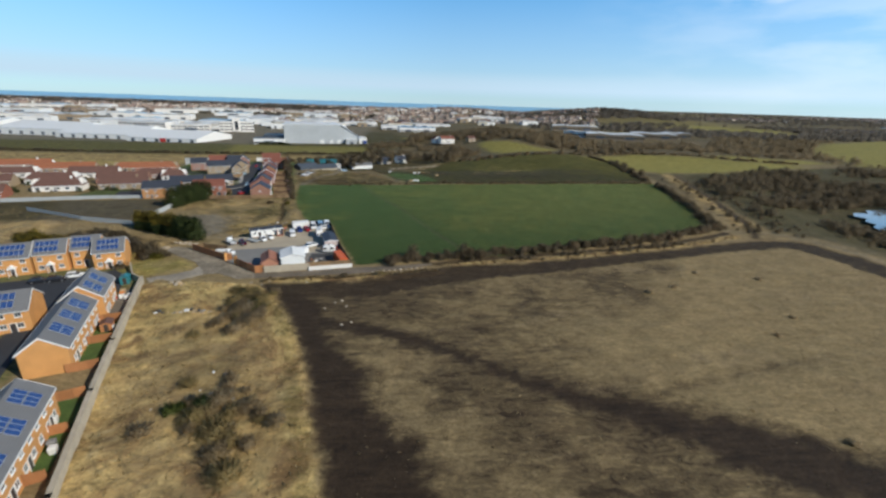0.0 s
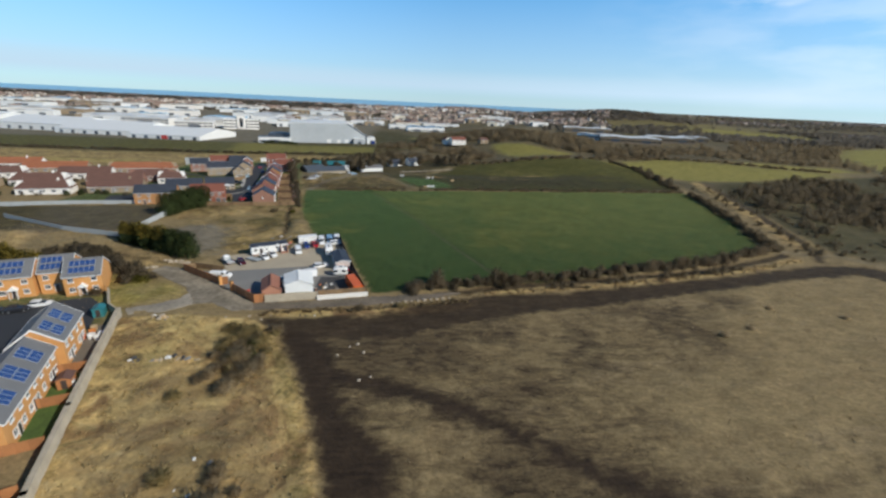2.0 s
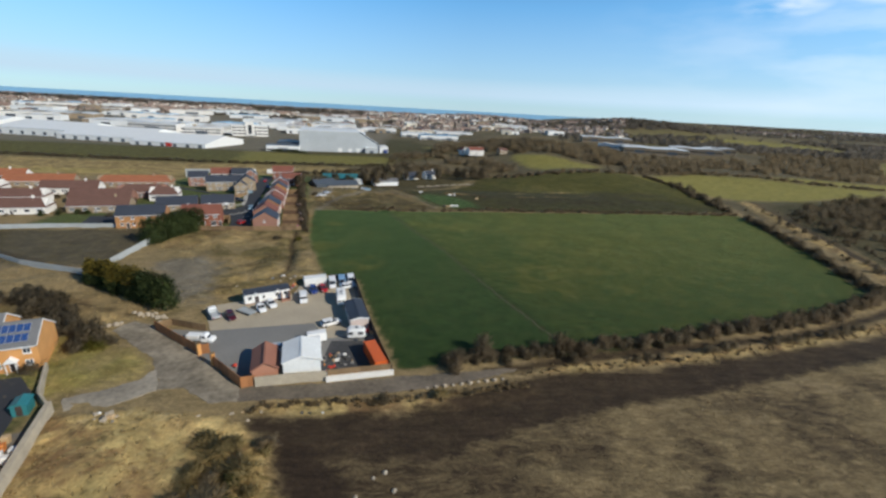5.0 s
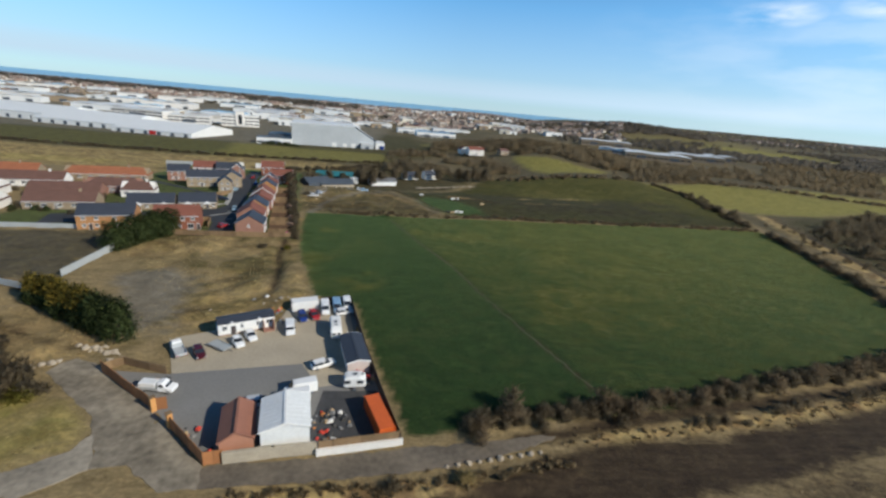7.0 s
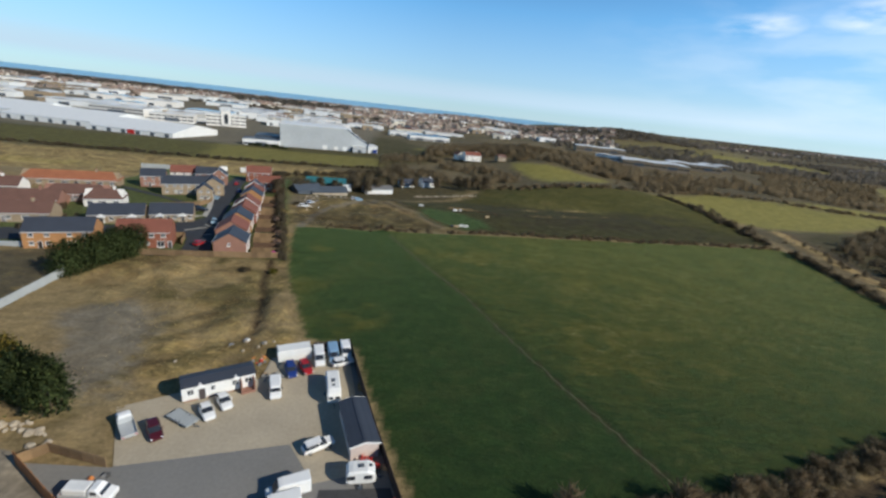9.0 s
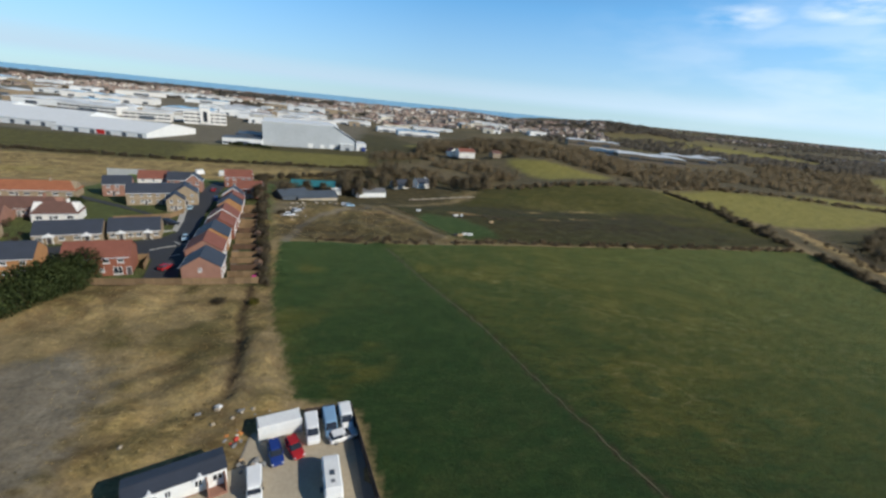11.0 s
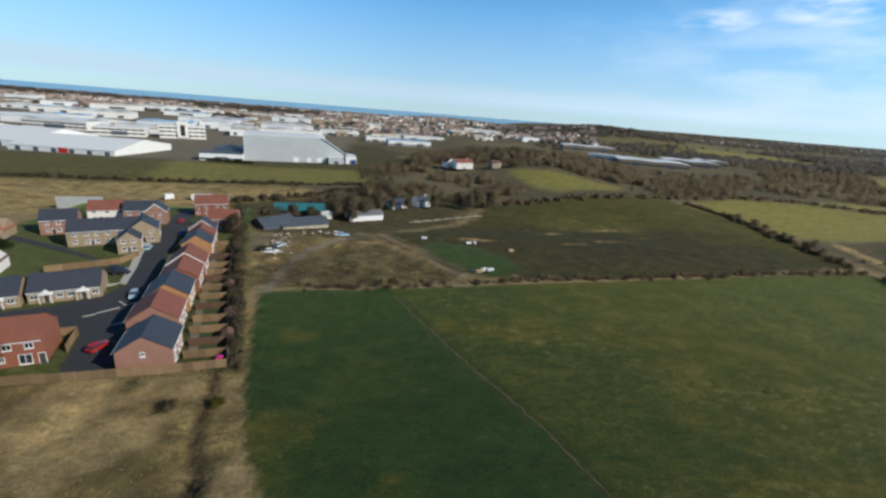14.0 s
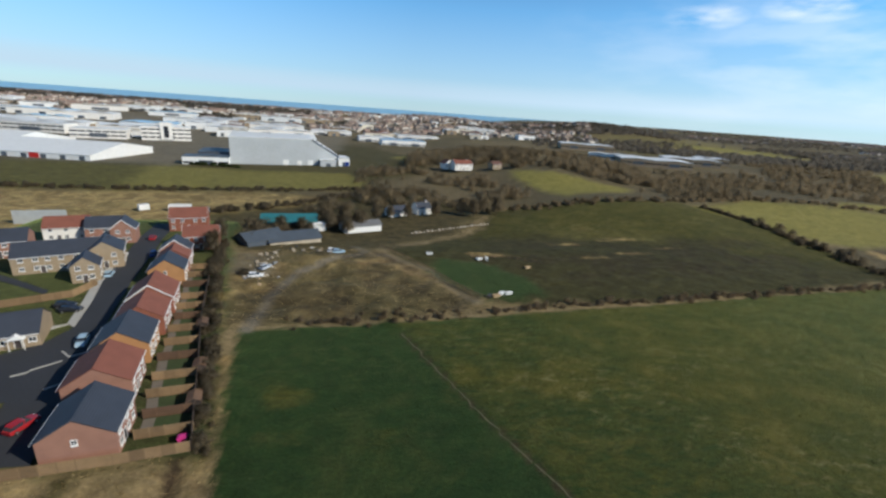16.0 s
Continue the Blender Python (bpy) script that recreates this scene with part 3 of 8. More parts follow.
for line, half in (([(-8, 95), (5, 97), (18, 93), (28, 86)], 1.0), ([(15, 86), (24, 82), (30, 76), (44, 73)], 1.3), ([(2, 66), (12, 67), (24, 72), (40, 70)], 0.35),
                   ([(-2, 60), (8, 62), (20, 58)], 0.4), ([(52, 60), (70, 64), (95, 70)], 0.8), ([(40, 40), (52, 44), (60, 38)], 1.6)):
    mud = np.maximum(mud, 0.55 * along(GX, GY, line, half, 2.4, 1.6))
mud = np.maximum(mud, 0.85 * along(GX, GY, [(-19, 249), (-8, 222), (3.5, 196.5), (11.5, 172), (20, 150), (27, 132)], 0.42, 0.9, 0.3))
mud = np.maximum(mud, 0.9 * along(GX, GY, [(8, 122.2), (25, 126.8), (51, 132.4), (88, 139.2), (120, 150), (138, 158)], 1.5, 1.3, 0.5))
mud = np.maximum(mud, 0.92 * along(GX, GY, [(214, 317), (196, 266), (181.5, 227), (156, 166), (146, 152)], 1.7, 2.0, 1.2))
mud = np.maximum(mud, 0.95 * along(GX, GY, [(-53.6, 214), (-51.6, 200), (-48.3, 188.8), (-45.7, 177.4), (-44.6, 171)], 0.8, 1.2, 0.4))
mud = np.maximum(mud, (0.06 + 0.34 * step(vnoise(GX, GY, 11) * 0.6 + 0.4 * vnoise(GX, GY, 4), 0.35, 0.65)) * inside(GX, GY, [(8, 290), (30, 284), (70, 284), (150, 290), (160, 330), (110, 340), (70, 345), (25, 330)], 14, 12, 22))
mud = np.maximum(mud, 0.7 * along(GX, GY, [(-24, 308), (-11, 288), (4, 268)], 1.4, 2, 1))
mud = np.maximum(mud, (0.32 + 0.4 * step(vnoise(GX, GY, 8) * 0.6 + vnoise(GX, GY, 3) * 0.4, 0.4, 0.7)) * inside(GX, GY, [(-20, 88), (8, 82), (32, 74), (70, 98), (88, 122), (46, 116), (0, 106)], 12, 8, 14))
green = inside(GX, GY, PASTURE, 0.9, 0.8)
side = (GX + 19) * 0.925 + (GY - 249) * 0.38
green_dry = green * np.clip(0.45 * step(side, -1.5, 3) + 0.5 * step(side + 26 * (vnoise(GX, GY, 40) - 0.5), 5, 60) + 0.8 * step(vnoise(GX, GY, 17) * 0.7 + 0.3 * vnoise(GX, GY, 5), 0.60, 0.82), 0, 1)
green_dry = green_dry * (0.4 + 0.6 * step(GY - 126 - 0.28 * np.maximum(GX, 0) + 14 * (vnoise(GX, GY, 25) - 0.5), 4, 62))
green = np.maximum(green, 0.9 * inside(GX, GY, PADDOCK_GREEN, 4, 3))
green = np.maximum(green, 0.2 * inside(GX, GY, [(-62, 124), (-60, 116.5), (-74, 113.5), (-90, 122), (-74, 129)], 5, 4))
bank = inside(GX, GY, [(-55.6, 122), (-56.5, 118.6), (-66, 114), (-76, 116), (-88, 128), (-74, 134), (-64, 129)], 2.0, 1.0)
straw = inside(GX, GY, STRIP, 1.4, 0.7) * (1 - 0.5 * inside(GX, GY, [(-48, 88), (-27, 86), (-17, 62), (-13, 40), (-30, 38), (-44, 70)], 7, 7, 9))
mud = mud * (1 - 0.92 * inside(GX, GY, STRIP, 1.6, 0.8))
mud = np.maximum(mud, (0.0 + 0.26 * step(vnoise(GX, GY, 8) * 0.55 + vnoise(GX, GY, 2.6) * 0.45, 0.42, 0.66)) * inside(GX, GY, [(-49, 88), (-27, 86), (-17, 62), (-13, 40), (-30, 38), (-44, 70)], 6, 6, 8))
green_dry = np.maximum(green_dry, 0.4 * along(GX, GY, [(-30, 102.5), (-23, 89), (-16.5, 72), (-11.5, 55), (-7.5, 40)], 1.2, 2.2, 0.8))
mud = np.maximum(mud, 0.35 * inside(GX, GY, [(-150, 214), (-84, 216), (-53, 218), (-58, 240), (-74, 310), (-80, 340), (-150, 335)], 3, 2))
green = np.maximum(green, 0.9 * inside(GX, GY, [(-150, 212), (-84, 214), (-51, 216), (-56, 240), (-72, 310), (-78, 345), (-150, 345)], 3, 2))
green = np.maximum(green, 0.6 * inside(GX, GY, [(-112, 40), (-60, 30), (-66, 110), (-74, 122), (-112, 116)], 3, 2))
for poly in (SCRUB_YARD, SCRUB_WEST, SCRUB_NORTH):
    straw = np.maximum(straw, (0.38 if poly is SCRUB_YARD else 0.5 if poly is SCRUB_WEST else 0.2) * (0.05 + 0.85 * step(vnoise(GX, GY, 15) * 0.6 + 0.4 * vnoise(GX, GY, 5), 0.3, 0.7)) * inside(GX, GY, poly, 5, 4))
straw = np.maximum(straw, 0.9 * inside(GX, GY, [(-33, 112.3), (-19, 113.6), (-7, 114.8), (6, 116.8), (17, 119.5), (16, 116), (2, 112.5), (-18, 109.5), (-33, 109.5)], 1.6, 1.0))
straw = np.maximum(straw, 0.8 * along(GX, GY, [(20, 123.2), (46, 127.2), (80, 134.2), (115, 144), (138, 153)], 1.5, 2.0, 1.2))
straw = np.maximum(straw, 0.7 * along(GX, GY, [(-53, 240), (-41, 206), (-30, 175)], 2.0, 2.5, 1.2))
gravel = 0.9 * inside(GX, GY, [(-84, 175), (-66, 147), (-60, 150), (-64, 168), (-66, 179), (-76, 184)], 5, 3)
loop = along(GX, GY, [(-53, 252), (-52.5, 258.5), (-51.9, 271.5), (-47, 288.1), (-34.3, 304.4), (-27, 309), (-32, 318)], 1.3, 1.6, 0.8)
loop = np.maximum(loop, 0.7 * along(GX, GY, [(-34.3, 304.4), (-20.8, 304.8), (-7, 288.6), (-2.2, 274.9), (3, 264)], 1.0, 1.6, 0.8))
gravel = np.maximum(gravel, 0.8 * loop)
straw = np.maximum(straw, 0.75 * along(GX, GY, [(-36, 292), (-27, 298), (-17, 295), (-9, 283)], 3.4, 4, 3) * (0.4 + 0.6 * step(vnoise(GX, GY, 5), 0.35, 0.6)))
straw = np.maximum(straw, 0.6 * inside(GX, GY, [(-66, 270), (-55, 268), (-52, 290), (-54, 308), (-66, 304)], 5, 5, 6) * step(vnoise(GX, GY, 5), 0.35, 0.6))
gravel = np.maximum(gravel, 0.5 * inside(GX, GY, [(-66, 285), (-67, 302), (-56, 305), (-54, 285)], 5, 5))
gravel = np.maximum(gravel, 0.35 * along(GX, GY, [(134, 163), (160, 157), (170, 140), (172, 100)], 2.2, 4, 2))
lot = inside(GX, GY, [(-130, 168), (-98, 176), (-99, 196), (-112, 211), (-150, 205), (-250, 190), (-250, 170)], 5, 4)
gravel = np.maximum(gravel, 0.4 * inside(GX, GY, [(-130, 165), (-97, 176), (-99, 196), (-112, 211), (-150, 205)], 6, 4))
olive = np.maximum(inside(GX, GY, PADDOCK, 5, 3), 0.85 * lot)
mud = np.maximum(mud, 0.35 * lot)
pale_west = inside(GX, GY, [(-45, 418), (-66, 394), (-103, 370), (-140, 347), (-165, 338), (-420, 300), (-600, 400), (-210, 412), (-96, 429)], 8, 5, 30)
for poly in ([(-20, 452), (-160, 418), (-600, 420), (-700, 520), (-190, 520), (-40, 530)],):
    olive = np.maximum(olive, inside(GX, GY, poly, 8, 5, 30))
straw = np.maximum(straw, 0.5 * pale_west)
olive = np.maximum(olive, 0.5 * pale_west)
mud = np.maximum(mud, 0.3 * inside(GX, GY, [(-78, 318), (-62, 300), (-20, 316), (10, 345), (30, 392), (-20, 430), (-66, 397), (-90, 368)], 8, 6, 14))
mud = np.maximum(mud, (0.1 + 0.3 * step(vnoise(GX, GY, 10), 0.4, 0.7)) * inside(GX, GY, SCRUB_NORTH, 6, 4, 12))
olive = np.maximum(olive, 0.8 * inside(GX, GY, [(-78, 318), (-62, 300), (-20, 316), (10, 345), (44, 395), (-20, 450), (-66, 397), (-104, 372)], 8, 6, 14))
olive = np.maximum(olive, 0.72 * inside(GX, GY, SCRUB_NORTH, 6, 6, 14))
olive = np.maximum(olive, (0.2 + 0.68 * step(vnoise(GX, GY, 12) * 0.6 + 0.4 * vnoise(GX, GY, 4), 0.40, 0.60)) * inside(GX, GY, SCRUB_YARD, 5))
pale = 0.45 * inside(GX, GY, [(-166, 427), (-189, 538), (-123, 511), (-40, 526), (-23, 449)], 8, 4, 20) + 0.25 * pale_west + 0.25 * inside(GX, GY, [(-20, 452), (-160, 424), (-600, 424), (-700, 520), (-190, 520), (-40, 530)], 8, 5, 30)
for poly in ([(165, 390), (207, 405), (237, 415), (280, 408), (320, 392), (381, 386), (378, 366), (313, 347), (252, 326), (205, 317), (193, 332), (184, 364)], [(545, 535), (480, 440), (465, 373), (620, 420), (1000, 600), (1000, 825), (714, 692)], [(292, 410), (335, 424), (440, 430), (440, 398), (388, 391), (325, 396)],
             [(95, 520), (132, 490), (166, 448), (150, 428), (103, 425), (90, 464)], [(-8, 640), (40, 680), (70, 640), (30, 610)], [(768, 1177), (951, 1195), (1000, 985), (785, 1013)], [(-330, 330), (-200, 352), (-200, 372), (-330, 360)]):
    pale = np.maximum(pale, inside(GX, GY, poly, 8, 5, 30))
green_dry = np.maximum(green_dry, 0.7 * inside(GX, GY, [(30, 350), (44, 392), (95, 399), (165, 398), (186, 361), (178, 300), (150, 296), (90, 345)], 22, 14, 22))
straw = np.maximum(straw, 0.6 * along(GX, GY, [(208, 312), (189, 262), (175, 222), (155, 168)], 5.0, 4, 3))
olive = np.maximum(olive, 0.8 * inside(GX, GY, [(162, 160), (176, 150), (192, 130), (200, 60), (400, 60), (430, 380), (230, 320), (212, 300), (196, 262)], 8, 6, 10) * (0.4 + 0.6 * vnoise(GX, GY, 12)))
pale = np.maximum(pale, 0.95 * bank * (0.5 + 0.5 * step(vnoise(GX, GY, 4), 0.3, 0.6)))
straw = np.maximum(straw * (1 - bank), 0.3 * bank)
mud = np.maximum(mud, 0.8 * along(GX, GY, [(-104, 155), (-97.8, 152.1), (-82.7, 146.1), (-71.5, 142.6)], 0.7, 1.6, 0.6))
mud = np.maximum(mud, 0.75 * along(GX, GY, [(-96, 165), (-117, 174.5), (-150, 188)], 1.4, 1.5, 0.5))
pale = np.maximum(pale, 0.35 * inside(GX, GY, [(60, 345), (70, 392), (95, 399), (165, 398), (186, 361), (178, 310)], 20, 12, 20))
olive = np.maximum(olive, 0.8 * inside(GX, GY, [(-420, 470), (-20, 470), (60, 640), (-20, 800), (-600, 800)], 20, 10, 40))
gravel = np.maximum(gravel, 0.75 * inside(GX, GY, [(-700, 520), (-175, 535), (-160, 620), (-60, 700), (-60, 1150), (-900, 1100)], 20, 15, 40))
woods = np.clip(step(GY, 330, 420) * (0.6 + 0.6 * vnoise(GX, GY, 60)), 0, 1)
woods = np.maximum(woods, inside(GX, GY, [(185, 320), (178, 262), (158, 180), (176, 130), (180, 60), (500, 60), (700, 500), (420, 380), (300, 330)], 10, 6))
for cx, cy, rx, ry in ((79, 356, 9, 3), (80, 311, 9, 2.4), (103, 320, 8, 2.2), (18, 307, 9, 3), (58, 304, 8, 2.2), (92, 338, 12, 3), (60, 330, 10, 2.5)):
    bare = np.exp(-(((GX - cx) / rx) ** 2 + ((GY - cy) / ry) ** 2)) * (0.5 + vnoise(GX, GY, 3))
    mud, straw = mud * (1 - 0.5 * step(bare, 0.3, 0.7)), np.maximum(straw, 0.6 * step(bare, 0.3, 0.8))
far_right = step(GY, 760, 900) * step(GX, 120, 320)
pale = np.maximum(pale, 0.35 * far_right * step(vnoise(GX / 3.2, GY, 120), 0.66, 0.72))
pale = np.maximum(pale, inside(GX, GY, [(640, 1085), (900, 948), (925, 990), (668, 1130)], 12, 6, 40))
straw = np.maximum(straw, 0.5 * inside(GX, GY, [(640, 1085), (900, 948), (925, 990), (668, 1130)], 12, 6, 40))
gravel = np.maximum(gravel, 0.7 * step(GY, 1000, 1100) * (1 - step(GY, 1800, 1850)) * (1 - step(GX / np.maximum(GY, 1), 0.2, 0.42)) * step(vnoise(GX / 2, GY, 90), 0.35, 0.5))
Z = height(GX, GY)
rough = near * (1 - 0.85 * green) * (1 - step(mud, 0.2, 0.7) * 0.6)
Z = Z + rough * (0.30 * (vnoise(GX, GY, 3.2) - 0.5) + 0.18 * (vnoise(GX, GY, 1.3) - 0.5) + 0.5 * (vnoise(GX, GY, 14) - 0.5))
Z = Z + 0.30 * straw * near * (vnoise(GX, GY, 2.1) - 0.3) + 0.35 * inside(GX, GY, STRIP, 1.0)
scrub = np.zeros_like(GX)
for poly in (SCRUB_YARD, SCRUB_WEST, SCRUB_NORTH):
    scrub = np.maximum(scrub, inside(GX, GY, poly, 8))
Z = Z + scrub * (1.9 * (vnoise(GX, GY, 9) - 0.45) + 0.9 * (vnoise(GX, GY, 4) - 0.5))
Z = Z + inside(GX, GY, STRIP, 3) * (0.8 * (vnoise(GX, GY, 8) - 0.4) + 0.35 * (vnoise(GX, GY, 3) - 0.5))
Z = Z - 0.8 * along(GX, GY, [(-53.6, 214), (-51.6, 200), (-48.3, 188.8), (-45.7, 177.4), (-44.6, 171)], 0.6, 1.6)
Z = Z - 0.18 * mud * near
Z = Z + 1.0 * inside(GX, GY, [(-33, 111.8), (-19, 113.1), (-7, 114.3), (6, 116.3), (16, 119), (15, 116.5), (2, 113), (-18, 110.5), (-33, 110)], 1.6)
# paved places are levelled a little below their slabs
LEVEL = [[(-63.5, 136.5), (-49, 127), (-37, 116), (-11, 120.5), (-25, 168), (-39, 163), (-50, 150), (-57, 147)],
         [(-66, 38), (-37, 38), (-64, 111), (-72, 113), (-74, 122), (-112, 116), (-112, 40)],
         [(-150, 212), (-51, 214), (-56, 240), (-72, 310), (-78, 345), (-150, 345)],
         [(-62, 112), (-30, 106.5), (-10, 112), (15, 117), (15, 121), (-11, 121), (-37, 117), (-46, 122), (-50, 127), (-63, 138), (-72, 147), (-78, 138), (-70, 132), (-62, 128), (-55.5, 121.6), (-56, 118.2), (-63, 114.4)]]
lv = np.zeros_like(GX)
for poly in LEVEL:
    lv = np.maximum(lv, inside(GX, GY, poly, 2.0))
Z = Z * (1 - lv) - 0.06 * lv


def ground_z(x, y):
    """The sheet's height at a place."""
    i, j = int(np.clip(np.searchsorted(gx, x) - 1, 0, len(gx) - 2)), int(np.clip(np.searchsorted(gy, y) - 1, 0, len(gy) - 2))
    f, g = (x - gx[i]) / (gx[i + 1] - gx[i]), (y - gy[j]) / (gy[j + 1] - gy[j])
    return float((Z[j, i] * (1 - f) + Z[j, i + 1] * f) * (1 - g) + (Z[j + 1, i] * (1 - f) + Z[j + 1, i + 1] * f) * g)


nx, ny = len(gx), len(gy)
cells = (np.arange(ny - 1)[:, None] * nx + np.arange(nx - 1)[None]).ravel()
quads = np.stack([cells, cells + 1, cells + 1 + nx, cells + nx], 1)
me = bpy.data.meshes.new("ground")
me.vertices.add(nx * ny), me.loops.add(quads.size), me.polygons.add(len(quads))
me.vertices.foreach_set("co", np.stack([GX, GY, Z], -1).astype(np.float32).ravel())
me.loops.foreach_set("vertex_index", quads.astype(np.int32).ravel())
me.polygons.foreach_set("loop_start", np.arange(0, quads.size, 4, dtype=np.int32))
me.polygons.foreach_set("use_smooth", np.ones(len(quads), bool))
for name, layers in (("kind_a", (mud, green, straw, gravel)), ("kind_b", (olive, pale, woods, green_dry))):
    at = me.color_attributes.new(name, "FLOAT_COLOR", "POINT")
    at.data.foreach_set("color", np.stack(layers, -1).astype(np.float32).ravel())
me.update(calc_edges=True)
me.validate()
me.materials.append(ground_material())
tagged(new("ground", me), "rough brown grassland with muddy tracks and green pasture", "ground", kind="structure")

bm = bmesh.new()
rows = [[bm.verts.new((x, y, z)) for x in np.linspace(-4800, 4800, 9)] for y, z in ((1800, -7.0), (2300, -2.5), (3200, 7.5), (4000, 16), (4800, 24.5))]
for a, c in zip(rows, rows[1:]):
    for i in range(8):
        bm.faces.new((a[i], a[i + 1], c[i + 1], c[i]))
tagged(part("water", bm, sea_mat), "calm blue sea along the far coast", "sea", kind="structure")
tagged(part("pond", flat([(226, 172), (229, 178), (235, 181), (236, 188), (243, 193), (241, 198), (248, 205), (256, 204), (262, 211), (275, 214), (283, 207), (279, 199), (268, 194), (262, 182), (252, 181), (248, 171), (240, 169), (234, 165)], -2.2, 0.05), pond_mat), "small pond among bare trees", "pond", kind="structure")


def trodden(name, line, half, mat, label):
    """A narrow worn line that follows the ground."""
    bm, rows, g = bmesh.new(), [], np.random.default_rng(31)
    for (ax, ay), (bx, by) in zip(line, line[1:]):
        d = math.hypot(bx - ax, by - ay)
        for t in np.arange(0, d, 1.5):
            w, n = half * (0.6 + 0.8 * g.random()), (-(by - ay) / d, (bx - ax) / d)
            x, y = ax + (bx - ax) * t / d + 0.25 * g.normal(), ay + (by - ay) * t / d
            rows.append([bm.verts.new((x + s * w * n[0], y + s * w * n[1], ground_z(x + s * w * n[0], y + s * w * n[1]) + 0.05)) for s in (1, -1)])
    for a, c in zip(rows, rows[1:]):
        bm.faces.new((a[0], a[1], c[1], c[0]))
    bmesh.ops.recalc_face_normals(bm, faces=bm.faces)
    tagged(part(name, bm, mat), label, "path", kind="structure")


trodden("path_pasture", [(-19, 249), (-8, 222), (3.5, 196.5), (11.5, 172), (20, 150), (26, 134)], 0.14, material("trodden_earth", (0.085, 0.076, 0.036), 0.95, vary=0.3, grain=2), "narrow trodden line across the pasture")

# ---- plants ----
def tri_mesh(name, tris, mat, parent=None, normals=None):
    """One mesh of loose triangles, from an array of (n, 3, 3), with soft crown normals (n, 3) where given."""
    tris = np.array(tris, np.float32)
    n = len(tris)
    if normals is not None:
        face = np.cross(tris[:, 1] - tris[:, 0], tris[:, 2] - tris[:, 0])
        turned = (face * normals).sum(1) < 0
        tris[turned] = tris[turned][:, ::-1]
    me = bpy.data.meshes.new(name)
    me.vertices.add(3 * n), me.loops.add(3 * n), me.polygons.add(n)
    me.vertices.foreach_set("co", tris.ravel())
    me.loops.foreach_set("vertex_index", np.arange(3 * n, dtype=np.int32))
    me.polygons.foreach_set("loop_start", np.arange(0, 3 * n, 3, dtype=np.int32))
    me.update(calc_edges=True)
    if normals is not None:
        me.polygons.foreach_set("use_smooth", np.ones(n, bool))
        me.normals_split_custom_set_from_vertices(np.repeat(normals, 3, axis=0).astype(np.float32))
    me.materials.append(mat)
    ob = new(name, me)
    ob.parent = parent
    return ob


def crown_normals(tris, centre, squash=1.0, seed=0):
    """Directions out of a crown's middle, a little scattered, for soft light on twigs and leaves."""
    d = tris.mean(1) - np.asarray(centre, np.float32)
    d = d / np.maximum(np.linalg.norm(d * (1, 1, squash), axis=1, keepdims=True), 1e-4)
    d = 0.8 * d + 0.45 * np.random.default_rng(seed).standard_normal(d.shape) + (0, 0, 0.65)
    return d / np.maximum(np.linalg.norm(d, axis=1, keepdims=True), 1e-4)


def twigs(n, size, r, h, base=0.0, lean=0.8, seed=0, fill=0.45, upright=0.9, slim=0.14):
    """Slim triangles that fan up and out: the outer twigs or leaf sprays of a crown of radius r and height h, from height base."""
    g = np.random.default_rng(seed)
    a, u = g.random(n) * 2 * np.pi, g.random(n)
    q = fill + (1 - fill) * g.random(n) ** 0.5
    lump = 0.76 + 0.30 * np.sin(2 * a + seed) * np.cos(1.7 * a + 4 * u + seed) + 0.17 * g.standard_normal(n)
    ring = np.sqrt(np.clip(1 - (2 * u - 0.85) ** 2 / 1.4, 0.05, 1)) * q * lump
    at = np.stack([r * ring * np.cos(a), r * ring * np.sin(a), base + h * u * (0.8 + 0.25 * lump)], -1)
    out = np.stack([np.cos(a) * lean, np.sin(a) * lean, np.full(n, upright)], -1) + 0.75 * g.standard_normal((n, 3))
    out /= np.linalg.norm(out, axis=1, keepdims=True)
    face = np.stack([np.cos(a), np.sin(a), 1.6 * u - 0.3], -1) + 0.4 * g.standard_normal((n, 3))
    side = np.cross(out, face)
    side /= np.linalg.norm(side, axis=1, keepdims=True)
    s = size * (0.5 + 1.0 * g.random((n, 1)))
    return np.stack([at - side * s * slim, at + side * s * slim, at + out * s], 1)


def stem(h, r, seed=0, limbs=4):
    """A tapered trunk with a few limbs, as triangles."""
    g, tris = np.random.default_rng(seed), []

    def tube(a, c, ra, rc, k=5):
        a, c = np.array(a, float), np.array(c, float)
        d = (c - a) / np.linalg.norm(c - a)
        e = np.cross(d, (0.3, 0.9, 0.1))
        e /= np.linalg.norm(e)
        f = np.cross(d, e)
        w = [e * math.cos(2 * math.pi * i / k) + f * math.sin(2 * math.pi * i / k) for i in range(k)]
        for i in range(k):
            p, q, s, t = a + w[i] * ra, a + w[(i + 1) % k] * ra, c + w[(i + 1) % k] * rc, c + w[i] * rc
            tris.extend([(p, q, s), (p, s, t)])

    tube((0, 0, -0.3), (0.1, 0.05, h * 0.45), r, r * 0.65)
    tube((0.1, 0.05, h * 0.45), (0.0, 0.1, h * 0.85), r * 0.65, r * 0.2)
    for i in range(limbs):
        b = 2 * math.pi * (i + g.random() * 0.6) / limbs
        z = h * (0.28 + 0.3 * g.random())
        tube((0.05, 0.05, z), (math.cos(b) * h * 0.28, math.sin(b) * h * 0.28, z + h * 0.3), r * 0.4, r * 0.1, 4)
    return np.array(tris)


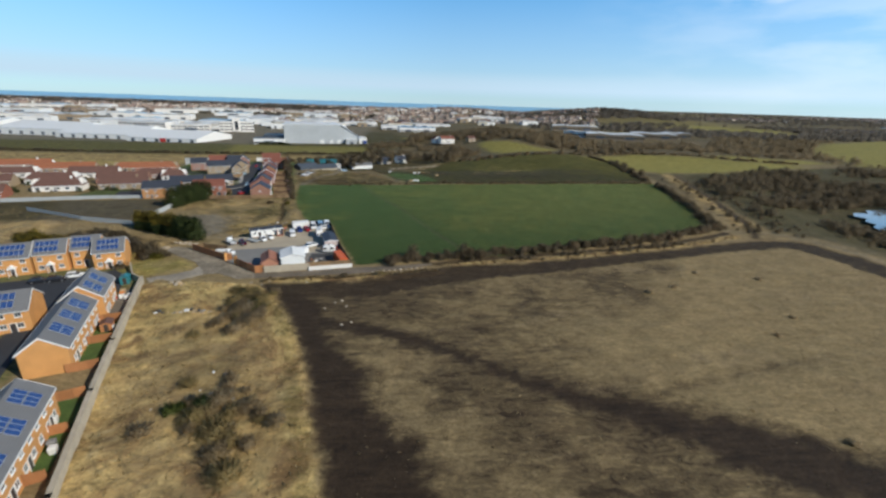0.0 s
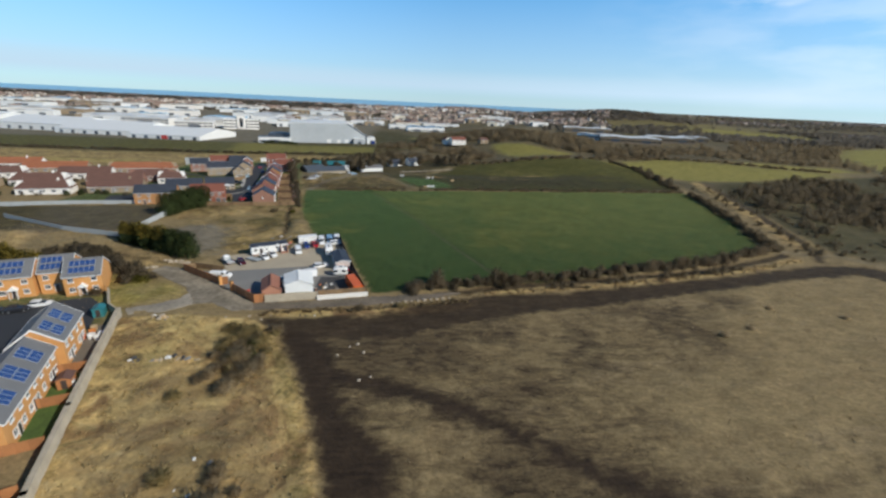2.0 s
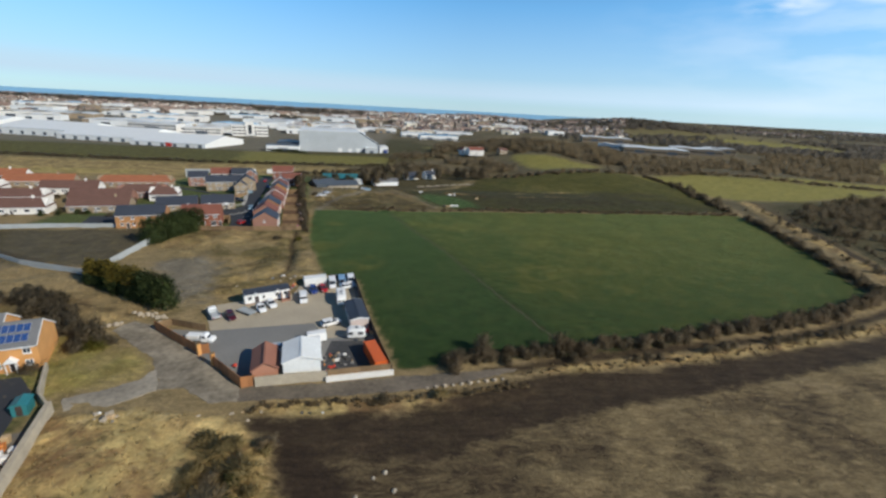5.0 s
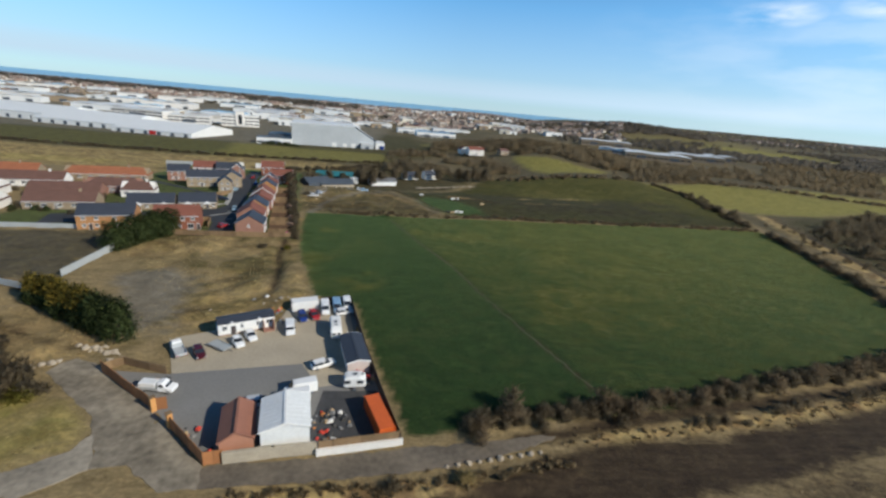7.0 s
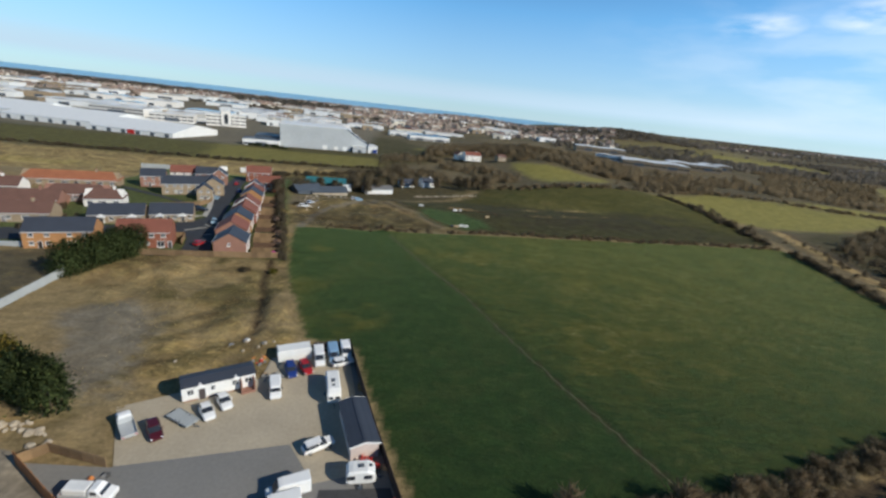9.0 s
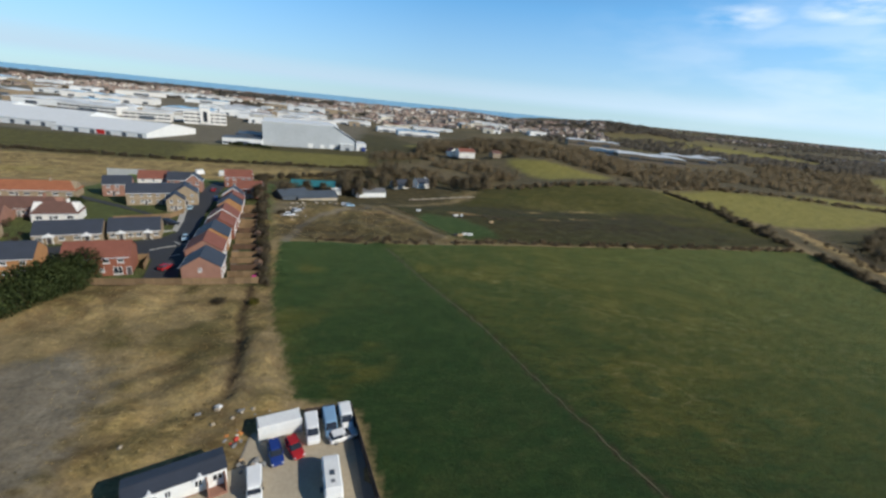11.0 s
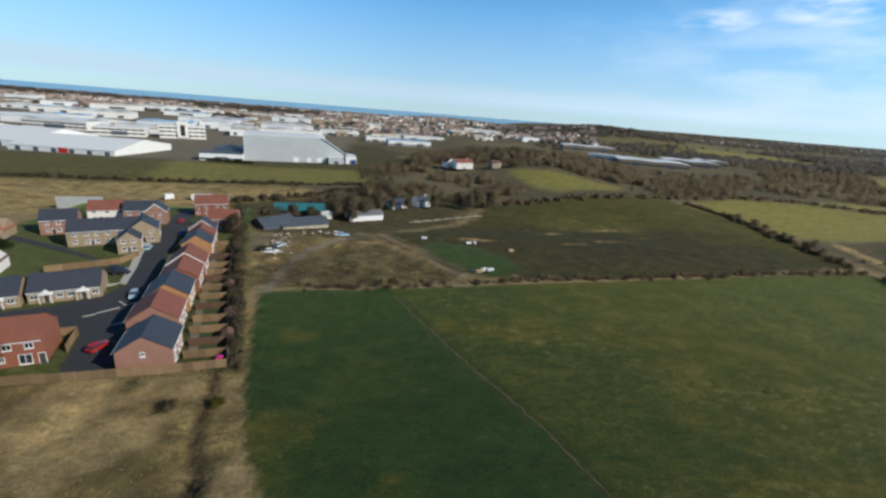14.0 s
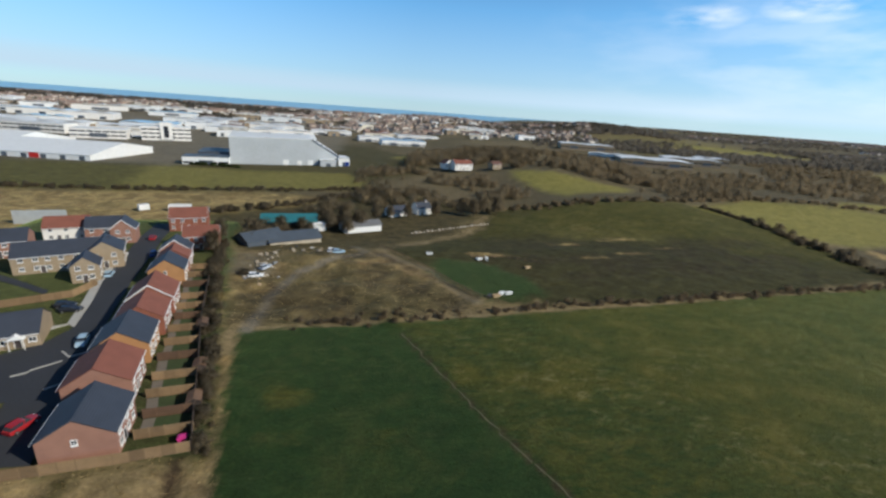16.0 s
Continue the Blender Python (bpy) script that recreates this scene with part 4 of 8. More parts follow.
def scattered(templates, places, seed=1):
    """Copies of templates, turned and scaled, at (x, y, scale), joined: triangles and their crown normals."""
    g, out, nor = np.random.default_rng(seed), [], []
    tops = [t[..., 2].max() for t in templates]
    for k, (x, y, s) in enumerate(places):
        i = int(g.integers(len(templates)))
        t, b = templates[i], g.random() * 6.283
        c, d, up, z = math.cos(b) * s, math.sin(b) * s, s * (0.85 + 0.3 * g.random()), ground_z(x, y)
        v = t.copy()
        v[..., 0], v[..., 1], v[..., 2] = t[..., 0] * c - t[..., 1] * d + x, t[..., 0] * d + t[..., 1] * c + y, t[..., 2] * up + z
        out.append(v)
        nor.append(crown_normals(v, (x, y, z + 0.3 * tops[i] * up), 1.0, k))
    return np.concatenate(out), np.concatenate(nor)


def soft_mesh(name, pair, mat):
    return tri_mesh(name, pair[0], mat, None, pair[1])


CLEARED = [[(250, 590), (360, 575), (480, 640), (560, 720), (560, 790), (430, 930), (290, 940)], [(740, 1000), (1000, 960), (1000, 1200), (760, 1190)], [(85, 425), (150, 415), (172, 448), (132, 500), (95, 525)], [(25, 520), (95, 500), (95, 560), (30, 565)], [(218, 158), (232, 156), (262, 172), (292, 200), (280, 222), (245, 215), (222, 185)],
           [(545, 535), (480, 440), (465, 373), (620, 420), (1000, 600), (1000, 825), (714, 692)], [(292, 410), (335, 424), (440, 430), (440, 398), (388, 391), (325, 396)],
           [(165, 390), (207, 405), (237, 415), (280, 408), (320, 392), (381, 386), (378, 366), (313, 347), (252, 326), (205, 317), (193, 332), (184, 364)]]


def line_places(line, gap, wide, s0, s1, seed=0, drop=0.0):
    g, out = np.random.default_rng(seed), []
    for (ax, ay), (bx, by) in zip(line, line[1:]):
        far = math.hypot(bx - ax, by - ay)
        for t in np.arange(0, far, gap):
            if g.random() >= drop:
                out.append((ax + (bx - ax) * t / far + wide * g.standard_normal(), ay + (by - ay) * t / far + wide * g.standard_normal(), s0 + (s1 - s0) * g.random()))
    return out


def area_places(poly, n, s0, s1, seed=0):
    g, p = np.random.default_rng(seed), np.array(poly)
    lo, hi = p.min(0), p.max(0)
    xy = lo + (hi - lo) * g.random((n * 4, 2))
    xy = xy[inside(xy[:, 0], xy[:, 1], poly, 0.01) > 0.5][:n]
    return [(x, y, s0 + (s1 - s0) * g.random()) for x, y in xy]


shrubs = [twigs(440, 0.62, 1.55, 1.5 + 0.35 * (i % 3), -0.1, seed=i, slim=0.08, fill=0.10) for i in range(6)]
small_shrubs = [twigs(300, 0.62, 1.4, 1.5, 0.0, seed=20 + i) for i in range(4)]
trees_far = [np.concatenate([twigs(230, 1.5, 3.3 + 0.5 * (i % 3), 4.4 + 0.6 * (i % 2), 0.0, seed=60 + i, slim=0.075, fill=0.15), stem(3.6, 0.2, i, 2)]) for i in range(5)]
trees_dist = [twigs(56, 3.2, 6.5, 5.0, -0.3, seed=80 + i, slim=0.2, fill=0.1) for i in range(4)]


def hedge(label, line, gap, wide, s0, s1, kinds, mat, seed, drop=0.05):
    tagged(soft_mesh("hedge", scattered(kinds, line_places(line, gap, wide, s0, s1, seed, drop), seed), mat), label, "hedge", "field hedges", "stuff")


hedge("bare brown thorn hedge along the pasture and muddy lane", [(-1, 124.5), (6, 126.5), (27, 130.5), (52, 136), (90, 145), (112, 153), (136, 163)], 0.55, 1.0, 0.45, 1.15, shrubs, twig, 1, 0.08)
hedge("taller bare thorn bushes in the hedge along the pasture", [(-1, 124.5), (6, 126.5), (27, 130.5), (52, 136), (90, 145), (112, 153), (136, 163)], 4.2, 1.5, 1.0, 1.9, shrubs, twig_red, 21, 0.25)
hedge("sparse bare scrub on the verge of the muddy lane", [(22, 124.5), (46, 127.8), (80, 134.8), (110, 143)], 3.0, 0.6, 0.5, 1.05, shrubs, twig, 2, 0.3)
hedge("bare hedge along the side of the pasture", [(138, 163), (152, 200), (172, 268)], 0.7, 1.0, 0.6, 1.45, shrubs, twig, 3)
hedge("bare hedge beside the rutted farm track", [(146, 158), (162, 190), (185, 255), (196, 290)], 1.4, 2.2, 0.5, 1.1, shrubs, twig, 4, 0.7)
hedge("low bare scrub between the farm track and the thicket", [(166, 158), (180, 190), (196, 235), (210, 285)], 0.9, 4.5, 0.3, 0.9, shrubs, twig, 24, 0.3)
hedge("low bare hedge between pasture and paddock", [(4, 259.5), (27, 262), (60, 264.5), (110, 270), (172, 275)], 0.6, 1.0, 0.15, 0.8, shrubs, twig_red, 5, 0.2)
hedge("low bare scrub along the north edge of the pasture", [(-46, 255.5), (-30, 256), (-17, 256.5), (0, 258.5)], 0.6, 1.6, 0.15, 0.75, shrubs, twig_red, 6, 0.3)
hedge("tall bare hedge behind the garden fences", [(-50.2, 216), (-55.2, 234), (-62.4, 258), (-67.6, 280), (-71.6, 296), (-75.6, 315)], 0.75, 0.9, 0.35, 1.15, shrubs, twig, 7, 0.2)
hedge("dark evergreen shrubs before the low annexe", [(-166, 540), (-128, 532)], 1.6, 0.8, 1.0, 1.6, small_shrubs, leaf_dark, 12)
hedge("overgrown bare thicket between lane and estate", [(-71.5, 130), (-76, 132.5), (-82, 137), (-92, 145), (-103, 150)], 0.45, 1.7, 0.6, 1.5, shrubs, twig, 14)
hedge("golden brown garden conifers behind the terrace", [(-100, 136), (-112, 141), (-122, 147)], 1.4, 1.6, 1.0, 1.8, shrubs, leaf_mixed, 15)
for label, mat, n, seed in (("small evergreen shrubs in the bungalow gardens", leaf_dark, 70, 51), ("bare shrubs in the bungalow gardens", twig, 110, 52)):
    spots = area_places([(-122, 226), (-150, 222), (-250, 205), (-255, 300), (-140, 302), (-124, 280)], n, 0.5, 1.3, seed)
    tagged(soft_mesh("garden_shrubs", scattered(shrubs, spots, seed), mat), label, "shrub", kind="stuff")
hedge("bare scrub trees between the farm buildings", [(-68, 343), (-56, 352), (-40, 360), (-25, 367)], 0.7, 2.0, 1.1, 2.3, shrubs, twig, 17)
hedge("bare hedge along the paddock's far side", [(174, 283), (181, 320), (187, 361), (177, 390)], 0.7, 1.8, 0.3, 1.4, small_shrubs, twig, 8, 0.15)
hedge("bigger bare bushes in the hedge of the paddock", [(176, 288), (183, 322), (188, 358)], 6.0, 1.6, 1.2, 2.1, shrubs, twig, 28, 0.3)
hedge("bare hedge across the pale hill fields", [(40, 394), (95, 401), (160, 399), (185, 408), (237, 420), (282, 414), (325, 398), (390, 390)], 0.8, 2.4, 0.2, 1.5, small_shrubs, twig_far, 9, 0.2)
hedge("bare hedge behind the farm", [(-104, 374), (-66, 397), (-45, 418), (-22, 445)], 0.7, 2.4, 0.3, 1.7, small_shrubs, twig, 10, 0.15)
hedge("bare hedge at the foot of the factory bank", [(-420, 420), (-300, 420), (-160, 424), (-60, 440), (-20, 452)], 0.8, 2.2, 0.2, 1.4, small_shrubs, twig, 11, 0.2)


def bramble(label, places, mats, seed):
    for k, (x, y, r, h) in enumerate(places):
        t = twigs(int(430 * r), 0.9, 1.45 * r, h, -0.1, seed=seed + k, upright=0.8, fill=0.05, slim=0.055)
        ob = tri_mesh("bramble_bush", t, mats[k % len(mats)], None, crown_normals(t, (0, 0, 0.2 * h), 1.0, k))
        ob.location = (x, y, ground_z(x, y))
        tagged(ob, label, "bush", "bushes on the rough strip")


bramble("scruffy bare bramble bush in dry grass", [(-25.2, 60, 2.4, 1.6), (-23, 53, 2.8, 1.9), (-21.5, 49, 2.0, 1.4), (-27.5, 56, 1.8, 1.3), (-20, 58, 1.7, 1.2), (-18.5, 45, 2.2, 1.5),
                                                 (-32, 92, 2.8, 1.9), (-30, 97, 2.4, 1.8), (-28.5, 87, 2.2, 1.5), (-34, 101, 2.4, 1.6), (-31, 83, 1.8, 1.2), (-36, 97, 1.5, 1.1), (-33.5, 53, 1.4, 1.0), (-37, 103, 1.6, 1.2)],
        [twig_light, twig_green], 300)
g = np.random.default_rng(44)
for cx, cy, sx, sy, n in ((-23, 56, 3.8, 5.0, 26), (-32, 93, 3.2, 5.6, 26)):
    bramble("ragged bare bramble in dry grass", [(cx + sx * g.normal(), cy + sy * g.normal(), 0.5 + 0.8 * g.random(), 0.5 + 0.8 * g.random()) for k in range(n)], [twig_light, twig_green, twig_light], int(320 + cy))
bramble("low dark tussock bush on open grassland", [(74, 46, 0.6, 0.1), (90, 78, 0.5, 0.1), (72, 101, 0.7, 0.1), (81, 104, 0.6, 0.1), (101, 86, 0.5, 0.1), (112, 110, 0.6, 0.1), (95, 115, 0.6, 0.15)],
        [twig_light], 340)
bramble("bare scrub bush on the rough ground", [(-88, 128, 3.0, 2.2), (-83, 124, 2.6, 2.0), (-93, 132, 2.8, 2.2), (-79, 128, 2.0, 1.6), (-76, 121, 1.8, 1.4), (-98, 139, 3.0, 2.4), (-104, 146, 3.0, 2.4), (-66, 217.5, 1.2, 0.9), (-58, 205, 1.2, 0.8), (-2, 114.5, 1.1, 1.0), (-12, 113, 0.9, 0.8), (-64, 268, 2, 1.6), (-62, 286, 1.8, 1.4)],
        [twig, twig_green], 370)
bramble("low leafy green shrub in dry grass", [(-31.5, 57.8, 1.0, 1.1), (-30.4, 58.6, 0.6, 0.8), (-29.5, 92, 0.7, 0.8)], [leaf_green], 410)
bramble("dark evergreen shrub in dry grass", [(-27.1, 58.9, 1.2, 1.7), (-27.6, 56.6, 0.8, 1.2), (-30.6, 96, 0.8, 1.2)], [leaf_dark], 420)
bramble("yellow flowering gorse bush", [(-50.6, 206, 0.9, 1.0), (-70, 128.5, 1.6, 1.4)], [leaf_gold], 390)


def conifer(x, y, r, h, seed, gold=0.0):
    tree = empty("conifer_tree", pose(x, y, ground_z(x, y)), "dense dark green conifer in a tall screen", "tree", "conifer screen")
    tri_mesh("trunk", stem(h * 0.6, 0.18, seed, 2), bark, tree)
    t = twigs(2800, 0.42, r, h, 0.0, seed=seed, upright=0.8, fill=0.75, slim=0.3)
    # upper crown split off: golden growth, its colour also lightened as if sunlit
    top = t[:, 0, 2] > (0.52 if gold else 9) * h
    tri_mesh("crown", t[~top], leaf_dark, tree, crown_normals(t[~top], (0, 0, 0.4 * h), 0.6, seed))
    if top.any():
        tagged(tri_mesh("sunlit_golden_top", t[top], leaf_mixed, tree, crown_normals(t[top], (0, 0, 0.4 * h), 0.6, seed)), "golden yellow top growth with sunlight painted in")


g = np.random.default_rng(5)
for k, f in enumerate(np.linspace(0, 1, 12)):
    conifer(-91.5 + 25.5 * f + g.normal() * 0.3, 160.5 - 13.5 * f + g.normal() * 0.3, 2.2 + 1.2 * f + 0.4 * g.random(), 6.4 + 0.7 * f + 0.5 * g.random(), 500 + k, 1 if k < 8 else 0)
for k, f in enumerate(np.linspace(0, 1, 9)):
    conifer(-97.5 + 7.5 * f + g.normal() * 0.5, 195 + 19 * f + g.normal() * 0.5, 3.4 + 0.8 * g.random(), 7.2 + 1.6 * g.random(), 530 + k)


def thinned(spots):
    """Drops trees in drifts and lets their size swell and sink, for an uneven canopy."""
    out = []
    for x, y, s in spots:
        d = float(vnoise(x, y, 26) * 0.65 + vnoise(x, y, 9) * 0.35)
        if d > 0.40:
            out.append((x, y, s * (0.55 + 0.9 * d)))
    return out


def woodland(label, poly, n, s0, s1, kinds, seed, mat=None):
    tagged(soft_mesh("woodland", scattered(kinds, [q for q in thinned(area_places(poly, int(n * 1.5), s0, s1, seed)) if not any(inside(q[0], q[1], c, 0.01) > 0.5 for c in CLEARED)], seed), mat or twig_far), label, "woodland", "woods in the distance", "stuff")


woodland("bare brown thicket beside the farm track and pond", [(210, 278), (198, 240), (191, 216), (178, 180), (174, 157), (178, 132), (182, 70), (330, 70), (420, 250), (420, 360), (330, 345), (284, 332), (235, 300)], 2300, 0.3, 0.95, trees_far, 1, twig)
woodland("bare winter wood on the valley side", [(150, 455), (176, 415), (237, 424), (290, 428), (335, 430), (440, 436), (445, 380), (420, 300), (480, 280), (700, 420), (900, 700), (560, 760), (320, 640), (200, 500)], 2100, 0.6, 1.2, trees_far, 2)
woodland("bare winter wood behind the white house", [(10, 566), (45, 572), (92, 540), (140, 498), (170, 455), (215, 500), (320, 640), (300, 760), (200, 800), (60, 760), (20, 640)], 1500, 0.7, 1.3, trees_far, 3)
woodland("bare wood between the farm and the white house", [(-36, 450), (-8, 428), (30, 440), (56, 424), (80, 440), (70, 500), (40, 530), (-10, 560), (-34, 540)], 300, 0.6, 1.15, trees_far, 9)
woodland("bare trees round the farm", [(-52, 366), (-20, 396), (22, 398), (40, 400), (80, 430), (-20, 450), (-40, 410), (-62, 378)], 110, 0.6, 1.1, trees_far, 4)
woodland("bare trees along the lane into the farm", [(-72, 318), (-62, 322), (-64, 350), (-76, 352)], 26, 0.6, 1.0, trees_far, 7)


def far_belts(label, low, high, near_y, far_y, n, cut, seed, mat):
    """Belts of bare wood between two bearings, in long drifts with open ground between."""
    g = np.random.default_rng(seed)
    y = near_y + (far_y - near_y) * g.random(n * 3)
    x = y * (low + (high - low) * g.random(n * 3))
    keep = (vnoise(x / 3.2 + 400, y, 120) * 0.75 + 0.25 * vnoise(x, y, 40)) > cut
    spots = [(a, c, 0.7 + 0.6 * g.random()) for a, c in zip(x[keep][:n], y[keep][:n]) if not any(inside(a, c, q, 0.01) > 0.5 for q in CLEARED + FAR_OPEN)]
    tagged(soft_mesh("woodland", scattered(trees_dist, spots, seed), mat), label, "woodland", "woods in the distance", "stuff")


FAR_OPEN = [[(640, 1070), (900, 935), (940, 1000), (668, 1140)], [(225, 700), (300, 620), (520, 690), (520, 800), (390, 930), (230, 900)]]
# these belts take the twig colour with haze mixed in
far_belts("distant bare woods across the valley", 0.30, 1.7, 760, 1300, 2400, 0.40, 5, twig_hazed)
far_belts("distant bare woods on the rising ground", 0.22, 1.5, 1300, 2500, 2200, 0.42, 8, twig_hazed)
far_belts("distant bare woods near the coast", -1.2, 0.3, 1250, 1640, 1200, 0.56, 6, twig_hazed)
far_belts("bare woods along the coast", -1.2, 0.3, 1640, 1840, 1500, 0.47, 16, twig_hazed)
woodland("wood on the far ridge", [(430, 1380), (560, 1290), (850, 1270), (980, 1420), (900, 1560), (560, 1560)], 700, 0.8, 1.2, trees_dist, 18, twig_hazed)


def farm_tree(x, y, s, seed):
    tree = empty("bare_tree", pose(x, y, ground_z(x, y)), "bare winter tree with a brown twiggy crown", "tree", "bare trees")
    tri_mesh("trunk", stem(6.0, 0.2, seed) * s, bark, tree)
    t = twigs(1000, 1.0, 2.9, 5.6, 1.7, seed=seed) * s
    tri_mesh("crown", t, twig, tree, crown_normals(t, (0, 0, 4 * s), 1.0, seed))


for k, (x, y, s) in enumerate([(-69.5, 283, 0.7), (-76, 304, 1.0), (-78, 318, 1.0), (-35, 345, 1.0), (-43, 350, 1.1), (-30, 352, 1.2), (24, 384, 1.2), (30, 380, 1.2), (36, 386, 1.2), (44, 384, 1.3), (-22, 371, 1.0), (-6, 374, 0.9), (9, 379, 1.1), (-37, 363, 1.1), (-54, 345, 0.9), (-62, 342, 1.0), (-50, 338, 0.8), (-15, 374, 0.8)]):
    farm_tree(x, y, s, 700 + k)

# rough grass tufts
reeds = [twigs(60, 0.65, 0.75, 0.25, -0.1, seed=930 + i, upright=1.6, lean=0.5, slim=0.1, fill=0.1) for i in range(4)]
bank_line = line_places([(-33, 111.4), (-19, 112.9), (-7, 114.1), (6, 116.1), (15, 118.2)], 0.42, 0.7, 0.5, 1.0, 61) + line_places([(16, 122.4), (46, 127), (80, 134.2), (115, 144), (138, 153)], 0.6, 0.9, 0.35, 0.75, 62)
tagged(soft_mesh("bank_grass", scattered(reeds, bank_line, 60), grass_field), "tall dry straw grass on the lane banks", "grass", kind="stuff")
blade = [twigs(7, 0.34, 0.45, 0.10, -0.05, seed=900 + i, upright=0.7, lean=1.0, slim=0.25) for i in range(6)]
tagged(soft_mesh("dry_grass", scattered(blade, area_places(STRIP, 2600, 0.4, 0.9, 11), 11), reed_straw), "long dry straw-coloured grass on the rough strip", "grass", kind="stuff")
p = area_places([(-2, 30), (110, 30), (158, 110), (150, 138), (20, 108), (0, 104)], 1800, 0.4, 0.8, 12)
p = [q for q in p if along(q[0], q[1], [(4, 81), (15, 74.5), (33, 59.5), (54, 49), (90, 28)], 3.5, 1) < 0.5]
tagged(soft_mesh("field_grass", scattered(blade, p, 12), grass_field), "short rough brown grass tussocks", "grass", kind="stuff")
tagged(soft_mesh("scrub_grass", scattered(blade, area_places(SCRUB_YARD, 1500, 0.3, 0.7, 13) + area_places(SCRUB_NORTH, 1200, 0.3, 0.8, 14) + area_places(SCRUB_WEST, 1200, 0.3, 0.8, 15), 13), reed_straw), "dry rank grass on waste ground", "grass", kind="stuff")
tagged(soft_mesh("pasture_grass", scattered(blade, area_places(PASTURE, 6000, 0.25, 0.5, 16), 16), grass_green), "grazed green pasture grass with coarser tufts", "grass", kind="stuff")

# ---- houses ----
def on_side(side, w, l):
    """The pose of a wall's plane: local x along the wall, y out of it, z up."""
    return {"F": pose(0, -l / 2, 0, 0, 0, 180), "B": pose(0, l / 2, 0), "R": pose(w / 2, 0, 0, 0, 0, -90), "L": pose(-w / 2, 0, 0, 0, 0, 90)}[side]


def frame_ring(u, z, w, h, t, y0, y1):
    """A rectangular frame, as one closed ring."""
    bm = bmesh.new()
    out = [(u - w / 2, z), (u + w / 2, z), (u + w / 2, z + h), (u - w / 2, z + h)]
    inn = [(u - w / 2 + t, z + t), (u + w / 2 - t, z + t), (u + w / 2 - t, z + h - t), (u - w / 2 + t, z + h - t)]
    v = [[bm.verts.new((x, y, q)) for x, q in pts] for pts in (out, inn) for y in (y0, y1)]
    for i in range(4):
        k = (i + 1) % 4
        bm.faces.new((v[0][i], v[0][k], v[1][k], v[1][i])), bm.faces.new((v[2][i], v[2][k], v[3][k], v[3][i]))
        bm.faces.new((v[0][i], v[0][k], v[2][k], v[2][i])), bm.faces.new((v[1][i], v[1][k], v[3][k], v[3][i]))
    bmesh.ops.recalc_face_normals(bm, faces=bm.faces)
    return bm


def window(house, m, u, z, w, h):
    bm = frame_ring(u, z, w, h, 0.1, -0.05, 0.06)
    bm.transform(m)
    win = part("window", bm, white_trim, house)
    for name, row, mat in (("pane", (u - w / 2 + 0.1, u + w / 2 - 0.1, -0.04, 0.02, z + 0.1, z + h - 0.1), glass_dark),
                           ("mullion", (u - 0.04, u + 0.04, 0.022, 0.055, z + 0.1, z + h - 0.1), white_trim),
                           ("sill", (u - w / 2 - 0.08, u + w / 2 + 0.08, -0.05, 0.14, z - 0.1, z - 0.002), white_trim)):
        bm = boxes(row)
        bm.transform(m)
        part(name, bm, mat, win)
    return win


def door(house, m, u, w=0.95, h=2.05, mat=None):
    bm = boxes((u - w / 2 - 0.1, u - w / 2, -0.05, 0.07, 0, h + 0.1), (u + w / 2, u + w / 2 + 0.1, -0.05, 0.07, 0, h + 0.1), (u - w / 2, u + w / 2, -0.05, 0.07, h, h + 0.1))
    bm.transform(m)
    d = part("door_frame", bm, white_trim, house)
    bm = boxes((u - w / 2, u + w / 2, -0.04, 0.03, 0, h))
    bm.transform(m)
    part("door", bm, mat or door_dark, d)


def panels(house, side, w, eaves, ridge, cells):
    """Solar panels on one slope: cells of (along the ridge, up the slope from 0 to 1)."""
    s = 1 if side == "R" else -1
    tilt = math.atan2(ridge - eaves, w / 2)
    for y, f in cells:
        x, z = s * (w / 2) * (1 - f), eaves + (ridge - eaves) * f + 0.24
        m = Matrix.Translation((x, y, z)) @ Matrix.Rotation(s * tilt, 4, "Y")
        bm = boxes((-0.8, 0.8, -0.49, 0.49, -0.03, 0.03))
        bm.transform(m)
        p = part("solar_panel", bm, alu, house)
        bm = boxes((-0.76, -0.01, -0.45, 0.45, 0.02, 0.036), (0.01, 0.76, -0.45, 0.45, 0.02, 0.036))
        bm.transform(m)
        part("cell", bm, solar_blue, p)


